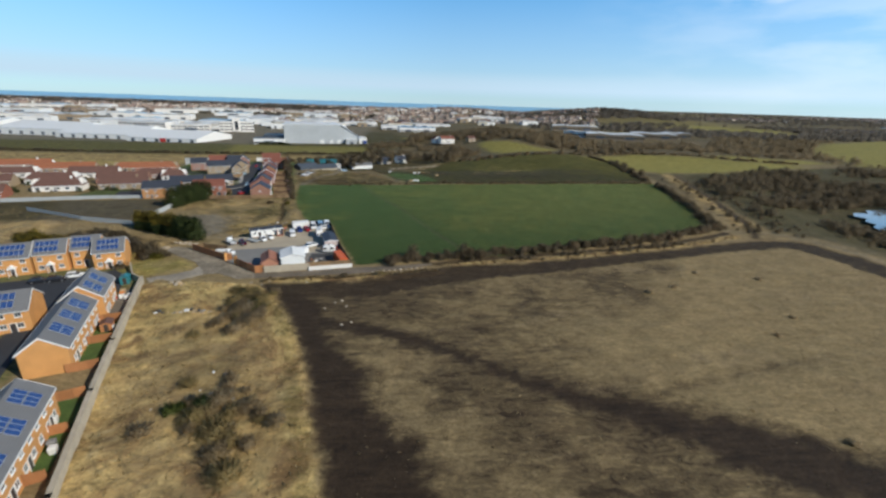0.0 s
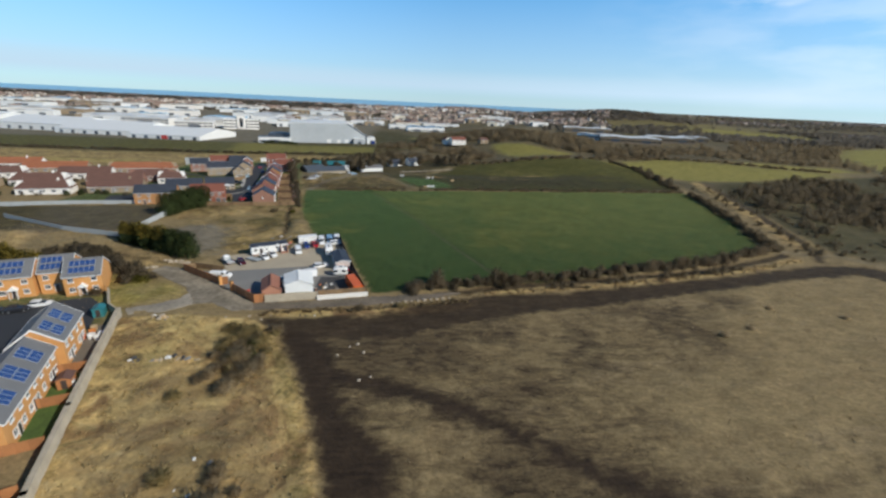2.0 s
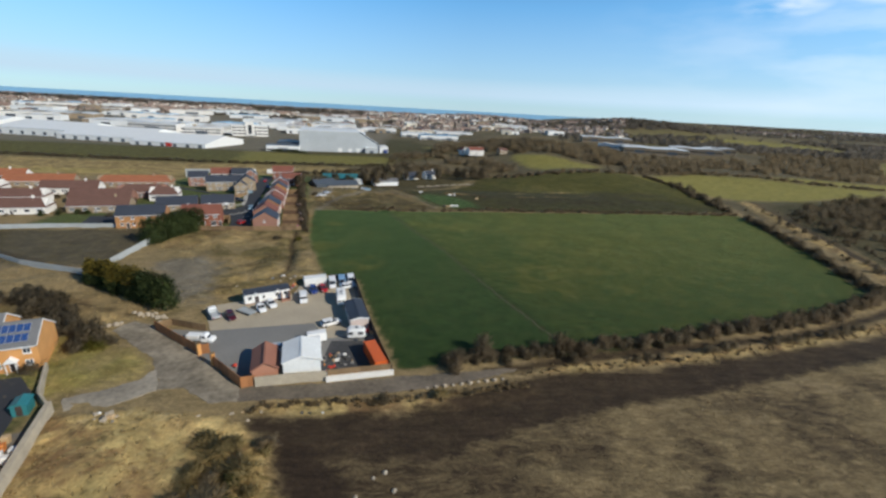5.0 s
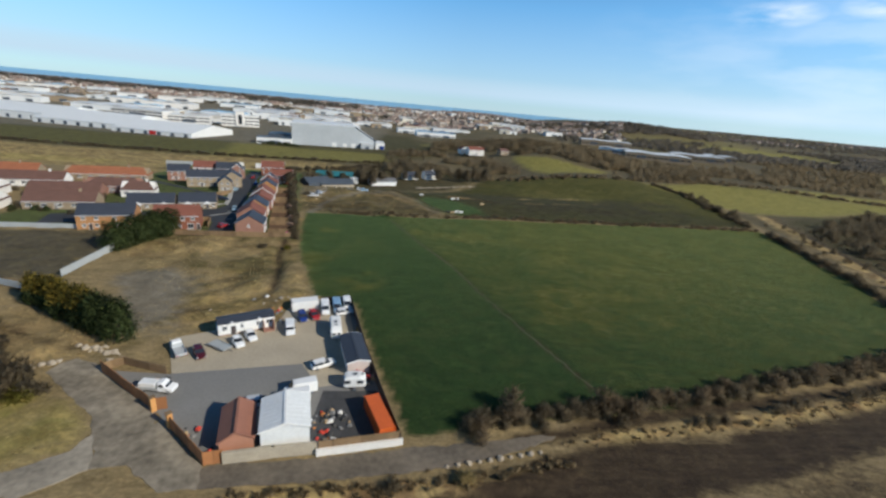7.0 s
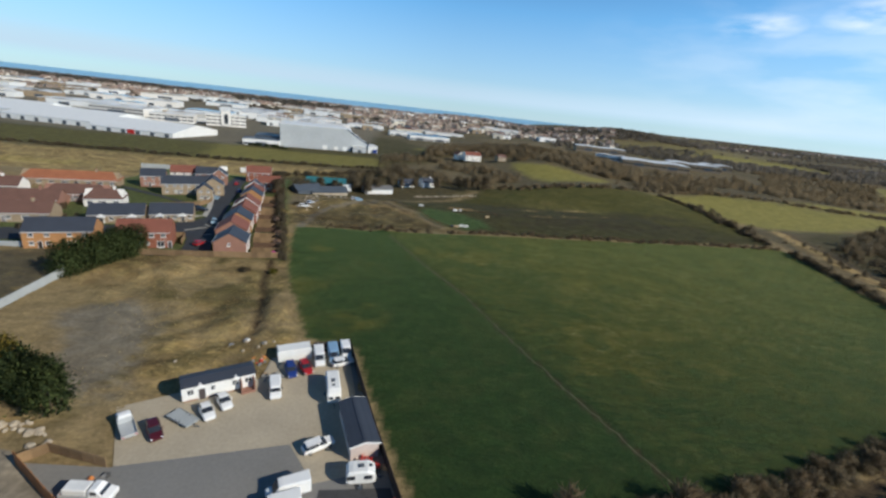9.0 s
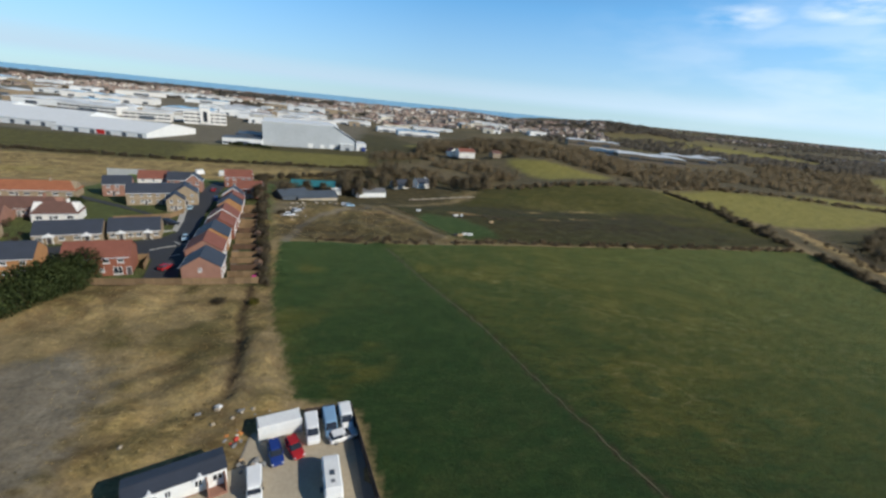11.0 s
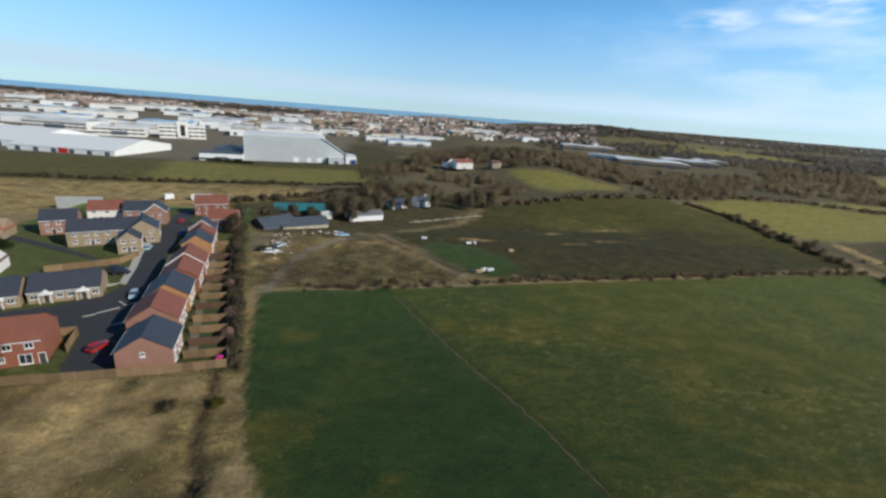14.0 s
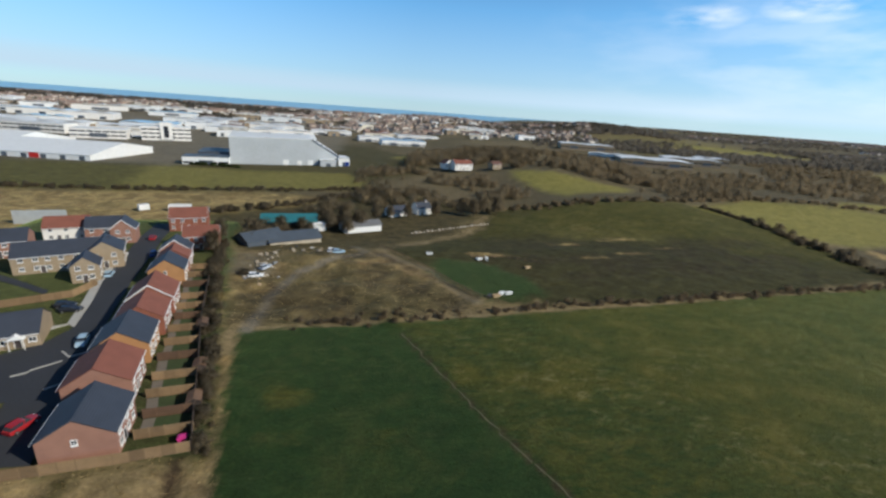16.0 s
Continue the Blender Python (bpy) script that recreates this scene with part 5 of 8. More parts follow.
def house(x, y, rz, w, l, eaves, ridge, wall, roof, label, group, wins=(), doors=(), trim="FB", solar=(), chimney=None, porches=(), z=0.0, name="house", hip=0.0):
    h = empty(name, pose(x, y, z, 0, 0, rz), label, "house", group)
    a, c = w / 2, l / 2
    part("wall", prism([(-a, -0.3), (a, -0.3), (a, eaves), (0, ridge), (-a, eaves)], -c, c), wall, h)
    o, t = 0.32, 0.17
    k = (ridge - eaves) / a
    zo = eaves - o * k
    if hip:
        bm = bmesh.new()
        low = [bm.verts.new(p) for p in ((-a - o, -c - o, zo), (a + o, -c - o, zo), (a + o, c + o, zo), (-a - o, c + o, zo))]
        up = [bm.verts.new(p) for p in ((-a - o, -c - o, zo + t), (a + o, -c - o, zo + t), (a + o, c + o, zo + t), (-a - o, c + o, zo + t))]
        r0, r1 = bm.verts.new((0, -c + hip, ridge + t)), bm.verts.new((0, c - hip, ridge + t))
        bm.faces.new(low[::-1])
        for i in range(4):
            bm.faces.new((low[i], low[(i + 1) % 4], up[(i + 1) % 4], up[i]))
        bm.faces.new((up[0], up[1], r0)), bm.faces.new((up[1], up[2], r1, r0)), bm.faces.new((up[2], up[3], r1)), bm.faces.new((up[3], up[0], r0, r1))
        bmesh.ops.recalc_face_normals(bm, faces=bm.faces)
    else:
        bm = prism([(-a - o, zo), (0, ridge + 0.01), (a + o, zo), (a + o, zo + t), (0, ridge + t + 0.03), (-a - o, zo + t)], -c - 0.12, c + 0.12)
    rf = part("roof", bm, roof, h)
    if not hip:
        part("ridge_tiles", boxes((-0.13, 0.13, -c - 0.1, c + 0.1, ridge + t - 0.02, ridge + t + 0.09), bevel=0.03), roof, rf)
    for s in (-1, 1):
        part("gutter", boxes((s * (a + o + 0.06) - 0.06, s * (a + o + 0.06) + 0.06, -c, c, zo - 0.02, zo + 0.11)), white_trim, h, "white gutter")
    if not hip:
        for e in trim:
            y0, y1 = (-c - 0.17, -c - 0.122) if e == "F" else (c + 0.122, c + 0.17)
            part("bargeboard", prism([(-a - o, zo - 0.06), (0, ridge - 0.06), (a + o, zo - 0.06), (a + o, zo + t + 0.05), (0, ridge + t + 0.08), (-a - o, zo + t + 0.05)], y0, y1), white_trim, h, "white bargeboard")
    for side, u, z0, ww, hh in wins:
        window(h, on_side(side, w, l), u, z0, ww, hh)
    for side, u in doors:
        door(h, on_side(side, w, l), u)
    for side, u, pw in porches:
        bm = prism([(-pw / 2, 2.2), (pw / 2, 2.2), (pw / 2 + 0.2, 2.25), (0, 3.2), (-pw / 2 - 0.2, 2.25)], 0.0, 1.1)
        bm.transform(on_side(side, w, l) @ pose(u, 0, 0))
        part("porch_roof", bm, white_trim, h, "white gabled porch roof")
        for q in (-pw / 2 + 0.1, pw / 2 - 0.1):
            bm = boxes((q - 0.06, q + 0.06, 0.95, 1.07, 0, 2.2))
            bm.transform(on_side(side, w, l) @ pose(u, 0, 0))
            part("porch_post", bm, white_trim, h)
    for side, cells in solar:
        panels(h, side, w, eaves, ridge, cells)
    if chimney is not None:
        ch = part("chimney", boxes((-0.45, 0.45, chimney - 0.35, chimney + 0.35, ridge - 0.8, ridge + 1.1)), wall, h)
        part("chimney_pot", boxes((-0.3, -0.08, chimney - 0.12, chimney + 0.12, ridge + 1.1, ridge + 1.5), (0.08, 0.3, chimney - 0.12, chimney + 0.12, ridge + 1.1, ridge + 1.5)), tile_red, ch)
    return h


def both(side, us, w=1.15, lo=0.95, hi=3.35):
    """Ground and first floor windows at each place along a wall."""
    return [(side, u, z, w, 1.15) for u in us for z in (lo, hi)]


def pack(y0, n, m, f0=0.29, f1=0.69, gap=1.03):
    return [(y0 + gap * i, f) for i in range(n) for f in ((f0, f1)[:m])]


def board_fence(line, h, mat, label, group, board=1.9, cap=True):
    """Posts and close boarded panels along a line, each its own part."""
    f = empty("fence", pose(line[0][0], line[0][1], 0), label, "fence", group)
    ox, oy = line[0]
    for (ax, ay), (bx, by) in zip(line, line[1:]):
        d = math.hypot(bx - ax, by - ay)
        n = max(1, round(d / board))
        turn = Matrix.Rotation(math.atan2(by - ay, bx - ax), 4, "Z")
        for i in range(n):
            s = d / n
            m = Matrix.Translation((ax - ox, ay - oy, 0)) @ turn @ Matrix.Translation((i * s, 0, 0))
            bm = boxes((-0.06, 0.06, -0.06, 0.06, -0.2, h + 0.08))
            bm.transform(m)
            part("post", bm, mat, f)
            bm = boxes((0.07, s - 0.07, -0.03, 0.03, 0.02, h), (0.07, s - 0.07, -0.055, -0.03, h * 0.25, h * 0.25 + 0.09), (0.07, s - 0.07, -0.055, -0.03, h * 0.8, h * 0.8 + 0.09))
            bm.transform(m)
            part("fence_panel", bm, mat, f)
    return f


# the estate beside the rough strip: orange brick under grey tiles with solar panels
G1 = "orange brick houses with solar panels"
LAB = "orange brick terrace with grey tiled roof and solar panels"
UA = 20.9
house(-47.7, 47.2, UA, 7.2, 22, 4.8, 7.3, brick_orange, tile_grey, LAB, G1, both("R", (-9, -6.3, -3.5, -0.8, 2, 4.7, 7.4)) + [("F", 0, 3.4, 1, 1.1)], [("R", -7.7), ("R", 0.6), ("R", 6)],
      solar=[("R", pack(6.2, 3, 2)), ("R", pack(0.2, 3, 2)), ("R", pack(-6.2, 3, 2))])
house(-61.1, 78.7, UA, 6.9, 20.5, 4.8, 7.3, brick_orange, tile_grey, LAB, G1, both("R", (-8.6, -6.2, -3.2, -0.6, 2.2, 4.8, 7.8)), [("R", -7.4), ("R", 0.8), ("R", 6.4)],
      solar=[("R", pack(-6.2, 3, 2)), ("R", pack(-0.6, 3, 2)), ("R", pack(4.8, 3, 2))])
house(-66.5, 94.7, UA, 7.4, 11.5, 5.2, 8.0, brick_orange, tile_grey, "orange brick house pair with grey roof and solar panels", G1, both("R", (-4.2, -1.6, 1.6, 4.2)), [("R", -2.9), ("R", 2.9)],
      solar=[("R", pack(-4.0, 3, 2)), ("R", pack(0.8, 3, 2))])
house(-80.2, 87.0, UA - 90, 8.4, 14, 4.8, 7.6, brick_orange, tile_grey, "orange brick house with solar panels on its street side", G1, both("R", (-5.2, -2.5, 0.6, 3.2, 5.5)), [("R", -4.0), ("R", 4.4)],
      solar=[("R", pack(-5, 4, 2)), ("R", pack(1, 4, 2))])
for k, (x, y, l, e, cells) in enumerate([(-100.6, 119.2, 7.6, 4.9, pack(-3, 6, 2)), (-93.2, 122.2, 7.2, 5.2, pack(-2.8, 5, 2)), (-86.6, 126.0, 6.6, 5.2, pack(-2.4, 4, 2)), (-79.6, 124.6, 7.4, 4.9, pack(-2.2, 5, 2))]):
    house(x, y, UA - 90, 8.6, l, e, e + 2.8, brick_orange, tile_grey, "orange brick terraced house with solar panels and white bargeboards", G1,
          both("R", (-l / 2 + 1.5, l / 2 - 1.4)), [("R", 0.1)], solar=[("R", cells)], porches=[("R", 0.1, 1.6)] if k != 2 else [])

# the northern estate
G2 = "houses of the northern estate"
U1 = 13.0


def row_house(x, y, l, wall, roof, label, w=9.2, ridge=7.8, trim="", rz=U1):
    return house(x, y, rz, w, l, 4.2, ridge - 0.75, wall, roof, label, G2, both("R", (-l / 2 + 1.6, -0.6, l / 2 - 1.6), 1.2, 0.8, 2.75) + both("L", (-l / 2 + 1.8, l / 2 - 1.8), 1.15, 0.8, 2.75) + [("F", 0.2, 3.0, 0.75, 0.95)],
                 [("R", 1.2), ("L", 0.4)], trim)


row_house(-66.5, 219.6, 8.8, brick_pink, tile_slate, "pale pink brick house with a dark slate roof", 8.9, 7.7, "", 11.0)
row_house(-70.5, 231.8, 9.4, brick_pink, tile_red, "pink brick house with a red tiled roof")
row_house(-72.8, 243.6, 9.4, brick_buff, tile_slate, "buff brick house with a dark slate roof", 8.8)
row_house(-74.4, 254.2, 9.0, brick_red, tile_red, "red brick house with a red tiled roof", 8.6, 7.6)
row_house(-76.6, 264.2, 9.4, brick_red, tile_red, "red brick house with white bargeboards and red roof", 9.0, 8.2, "F")
row_house(-80.2, 281.4, 8.0, brick_buff, tile_slate, "buff brick house with a dark slate roof", 8.2)
row_house(-82.0, 290.2, 6.4, brick_red, tile_red, "red brick house with a red tiled roof", 7.8, 7.5)
row_house(-84.2, 297.4, 6.4, brick_red, tile_slate, "red brick house with slate roof and white bargeboards", 7.8, 8.0, "F")
house(-81.5, 311.0, U1 - 90, 7.6, 10.5, 4.6, 7.2, brick_red, tile_red, "red brick house across the end of the row", G2, both("R", (-3.8, -1.3, 1.5, 3.8), 1.15, 0.9, 3.1), [("R", 0.1)])
house(-93.2, 333.5, U1 - 90, 8.2, 12.5, 5.0, 7.9, brick_red, tile_red, "large red brick house with a red tiled roof", G2, both("R", (-5, -2.2, 2, 5)), [("R", 0)], "FB")
house(-91.6, 220.8, 17 - 90, 8.6, 13.8, 4.9, 7.7, brick_red, tile_red, "red brick house pair with white french windows", G2,
      [("R", u, 3.3, 1.3, 1.2) for u in (-5, -2, 2.5, 5.5)] + [("R", u, 0.25, 1.9, 2.0) for u in (-4.2, 4.2)] + [("R", u, 1.0, 0.9, 1.1) for u in (-1, 1)], [("R", -6.5), ("R", 6.6)], "")
house(-111.5, 216.5, 17 - 90, 8.6, 16, 4.9, 7.7, brick_buff, tile_slate, "buff brick house pair with a dark slate roof", G2, both("R", (-6, -2.5, 2.5, 6)), [("R", -4.2), ("R", 4.2)], "")
house(-112.6, 243.4, 20 - 90, 9.2, 16, 2.8, 5.6, brick_cream, tile_slate, "long low buff brick terrace with white porches", G2,
      [("R", u, 1.0, 1.3, 1.1) for u in (-6.6, -2, 1.4, 6.6)], [("R", -4.4), ("R", 4.2)], "", porches=[("R", -4.4, 2.4), ("R", 4.2, 2.4)])
house(-98.0, 249.6, 20 - 90, 9.2, 13.5, 2.8, 5.6, brick_cream, tile_slate, "low buff brick terrace with white porches", G2,
      [("R", u, 1.0, 1.3, 1.1) for u in (-5.6, -1, 1, 5.6)], [("R", -3.4), ("R", 3.4)], "", porches=[("R", -3.4, 2.4), ("R", 3.4, 2.4)])
house(-111.0, 292.0, 22 - 90, 9.0, 21, 4.8, 7.6, brick_cream, tile_slate, "long cream brick terrace with a dark roof", G2, both("R", (-9, -6, -3, 0.2, 3, 5.5, 8.5)), [("R", -7.5), ("R", -1.4), ("R", 4.2)], "")
house(-101.8, 294.2, 22, 8.6, 9.5, 4.8, 7.8, brick_cream, tile_slate, "cream brick gabled end of the terrace", G2, both("F", (-2.2, 1.8)) + both("R", (-2, 2)), [("F", -0.2)], "")
house(-100.6, 282.6, 22, 6.0, 6.6, 4.4, 6.8, brick_cream, tile_slate, "small cream brick house with a dark roof", G2, both("F", (-1.3, 1.4)) + both("R", (-1, 1.6)), [("F", 0.1)], "")
house(-131.0, 301.5, 22 - 90, 8.6, 10, 4.9, 7.6, brick_pink, tile_slate, "pink brick house with a dark slate roof", G2, both("R", (-3, 0, 3)), [("R", 1.4)], "")
house(-125.0, 318.5, 18 - 90, 8.0, 12, 4.6, 7.4, render_white, tile_red, "white house with a red tiled roof", G2, both("R", (-4, 0, 4)), [("R", 2)], "")
house(-113.5, 318.5, 18 - 90, 8.4, 11, 4.9, 7.6, brick_pink, tile_slate, "pink brick house with a dark slate roof", G2, both("R", (-3.6, 0, 3.6)), [("R", 1.6)], "")
house(-107.5, 316.8, 16, 6.8, 7.5, 4.9, 7.8, brick_pink, tile_slate, "pink brick gabled house wing", G2, both("F", (-1.4, 1.4)), [("F", 0)], "F")

board_fence([(-112, 262.6), (-99, 269.4), (-97.4, 270.2)], 1.8, fence_tan, "tan fence behind the low terrace", "estate fences")
board_fence([(-97.4, 270.2), (-95.8, 277.6)], 1.8, fence_tan, "tan fence beside the estate street", "estate fences")
# older bungalows west of the estate
G3 = "bungalows west of the estate"
for k, (x, y, l, rz, roof, wall) in enumerate([(-140, 236, 22, -75, tile_brown, brick_cream), (-166, 228, 20, -75, tile_brown, render_white), (-150, 252, 24, -75, tile_brown, brick_pink), (-182, 246, 22, -75, tile_brown, render_white),
                                             (-205, 236, 20, -75, tile_brown, brick_cream), (-158, 290, 34, -76, tile_orange, brick_cream), (-200, 282, 30, -76, tile_orange, brick_cream), (-140, 266, 20, -76, tile_brown, brick_pink),
                                             (-175, 268, 24, -76, tile_brown, render_white), (-215, 262, 24, -75, tile_brown, render_white), (-190, 208, 26, -72, tile_brown, brick_red), (-240, 250, 24, -75, tile_brown, render_white), (-232, 292, 30, -76, tile_orange, render_white),
                                             (-128, 262, 12, -73, tile_brown, render_white)]):
    house(x, y, rz, 8.5, l, 3.0, 5.9, wall, roof, "older bungalow with a brown tiled roof" if roof == tile_brown else "older house row with an orange tiled roof", G3,
          [("R", u, 1.0, 1.8, 1.2) for u in np.linspace(-l / 2 + 2, l / 2 - 2, max(3, int(l / 4)))], [("R", 0.9)], "", chimney=l / 4, hip=2.6 if k % 2 else 0.0)

# roads, kerbs and plots
def worn_edge(pts, off=0.4, seed=3):
    """An outline broken into short, uneven steps, as of a lane without kerbs."""
    g, out = np.random.default_rng(seed), []
    for (ax, ay), (bx, by) in zip(pts, [*pts[1:], pts[0]]):
        n = max(1, round(math.hypot(bx - ax, by - ay) / 1.2))
        out += [(ax + (bx - ax) * i / n + off * g.normal() * 0.6, ay + (by - ay) * i / n + off * g.normal() * 0.6) for i in range(n)]
    return out


def slab(name, pts, z, mat, label, category):
    return tagged(part(name, flat(pts, z, 0.25), mat), label, category, kind="structure")


slab("road", worn_edge([(-62.5, 110.4), (-56.8, 111.0), (-54.4, 112.8), (-51.2, 115.6), (-52.5, 118.5), (-54.6, 121.6), (-55.5, 118.5), (-60.9, 115.4), (-64.8, 113.2)], 0.2), 0.034, lane_tan, "worn tan path between wall and lane", "road")
slab("road_lane_west", worn_edge([(-71.5, 135.8), (-70.7, 138.4), (-69.1, 139.5), (-65.3, 138.8), (-63.4, 137.2), (-49.5, 127.2), (-45.2, 123.4), (-37.6, 116.6), (-36.4, 112.9), (-40.8, 112.4), (-47.1, 116.4), (-51.19, 115.6), (-52.49, 118.5), (-54.59, 121.6), (-57.3, 125.3), (-63.5, 129.8)], 0.22), 0.03, lane_brown, "worn brown farm lane past the yard", "road")
slab("road_lane_east", worn_edge([(-37.59, 116.6), (-22, 118.2), (-10, 120.4), (2, 122), (9, 123.4), (14, 123.6), (8, 120.6), (2, 118.4), (-8, 116.2), (-20, 114.6), (-33, 113), (-38.4, 112.8)], 0.3), 0.026, asphalt_worn, "muddy brown farm lane beside the yard", "road")
slab("road_estate_south", [(-58.5, 52), (-72, 86), (-66.8, 104.6), (-71, 115), (-76, 119), (-104, 108.5), (-108, 96), (-88, 98), (-80, 94), (-69, 62), (-66, 45), (-58, 30), (-50, 30)], 0.03, asphalt, "dark tarmac estate street", "road")
slab("road_estate_north", [(-71.8, 215.4), (-79.8, 215.4), (-81.8, 222), (-84.2, 229.5), (-100, 226.5), (-134, 214.5), (-138, 226), (-112, 236), (-97, 242.5), (-90.5, 247.5), (-88.6, 254), (-92, 268), (-96, 280), (-100.5, 300), (-105, 320), (-107, 338), (-100, 338), (-97, 318), (-93.5, 302), (-89, 280), (-85.4, 265), (-82.2, 252), (-78.6, 240), (-76.5, 230)], 0.03, asphalt, "dark tarmac street of the northern estate", "road")
slab("pavement_estate_north", [(-88.4, 254.5), (-92, 268), (-96, 280), (-100.5, 300), (-102.2, 300.2), (-98, 280), (-94, 268), (-90.6, 256)], 0.12, kerb_stone, "pale kerbed footway beside the street", "pavement")
slab("pavement_estate_loop", [(-90, 256.2), (-92.6, 253.4), (-100, 250), (-116, 244.6), (-116.4, 245.6), (-100.6, 251.2), (-93, 255)], 0.12, kerb_stone, "pale kerbed footway at the bend", "pavement")
for n, line in enumerate([((-86.4, 238.4), (-83.0, 241.3)), ((-84.9, 244.7), (-82.5, 242.6)), ((-82.5, 242.6), (-80.2, 244.4)), ((-80.7, 232.5), (-78.8, 234.1)), ((-88.2, 236.6), (-86.2, 237.9))]):
    (ax, ay), (bx, by) = line
    d = math.hypot(bx - ax, by - ay)
    nx_, ny_ = -(by - ay) / d * 0.16, (bx - ax) / d * 0.16
    slab("kerb_bay", [(ax + nx_, ay + ny_), (bx + nx_, by + ny_), (bx - nx_, by - ny_), (ax - nx_, ay - ny_)], 0.14 + 0.004 * n, kerb_stone, "pale kerb edging a parking bay", "kerb")
slab("yard_ground", [(-63.2, 136.8), (-49, 127), (-44.8, 123.3), (-37, 116.8), (-22.6, 119), (-11, 121), (-24.6, 167), (-38.8, 163.4), (-38.8, 156), (-51.6, 151), (-51.4, 136.2)], 0.0, tarmac_yard, "grey tarmac yard", "yard")
slab("yard_hardstanding", [(-51.4, 136.4), (-30.2, 140.8), (-25.6, 134), (-18.6, 136), (-19.8, 142), (-24.9, 166.6), (-38.6, 163), (-38.6, 156.2), (-51.2, 151), (-57.5, 147.6)], 0.035, concrete_tan, "tan gravel hardstanding of the yard", "yard")

slab("yard_oil_ground", [(-24.6, 133), (-25.2, 120), (-11.6, 122), (-15.4, 133.4)], 0.03, material("dark_oily_ground", (0.055, 0.055, 0.057), 0.85, vary=0.3, grain=1.5, patch=0.3), "dark oily ground in the yard", "yard")
# garden and estate walls
def wall_run(name, line, h, t, mat, label, category="wall", kind="structure", z=-0.2):
    bm = bmesh.new()
    for (ax, ay), (bx, by) in zip(line, line[1:]):
        d = math.hypot(bx - ax, by - ay)
        r = bmesh.ops.create_cube(bm, size=1, matrix=Matrix.Translation(((ax + bx) / 2, (ay + by) / 2, z + (h - z) / 2)) @ Matrix.Rotation(math.atan2(by - ay, bx - ax), 4, "Z") @ Matrix.Diagonal((d + t, t, h - z, 1)))
    return tagged(part(name, bm, mat), label, category, kind=kind)


wall_run("wall_strip", [(-31, 26), (-37.3, 41.7), (-45.6, 62), (-51.8, 77.9), (-63.8, 109.6)], 2.0, 0.75, wall_stone, "long pale concrete boundary wall beside dry grass")
wall_run("wall_estate_end", [(-63.8, 109.6), (-68, 113), (-73, 121)], 1.6, 0.35, wall_stone, "pale estate boundary wall")


for (ax, ay), (bx, by) in [((-47.2, 63.4), (-53.6, 60.6)), ((-44.0, 54.8), (-48.5, 53.2)), ((-53.5, 80.8), (-58.8, 78.9)), ((-57.0, 89.8), (-62, 88.0)), ((-40.6, 46.0), (-45, 44.4)), ((-50.2, 71.5), (-55, 69.6))]:
    board_fence([(ax - 0.3, ay), (bx, by)], 1.75, fence_wood, "orange timber garden fence", "garden fences")
for k, (a, c) in enumerate([((-46.9, 63.0), (-41.2, 47.2)), ((-56.6, 88.9), (-50.6, 72.2))]):
    d = (c[0] - a[0], c[1] - a[1])
    n = (-4.3, -1.65)
    slab("lawn", [(a[0] - 0.5, a[1]), (c[0] - 0.5, c[1]), (c[0] + n[0], c[1] + n[1]), (a[0] + n[0], a[1] + n[1])], 0.05, lawn_green, "small garden lawns behind the terrace", "lawn")
slab("patio", [(-58.2, 90.2), (-63.2, 106.2), (-66, 105), (-61.8, 89)], 0.05, paving, "pale paved back gardens", "patio")

slab("path", [(-145, 296.5), (-117, 281.6), (-105, 274.2), (-104.4, 271.8), (-117.4, 279.2), (-146, 293.5)], 0.03, asphalt, "dark footpath behind the terraces", "path")
# fence and back gardens of the northern row
board_fence([(-99.5, 210.6), (-84, 211.8), (-79.6, 212.2)], 1.8, fence_tan, "tan close-boarded fence along the waste ground", "estate fences")
board_fence([(-79.6, 212.2), (-73.5, 212.9), (-61.3, 214.5), (-52.0, 216.2)], 1.8, fence_tan, "tan close-boarded fence at the end of the street", "estate fences")
board_fence([(-52.0, 216.2), (-57.2, 234), (-64.4, 258), (-69.8, 280), (-73.8, 296)], 1.8, fence_dark, "dark weathered fence behind the back gardens", "estate fences")
board_fence([(-82.4, 222), (-84.6, 229), (-87.5, 228.4)], 1.8, fence_tan, "tan garden fence beside the street", "estate fences")
north = [(-60.8, 219.2, -53.0), (-61.6, 223.8, -54.4), (-63.4, 229.0, -56.0), (-64.6, 234.0, -57.4), (-66.4, 240.4, -59.3), (-67.4, 246, -61.0), (-69, 251.6, -62.6), (-70, 257.4, -64.4), (-71.6, 262.6, -65.7), (-72.6, 268.4, -67.0), (-75, 276, -69), (-76.4, 283, -70.6), (-78, 289, -72.2)]
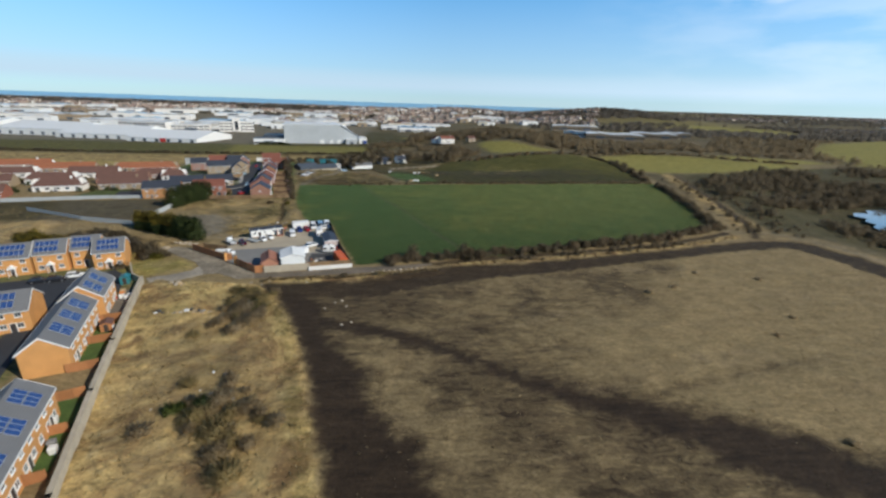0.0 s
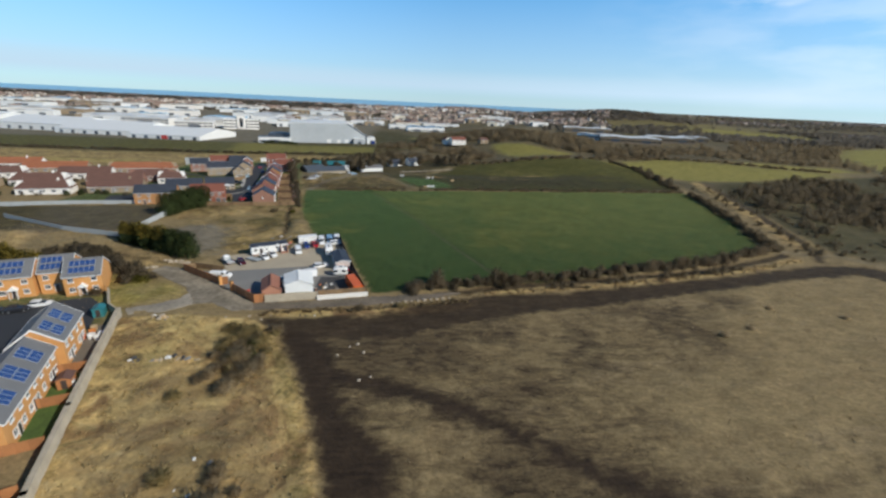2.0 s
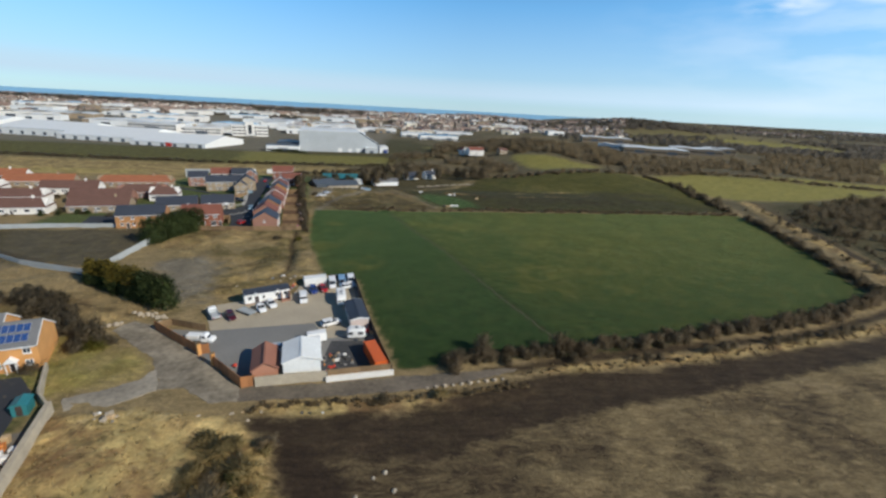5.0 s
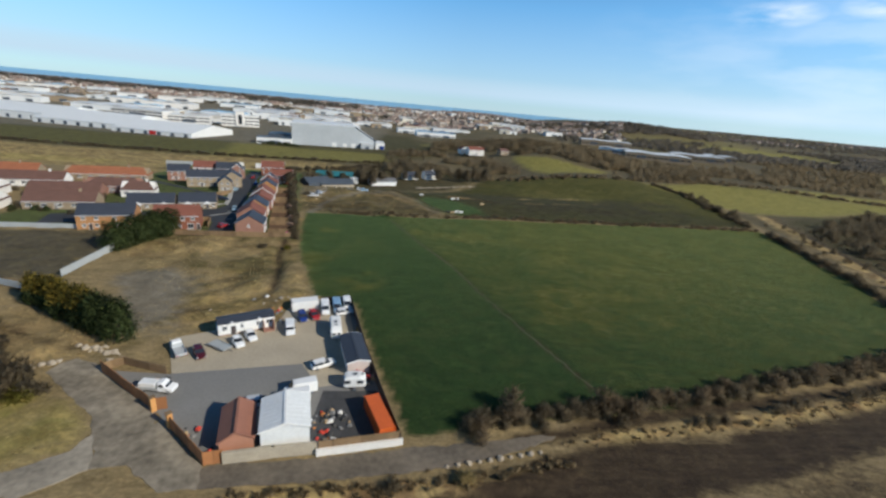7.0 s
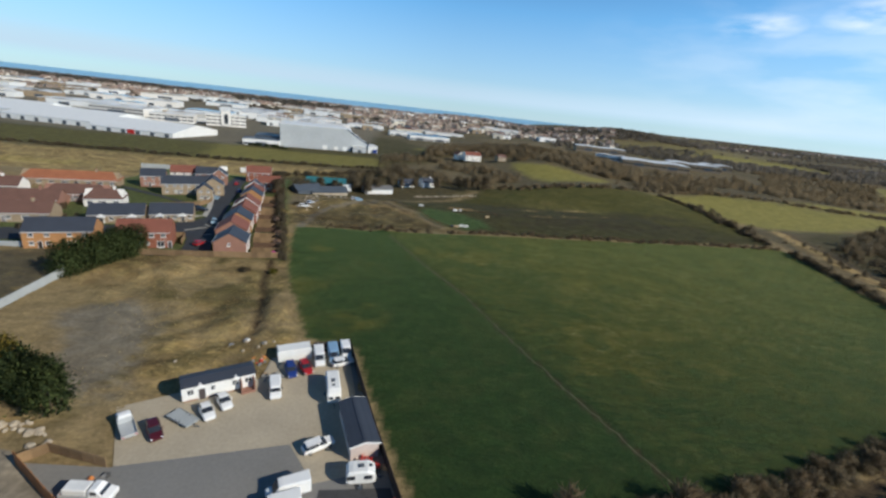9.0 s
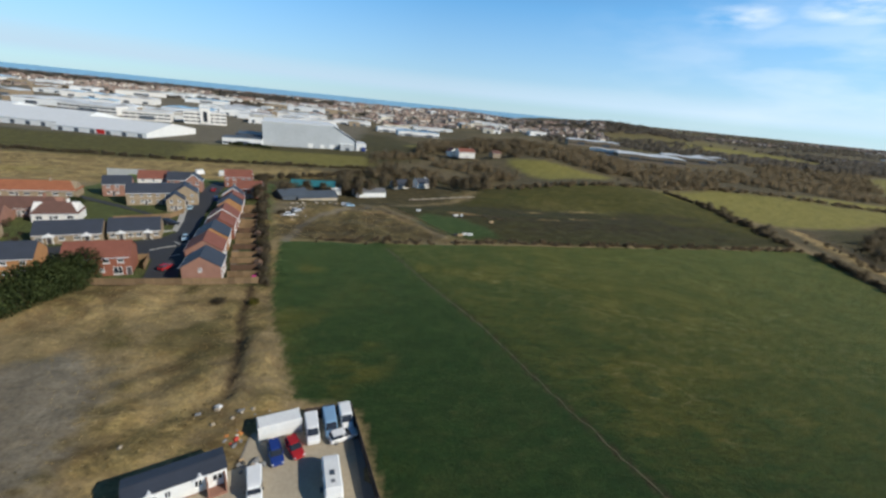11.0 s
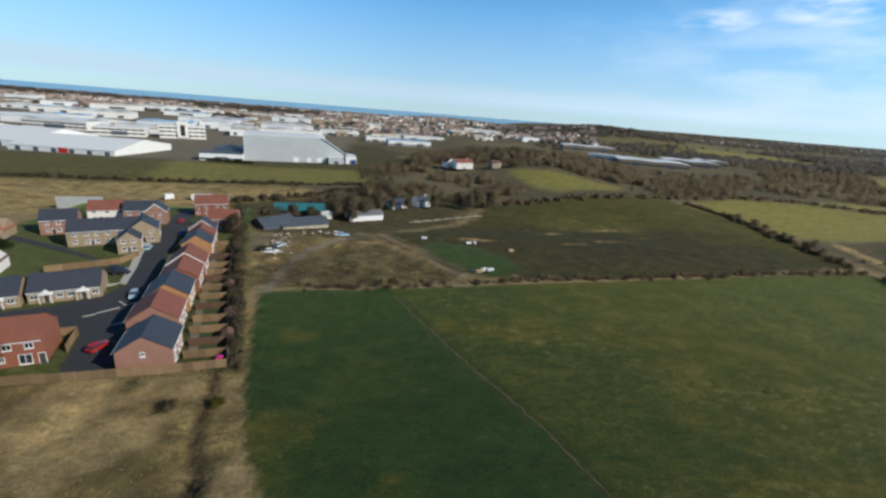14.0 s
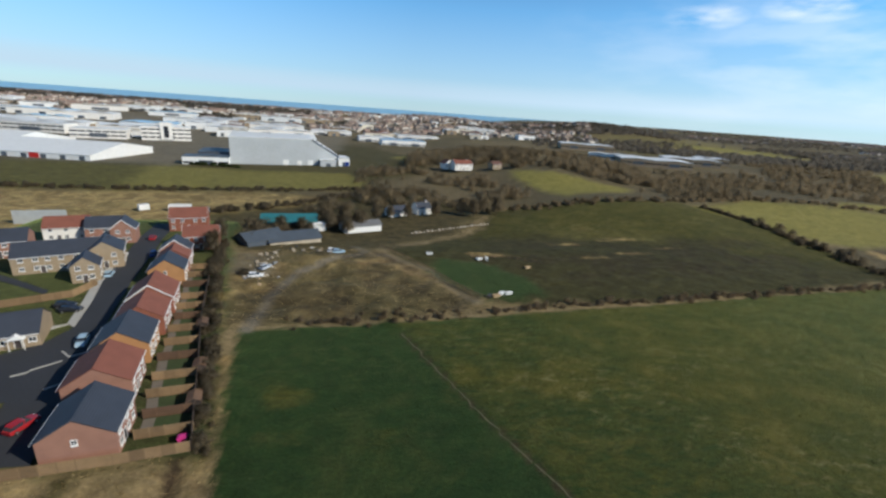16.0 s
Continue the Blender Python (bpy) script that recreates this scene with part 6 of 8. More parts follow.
for k, (x, y, xe) in enumerate(north):
    board_fence([(x, y), (xe, y + (xe - x) * 0.16)], 1.75, (fence_tan, fence_brown, fence_tan)[k % 3], "timber fence between back gardens", "garden fences")
    if k + 1 < len(north):
        x2, y2, xe2 = north[k + 1]
        f = 0.24
        slab("lawn", [(x + (xe - x) * f, y + (xe - x) * f * 0.16 + 0.2), (xe - 0.2, y + (xe - x) * 0.16 + 0.2), (xe2 - 0.2, y2 + (xe2 - x2) * 0.16 - 0.2), (x2 + (xe2 - x2) * f, y2 + (xe2 - x2) * f * 0.16 - 0.2)], 0.03, lawn, "small back garden lawn", "lawn")
        slab("patio", [(x + 0.1, y + 0.2), (x + (xe - x) * f, y + (xe - x) * f * 0.16 + 0.2), (x2 + (xe2 - x2) * f, y2 + (xe2 - x2) * f * 0.16 - 0.2), (x2 + 0.1, y2 - 0.2)], 0.03, paving, "pale paved back patio", "patio")


def small(name, x, y, z, rz, bm, mat, label, category, group="", kind=""):
    ob = part(name, bm, mat)
    ob.matrix_world = pose(x, y, z, 0, 0, rz)
    return tagged(ob, label, category, group, kind)


def garden_shed(x, y, rz, wall, roof, label, w=2.0, l=2.6):
    s = empty("garden_shed", pose(x, y, 0, 0, 0, rz), label, "shed", "garden sheds")
    part("wall", prism([(-w / 2, -0.1), (w / 2, -0.1), (w / 2, 1.8), (0, 2.2), (-w / 2, 1.8)], -l / 2, l / 2), wall, s)
    part("roof", prism([(-w / 2 - 0.15, 1.74), (0, 2.22), (w / 2 + 0.15, 1.74), (w / 2 + 0.15, 1.84), (0, 2.32), (-w / 2 - 0.15, 1.84)], -l / 2 - 0.12, l / 2 + 0.12), roof, s)
    part("shed_door", boxes((-0.4, 0.4, -l / 2 - 0.03, -l / 2 + 0.02, 0, 1.75)), fence_dark, s)


garden_shed(-68.2, 110.2, UA, metal_teal, metal_teal, "teal garden shed by the boundary wall")
garden_shed(-55.0, 226.5, U1, fence_dark, fence_brown, "dark timber garden shed")
garden_shed(-57.5, 236.5, U1, fence_dark, fence_brown, "dark timber garden shed")
garden_shed(-57.4, 85.2, UA, fence_wood, tile_brown, "orange timber garden shed", 2.0, 2.4)
garden_shed(-62.5, 253, U1, fence_dark, fence_brown, "dark timber garden shed")
small("playhouse", -53.8, 218.0, 0.03, 10, boxes((-0.6, 0.6, -0.5, 0.5, 0, 1.0), (-0.7, 0.7, -0.6, 0.6, 1.0, 1.12), (-0.45, 0.45, -0.4, 0.4, 1.12, 1.3), bevel=0.06), material("pink_plastic", (0.55, 0.04, 0.22), 0.4), "pink plastic playhouse on a lawn", "toy")
for x, y, k in ((-64.2, 101.8, 1), (-63.4, 100.2, 0), (-61.8, 99.6, 0), (-64.9, 103.4, 3), (-56.4, 84.8, 0), (-47.6, 56.6, 0), (-44.4, 51.8, 2), (-43.4, 50.6, 0)):
    small("garden_bin", x, y, 0.05, 20, loft([[(-0.4, -0.35, 0), (0.4, -0.35, 0), (0.4, 0.35, 0), (-0.4, 0.35, 0)], [(-0.5, -0.45, 1.0), (0.5, -0.45, 1.0), (0.5, 0.45, 1.0), (-0.5, 0.45, 1.0)], [(-0.5, -0.3, 1.15), (0.5, -0.3, 1.15), (0.5, 0.45, 1.1), (-0.5, 0.45, 1.1)]]), junk_mats[k], "plastic garden storage box on a patio", "bin", "garden clutter")

# ---- vehicles ----
def ring(x, w, z0, z1, c=0.12, top=None):
    t = w if top is None else top
    return [(x, -w, z0 + c), (x, -w + c, z0), (x, w - c, z0), (x, w, z0 + c), (x, (w + t) / 2, (z0 + z1) / 2 + 0.1), (x, t, z1 - c), (x, t - c, z1), (x, -t + c, z1), (x, -t, z1 - c), (x, -(w + t) / 2, (z0 + z1) / 2 + 0.1)]


def wheel(car, x, y, r=0.32, w=0.2):
    bm = bmesh.new()
    bmesh.ops.create_cone(bm, cap_ends=True, segments=14, radius1=r, radius2=r, depth=w, matrix=Matrix.Translation((x, y, r)) @ Matrix.Rotation(math.pi / 2, 4, "X"))
    wh = part("wheel", bm, rubber, car)
    bm = bmesh.new()
    bmesh.ops.create_cone(bm, cap_ends=True, segments=10, radius1=r * 0.62, radius2=r * 0.55, depth=0.05, matrix=Matrix.Translation((x, y + math.copysign(w / 2, y), r)) @ Matrix.Rotation(math.pi / 2, 4, "X"))
    part("rim", bm, rim_metal, wh)


def lamps(car, xf, xb, w, z):
    for s in (-1, 1):
        part("headlight", boxes((xf - 0.06, xf + 0.03, s * (w - 0.25) - 0.17, s * (w - 0.25) + 0.17, z, z + 0.16), bevel=0.02), lamp_glass, car)
        part("tail_light", boxes((xb - 0.03, xb + 0.06, s * (w - 0.2) - 0.12, s * (w - 0.2) + 0.12, z + 0.05, z + 0.3), bevel=0.02), lamp_red, car)


def car(x, y, rz, colour, label, long=4.3, z=0.04, group="parked cars", name="car"):
    """A hatchback that points along its x."""
    c, h, w = empty(name, pose(x, y, z, 0, 0, rz), label, "car", group), long / 2, 0.88
    p = paint[colour]
    part("body", loft([ring(-h, w * 0.86, 0.35, 0.85), ring(-h + 0.15, w * 0.95, 0.25, 0.98), ring(-h + 0.8, w, 0.2, 1.0), ring(h - 1.25, w, 0.2, 0.95), ring(h - 0.4, w * 0.95, 0.22, 0.82), ring(h, w * 0.8, 0.32, 0.66)]), p, c)
    part("window_band", loft([ring(-h + 0.12, 0.76, 0.9, 1.0, 0.04, 0.7), ring(-h + 0.55, 0.8, 0.9, 1.40, 0.05, 0.62), ring(h - 2.1, 0.8, 0.9, 1.42, 0.05, 0.62), ring(h - 1.2, 0.78, 0.88, 0.95, 0.03, 0.72)]), glass_dark, c)
    part("car_roof", loft([ring(-h + 0.45, 0.60, 1.36, 1.42, 0.02), ring(-h + 0.7, 0.66, 1.38, 1.47, 0.03), ring(h - 2.2, 0.65, 1.38, 1.48, 0.03), ring(h - 1.95, 0.6, 1.36, 1.42, 0.02)]), p, c)
    for s in (-1, 1):
        part("pillar", boxes((-0.25, -0.13, s * 0.72 - 0.1, s * 0.72 + 0.1, 0.95, 1.4)), p, c)
        part("mirror", boxes((h - 1.75, h - 1.6, s * 0.98 - 0.1, s * 0.98 + 0.1, 0.95, 1.1), bevel=0.03), p, c)
        wheel(c, -h + 0.8, s * 0.78), wheel(c, h - 0.85, s * 0.78)
    lamps(c, h - 0.08, -h + 0.08, w, 0.55)
    return c


def van(x, y, rz, colour, label, long=5.2, high=2.1, z=0.04):
    """A panel van that points along its x."""
    c, h, w = empty("van", pose(x, y, z, 0, 0, rz), label, "van", "parked vans"), long / 2, 0.95
    p = paint[colour]
    part("body", loft([ring(-h, w * 0.95, 0.35, high - 0.1), ring(-h + 0.1, w, 0.3, high), ring(h - 2.0, w, 0.28, high, 0.14, w * 0.93), ring(h - 1.55, w, 0.28, high - 0.06, 0.14, w * 0.9), ring(h - 0.85, w, 0.28, 1.2, 0.14, w * 0.95), ring(h - 0.15, w * 0.95, 0.3, 1.0), ring(h, w * 0.85, 0.35, 0.85)]), p, c)
    part("windscreen", loft([[(h - 1.5, -0.74, high - 0.14), (h - 1.5, 0.74, high - 0.14), (h - 1.47, 0.74, high - 0.14), (h - 1.47, -0.74, high - 0.14)], [(h - 0.84, -0.8, 1.24), (h - 0.84, 0.8, 1.24), (h - 0.8, 0.8, 1.22), (h - 0.8, -0.8, 1.22)]]), glass_dark, c)
    for s in (-1, 1):
        part("side_window", boxes((h - 2.1, h - 1.25, s * 0.93 - 0.02, s * 0.93 + 0.02, 1.25, 1.75)), glass_dark, c)
        part("mirror", boxes((h - 1.3, h - 1.15, s * 1.06 - 0.1, s * 1.06 + 0.1, 1.2, 1.5), bevel=0.03), rubber, c)
        wheel(c, -h + 1.0, s * 0.84, 0.34), wheel(c, h - 0.9, s * 0.84, 0.34)
    lamps(c, h - 0.06, -h + 0.02, w, 0.7)
    return c


def pickup(x, y, rz, colour, label, z=0.04, load=True, long=5.6):
    """A cab with an open flat bed, pointing along its x."""
    c, h, w = empty("pickup_truck", pose(x, y, z, 0, 0, rz), label, "truck", "parked vans"), long / 2, 0.95
    p = paint[colour]
    part("cab", loft([ring(h - 2.35, w, 0.35, 1.9, 0.12, w * 0.86), ring(h - 1.6, w, 0.3, 1.95, 0.14, w * 0.85), ring(h - 0.85, w, 0.3, 1.2, 0.12, w * 0.95), ring(h - 0.1, w * 0.95, 0.32, 1.0), ring(h, w * 0.85, 0.38, 0.85)]), p, c)
    part("windscreen", loft([[(h - 1.56, -0.7, 1.82), (h - 1.56, 0.7, 1.82), (h - 1.52, 0.7, 1.82), (h - 1.52, -0.7, 1.82)], [(h - 0.86, -0.8, 1.24), (h - 0.86, 0.8, 1.24), (h - 0.82, 0.8, 1.22), (h - 0.82, -0.8, 1.22)]]), glass_dark, c)
    part("bed", boxes((-h, h - 2.45, -w, w, 0.62, 0.74), (-h, h - 2.45, -w, -w + 0.05, 0.74, 1.1), (-h, h - 2.45, w - 0.05, w, 0.74, 1.1), (-h, -h + 0.05, -w + 0.05, w - 0.05, 0.74, 1.1), (h - 2.5, h - 2.45, -w + 0.05, w - 0.05, 0.74, 1.5)), metal_grey, c)
    part("chassis", boxes((-h + 0.2, h - 0.5, -0.4, 0.4, 0.4, 0.62)), rubber, c)
    if load:
        part("load", boxes((-h + 0.3, h - 2.7, -w + 0.15, w - 0.15, 0.74, 1.75), bevel=0.12), metal_white, c, "white sheeted load")
    for s in (-1, 1):
        part("side_window", boxes((h - 2.1, h - 1.45, s * 0.9 - 0.02, s * 0.9 + 0.02, 1.25, 1.72)), glass_dark, c)
        wheel(c, -h + 1.0, s * 0.84, 0.34), wheel(c, h - 0.9, s * 0.84, 0.34)
    lamps(c, h - 0.06, -h + 0.02, w, 0.65)


def caravan(x, y, rz, label, long=5.6, high=2.55, z=0.04, name="caravan", body=None):
    """A touring caravan with its drawbar along its x."""
    c, h, w = empty(name, pose(x, y, z, 0, 0, rz), label, "caravan", "parked caravans"), long / 2, 1.12
    m = body or metal_white
    part("body", loft([ring(-h, w * 0.9, 0.6, 2.0, 0.2), ring(-h + 0.3, w, 0.45, high - 0.1, 0.2), ring(-h + 0.9, w, 0.4, high, 0.2), ring(h - 1.1, w, 0.4, high, 0.2), ring(h - 0.35, w, 0.45, high - 0.35, 0.2), ring(h, w * 0.92, 0.6, 1.6, 0.2)]), m, c)
    part("roof_hatch", boxes((-0.4, 0.4, -0.3, 0.3, high - 0.02, high + 0.1), (1.1, 1.5, -0.25, 0.25, high - 0.02, high + 0.08), bevel=0.03), metal_dark, c)
    for u in (-0.55, 0.55):
        part("front_window", boxes((h - 0.12, h + 0.02, u - 0.36, u + 0.36, 1.3, 1.75), bevel=0.02), glass_dark, c)
        part("rear_window", boxes((-h - 0.02, -h + 0.1, u - 0.36, u + 0.36, 1.35, 1.8), bevel=0.02), glass_dark, c)
    for s in (-1, 1):
        for u in (-1.3, 0.9):
            part("side_window", boxes((u - 0.55, u + 0.55, s * 1.12 - 0.03, s * 1.12 + 0.03, 1.3, 1.9)), glass_dark, c)
        wheel(c, -0.1, s * 0.98, 0.32)
    part("drawbar", boxes((h - 0.2, h + 1.1, -0.06, 0.06, 0.42, 0.52), (h + 0.6, h + 0.72, -0.03, 0.03, 0.0, 0.5)), metal_dark, c)
    part("step", boxes((-0.4, 0.3, -1.5, -1.12, 0.0, 0.22)), metal_dark, c)


def container(x, y, rz, long, wide, high, mat, label, z=0.0):
    """A ribbed steel box, long along its x."""
    c, h, w = empty("shipping_container", pose(x, y, z, 0, 0, rz), label, "container", "yard containers"), long / 2, wide / 2
    part("body", boxes((-h + 0.05, h - 0.05, -w + 0.05, w - 0.05, 0.1, high - 0.04)), mat, c)
    for s in (-1, 1):
        bm = bmesh.new()
        for u in np.arange(-h + 0.3, h - 0.2, 0.42):
            box(bm, u - 0.11, u + 0.11, s * (w - 0.02) - 0.03, s * (w - 0.02) + 0.03, 0.18, high - 0.16)
        part("side_rib", bm, mat, c)
        for e in (-1, 1):
            part("corner_post", boxes((e * h - 0.09, e * h + 0.09, s * w - 0.09, s * w + 0.09, 0.0, high)), mat, c)
        part("door", boxes((h - 0.06, h + 0.02, s * w * 0.5 - w * 0.46, s * w * 0.5 + w * 0.46, 0.2, high - 0.15)), mat, c)
        part("lock_bar", boxes((h + 0.02, h + 0.06, s * w * 0.35 - 0.03, s * w * 0.35 + 0.03, 0.2, high - 0.15)), alu, c)
    part("container_roof", boxes((-h + 0.02, h - 0.02, -w + 0.02, w - 0.02, high - 0.04, high + 0.02)), mat, c)
    return c


# ---- the fenced yard ----
brick_shed = courses(material("faded_red_brick", (0.40, 0.19, 0.12), 0.9, vary=0.2, grain=14, patch=0.5), 2.2, 0.25)
brick_rose = material("pinkish_panel", (0.60, 0.50, 0.45), 0.8, vary=0.1, grain=3)
board_fence([(-62.8, 136.4), (-55.5, 131.2), (-49.2, 127.0)], 2.2, fence_wood, "orange boarded yard fence beside the lane", "yard fences")
board_fence([(-62.8, 136.4), (-60.5, 138.6), (-52.0, 136.2)], 1.6, fence_tan, "low tan fence round a parking bay", "yard fences")
board_fence([(-49.2, 127.0), (-47.4, 127.6)], 2.2, fence_wood, "orange boarded gate return", "yard fences")
board_fence([(-45.0, 123.4), (-37.2, 116.6)], 2.2, fence_wood, "orange boarded yard fence facing the lane", "yard fences")
board_fence([(-37.2, 116.6), (-34.8, 117.2)], 2.2, fence_wood, "short sunlit orange fence panel at the yard corner", "yard fences", 1.2)
board_fence([(-11.0, 121.2), (-14.6, 132), (-18.5, 145.0), (-24.5, 166.8)], 2.1, fence_dark, "dark boarded fence between yard and pasture", "yard fences")
board_fence([(-24.5, 166.8), (-31.6, 165.4)], 2.1, fence_dark, "dark boarded fence at the back of the yard", "yard fences")
for x, y in ((-49.2, 126.9), (-45.0, 123.5)):
    g_post = empty("gate_pillar", pose(x, y, 0, 0, 0, -40), "square orange brick gate pillar with a cap", "pillar", "gate pillars")
    part("shaft", boxes((-0.35, 0.35, -0.35, 0.35, -0.1, 2.5)), brick_orange, g_post)
    part("cap", boxes((-0.45, 0.45, -0.45, 0.45, 2.5, 2.65), bevel=0.05), fence_tan, g_post)
wall_run("wall_yard_stone", [(-34.7, 117.0), (-28.6, 118.3), (-22.8, 119.2)], 1.9, 0.4, wall_stone, "rough pale stone yard wall")
wall_run("wall_yard_white", [(-22.6, 118.7), (-10.8, 121.1)], 1.05, 0.42, render_white, "white painted yard wall under a timber fence")
board_fence([(-22.5, 118.95), (-10.9, 121.35)], 2.3, fence_tan, "tan boarded fence on a white wall", "yard fences")


def shed(x, y, rz, w, l, eaves, ridge, wall, roof, label, doors=True, roof_ribs=0.9):
    s = empty("shed", pose(x, y, 0, 0, 0, rz), label, "shed", "yard sheds")
    a, c = w / 2, l / 2
    part("wall", prism([(-a, -0.1), (a, -0.1), (a, eaves), (0, ridge), (-a, eaves)], -c, c), wall, s)
    k = (ridge - eaves) / a
    bm = prism([(-a - 0.25, eaves - 0.25 * k), (0, ridge), (a + 0.25, eaves - 0.25 * k), (a + 0.25, eaves - 0.25 * k + 0.1), (0, ridge + 0.12), (-a - 0.25, eaves - 0.25 * k + 0.1)], -c - 0.25, c + 0.25)
    rf = part("roof", bm, roof, s)
    if roof_ribs:
        bm = bmesh.new()
        for u in np.arange(-c, c + 0.01, roof_ribs):
            for e in (-1, 1):
                r = [(e * 0.02, u - 0.04, ridge + 0.10), (e * (a + 0.24), u - 0.04, eaves - 0.24 * k + 0.10), (e * (a + 0.24), u + 0.04, eaves - 0.24 * k + 0.10), (e * 0.02, u + 0.04, ridge + 0.10)]
                vs = [bm.verts.new(p) for p in r] + [bm.verts.new((p[0], p[1], p[2] + 0.035)) for p in r]
                for f in ((0, 1, 2, 3), (7, 6, 5, 4), (0, 4, 5, 1), (1, 5, 6, 2), (2, 6, 7, 3), (3, 7, 4, 0)):
                    bm.faces.new([vs[i] for i in f])
        bmesh.ops.recalc_face_normals(bm, faces=bm.faces)
        part("roof_seam", bm, roof, rf)
    part("ridge_cap", boxes((-0.18, 0.18, -c - 0.2, c + 0.2, ridge + 0.06, ridge + 0.17)), roof, rf)
    for e in (-1, 1):
        part("bargeboard", prism([(-a - 0.25, eaves - 0.25 * k - 0.12), (0, ridge - 0.12), (a + 0.25, eaves - 0.25 * k - 0.12), (a + 0.25, eaves - 0.25 * k + 0.12), (0, ridge + 0.15), (-a - 0.25, eaves - 0.25 * k + 0.12)], e * (c + 0.275) - 0.022, e * (c + 0.275) + 0.022), white_trim if wall != brick_shed else tile_terra, s)
    if doors:
        part("roller_door", boxes((-1.3, 1.3, c - 0.02, c + 0.05, 0, 2.6)), metal_dark, s)
    return s


shed(-34.7, 122.2, 16.5, 4.4, 7.2, 2.5, 3.8, brick_shed, tile_terra, "orange brick shed with a terracotta roof", roof_ribs=0)
shed(-28.2, 123.2, 14.5, 6.6, 7.0, 3.6, 4.6, metal_pale, metal_pale, "pale blue-grey sheet metal workshop", roof_ribs=0.9)
shed(-20.6, 143.0, 16.5, 4.0, 9.8, 2.6, 3.05, brick_rose, tile_slate, "mobile office cabin with dark roof and pale end", roof_ribs=0)
container(-14.5, 125.4, 112, 8.2, 2.35, 2.5, metal_orange, "bright orange shipping container")
container(-34.7, 163.0, 21, 5.9, 2.4, 2.5, metal_white, "white storage container with a pale grey roof")


def static_home(x, y, rz, label):
    s = empty("static_caravan", pose(x, y, 0.0, 0, 0, rz), label, "caravan", "parked caravans")
    part("body", prism([(-1.75, 0.35), (1.75, 0.35), (1.75, 2.8), (0, 3.2), (-1.75, 2.8)], -5.4, 5.4), metal_white, s)
    part("roof", prism([(-1.95, 2.74), (0, 3.21), (1.95, 2.74), (1.95, 2.84), (0, 3.32), (-1.95, 2.84)], -5.5, 5.5), tile_slate, s)
    part("skirt", boxes((-1.6, 1.6, -5.2, 5.2, -0.1, 0.35)), brick_pink, s)
    for u, w in ((-4.3, 1.2), (-2.2, 0.9), (1.0, 0.7), (4.2, 1.0)):
        window(s, on_side("R", 3.5, 10.8), u, 1.2, w, 1.1)
    window(s, on_side("F", 3.5, 10.8), 0, 1.1, 2.0, 1.2)
    for u in (-2.4, 2.8):
        bm = prism([(-0.9, 2.55), (0.9, 2.55), (0, 3.0)], 1.3, 2.05)
        bm.transform(Matrix.Translation((0, -u, 0)) @ Matrix.Rotation(-math.pi / 2, 4, "Z"))
        part("gablet", bm, metal_white, s)
    door(s, on_side("R", 3.5, 10.8), 2.6)
    part("porch", boxes((1.76, 3.2, 3.0, 3.15, 0, 2.3), (1.76, 3.2, 5.0, 5.15, 0, 2.3), (1.76, 3.2, 3.15, 5.0, 0, 0.35)), brick_pink, s, "small pink porch walls")


static_home(-44.6, 152.9, 27.5 - 90, "long white static caravan with a dark roof")
van(-29.9, 162.4, 104 + 180, "white", "white panel van parked by the back fence")
van(-27.4, 163.6, 104 + 180, "pale_blue", "pale blue panel van parked by the back fence")
van(-25.2, 164.9, 104 + 180, "white", "white panel van parked by the back fence", 4.6)
car(-25.2, 161.4, 25, "white", "white car parked across the vans")
car(-34.2, 158.3, -68, "blue", "dark blue estate car beside the container", 4.7)
car(-31.8, 159.2, -60, "red", "bright red hatchback beside a blue car", 4.3)
caravan(-25.8, 152.6, -78, "white motor caravan parked in the yard", 6.6, 2.7, name="motorhome")
van(-28.3, 132.4, 201, "white", "white high-roofed van behind the workshop", 5.4, 2.3)
van(-28.9, 129.9, 198, "white", "white van close behind the workshop", 5.4, 2.2)
van(-35.4, 152.6, -74, "white", "white pickup van in front of scrap", 5.0, 1.8)
car(-42.3, 149.0, -54, "white", "white hatchback by the static caravan", 3.9)
car(-43.9, 146.5, -54, "white", "white car by the static caravan", 3.8)
car(-49.4, 142.4, -54, "maroon", "dark maroon car parked on gravel", 4.4)
pickup(-53.6, 143.2, 128, "white", "white flatbed truck with a grey bed", load=False, long=6.0)
pickup(-51.2, 131.8, -3, "white", "white recovery pickup with a sheeted load", long=5.8)
car(-26.0, 140.2, 33, "white", "white estate car in the open yard", 4.6)
caravan(-19.4, 134.6, 6, "white touring caravan with dark windows", 3.9, 2.5)


def trailer(x, y, rz, label):
    t = empty("flat_trailer", pose(x, y, 0.04, 0, 0, rz), label, "trailer")
    part("bed", boxes((-2.3, 2.3, -1.0, 1.0, 0.45, 0.58), (-2.3, 2.3, -1.05, -1.0, 0.45, 0.7), (-2.3, 2.3, 1.0, 1.05, 0.45, 0.7)), fence_grey, t, "grey sheet bed")
    part("drawbar", boxes((2.3, 3.5, -0.07, 0.07, 0.42, 0.52)), metal_dark, t)
    for s in (-1, 1):
        wheel(t, -0.4, s * 0.85, 0.3), wheel(t, 0.4, s * 0.85, 0.3)


trailer(-46.8, 145.1, -30, "grey flat trailer standing in the yard")
car(-34.2, 129.0, 15, "silver", "silver blue car behind the brick shed", 4.4)


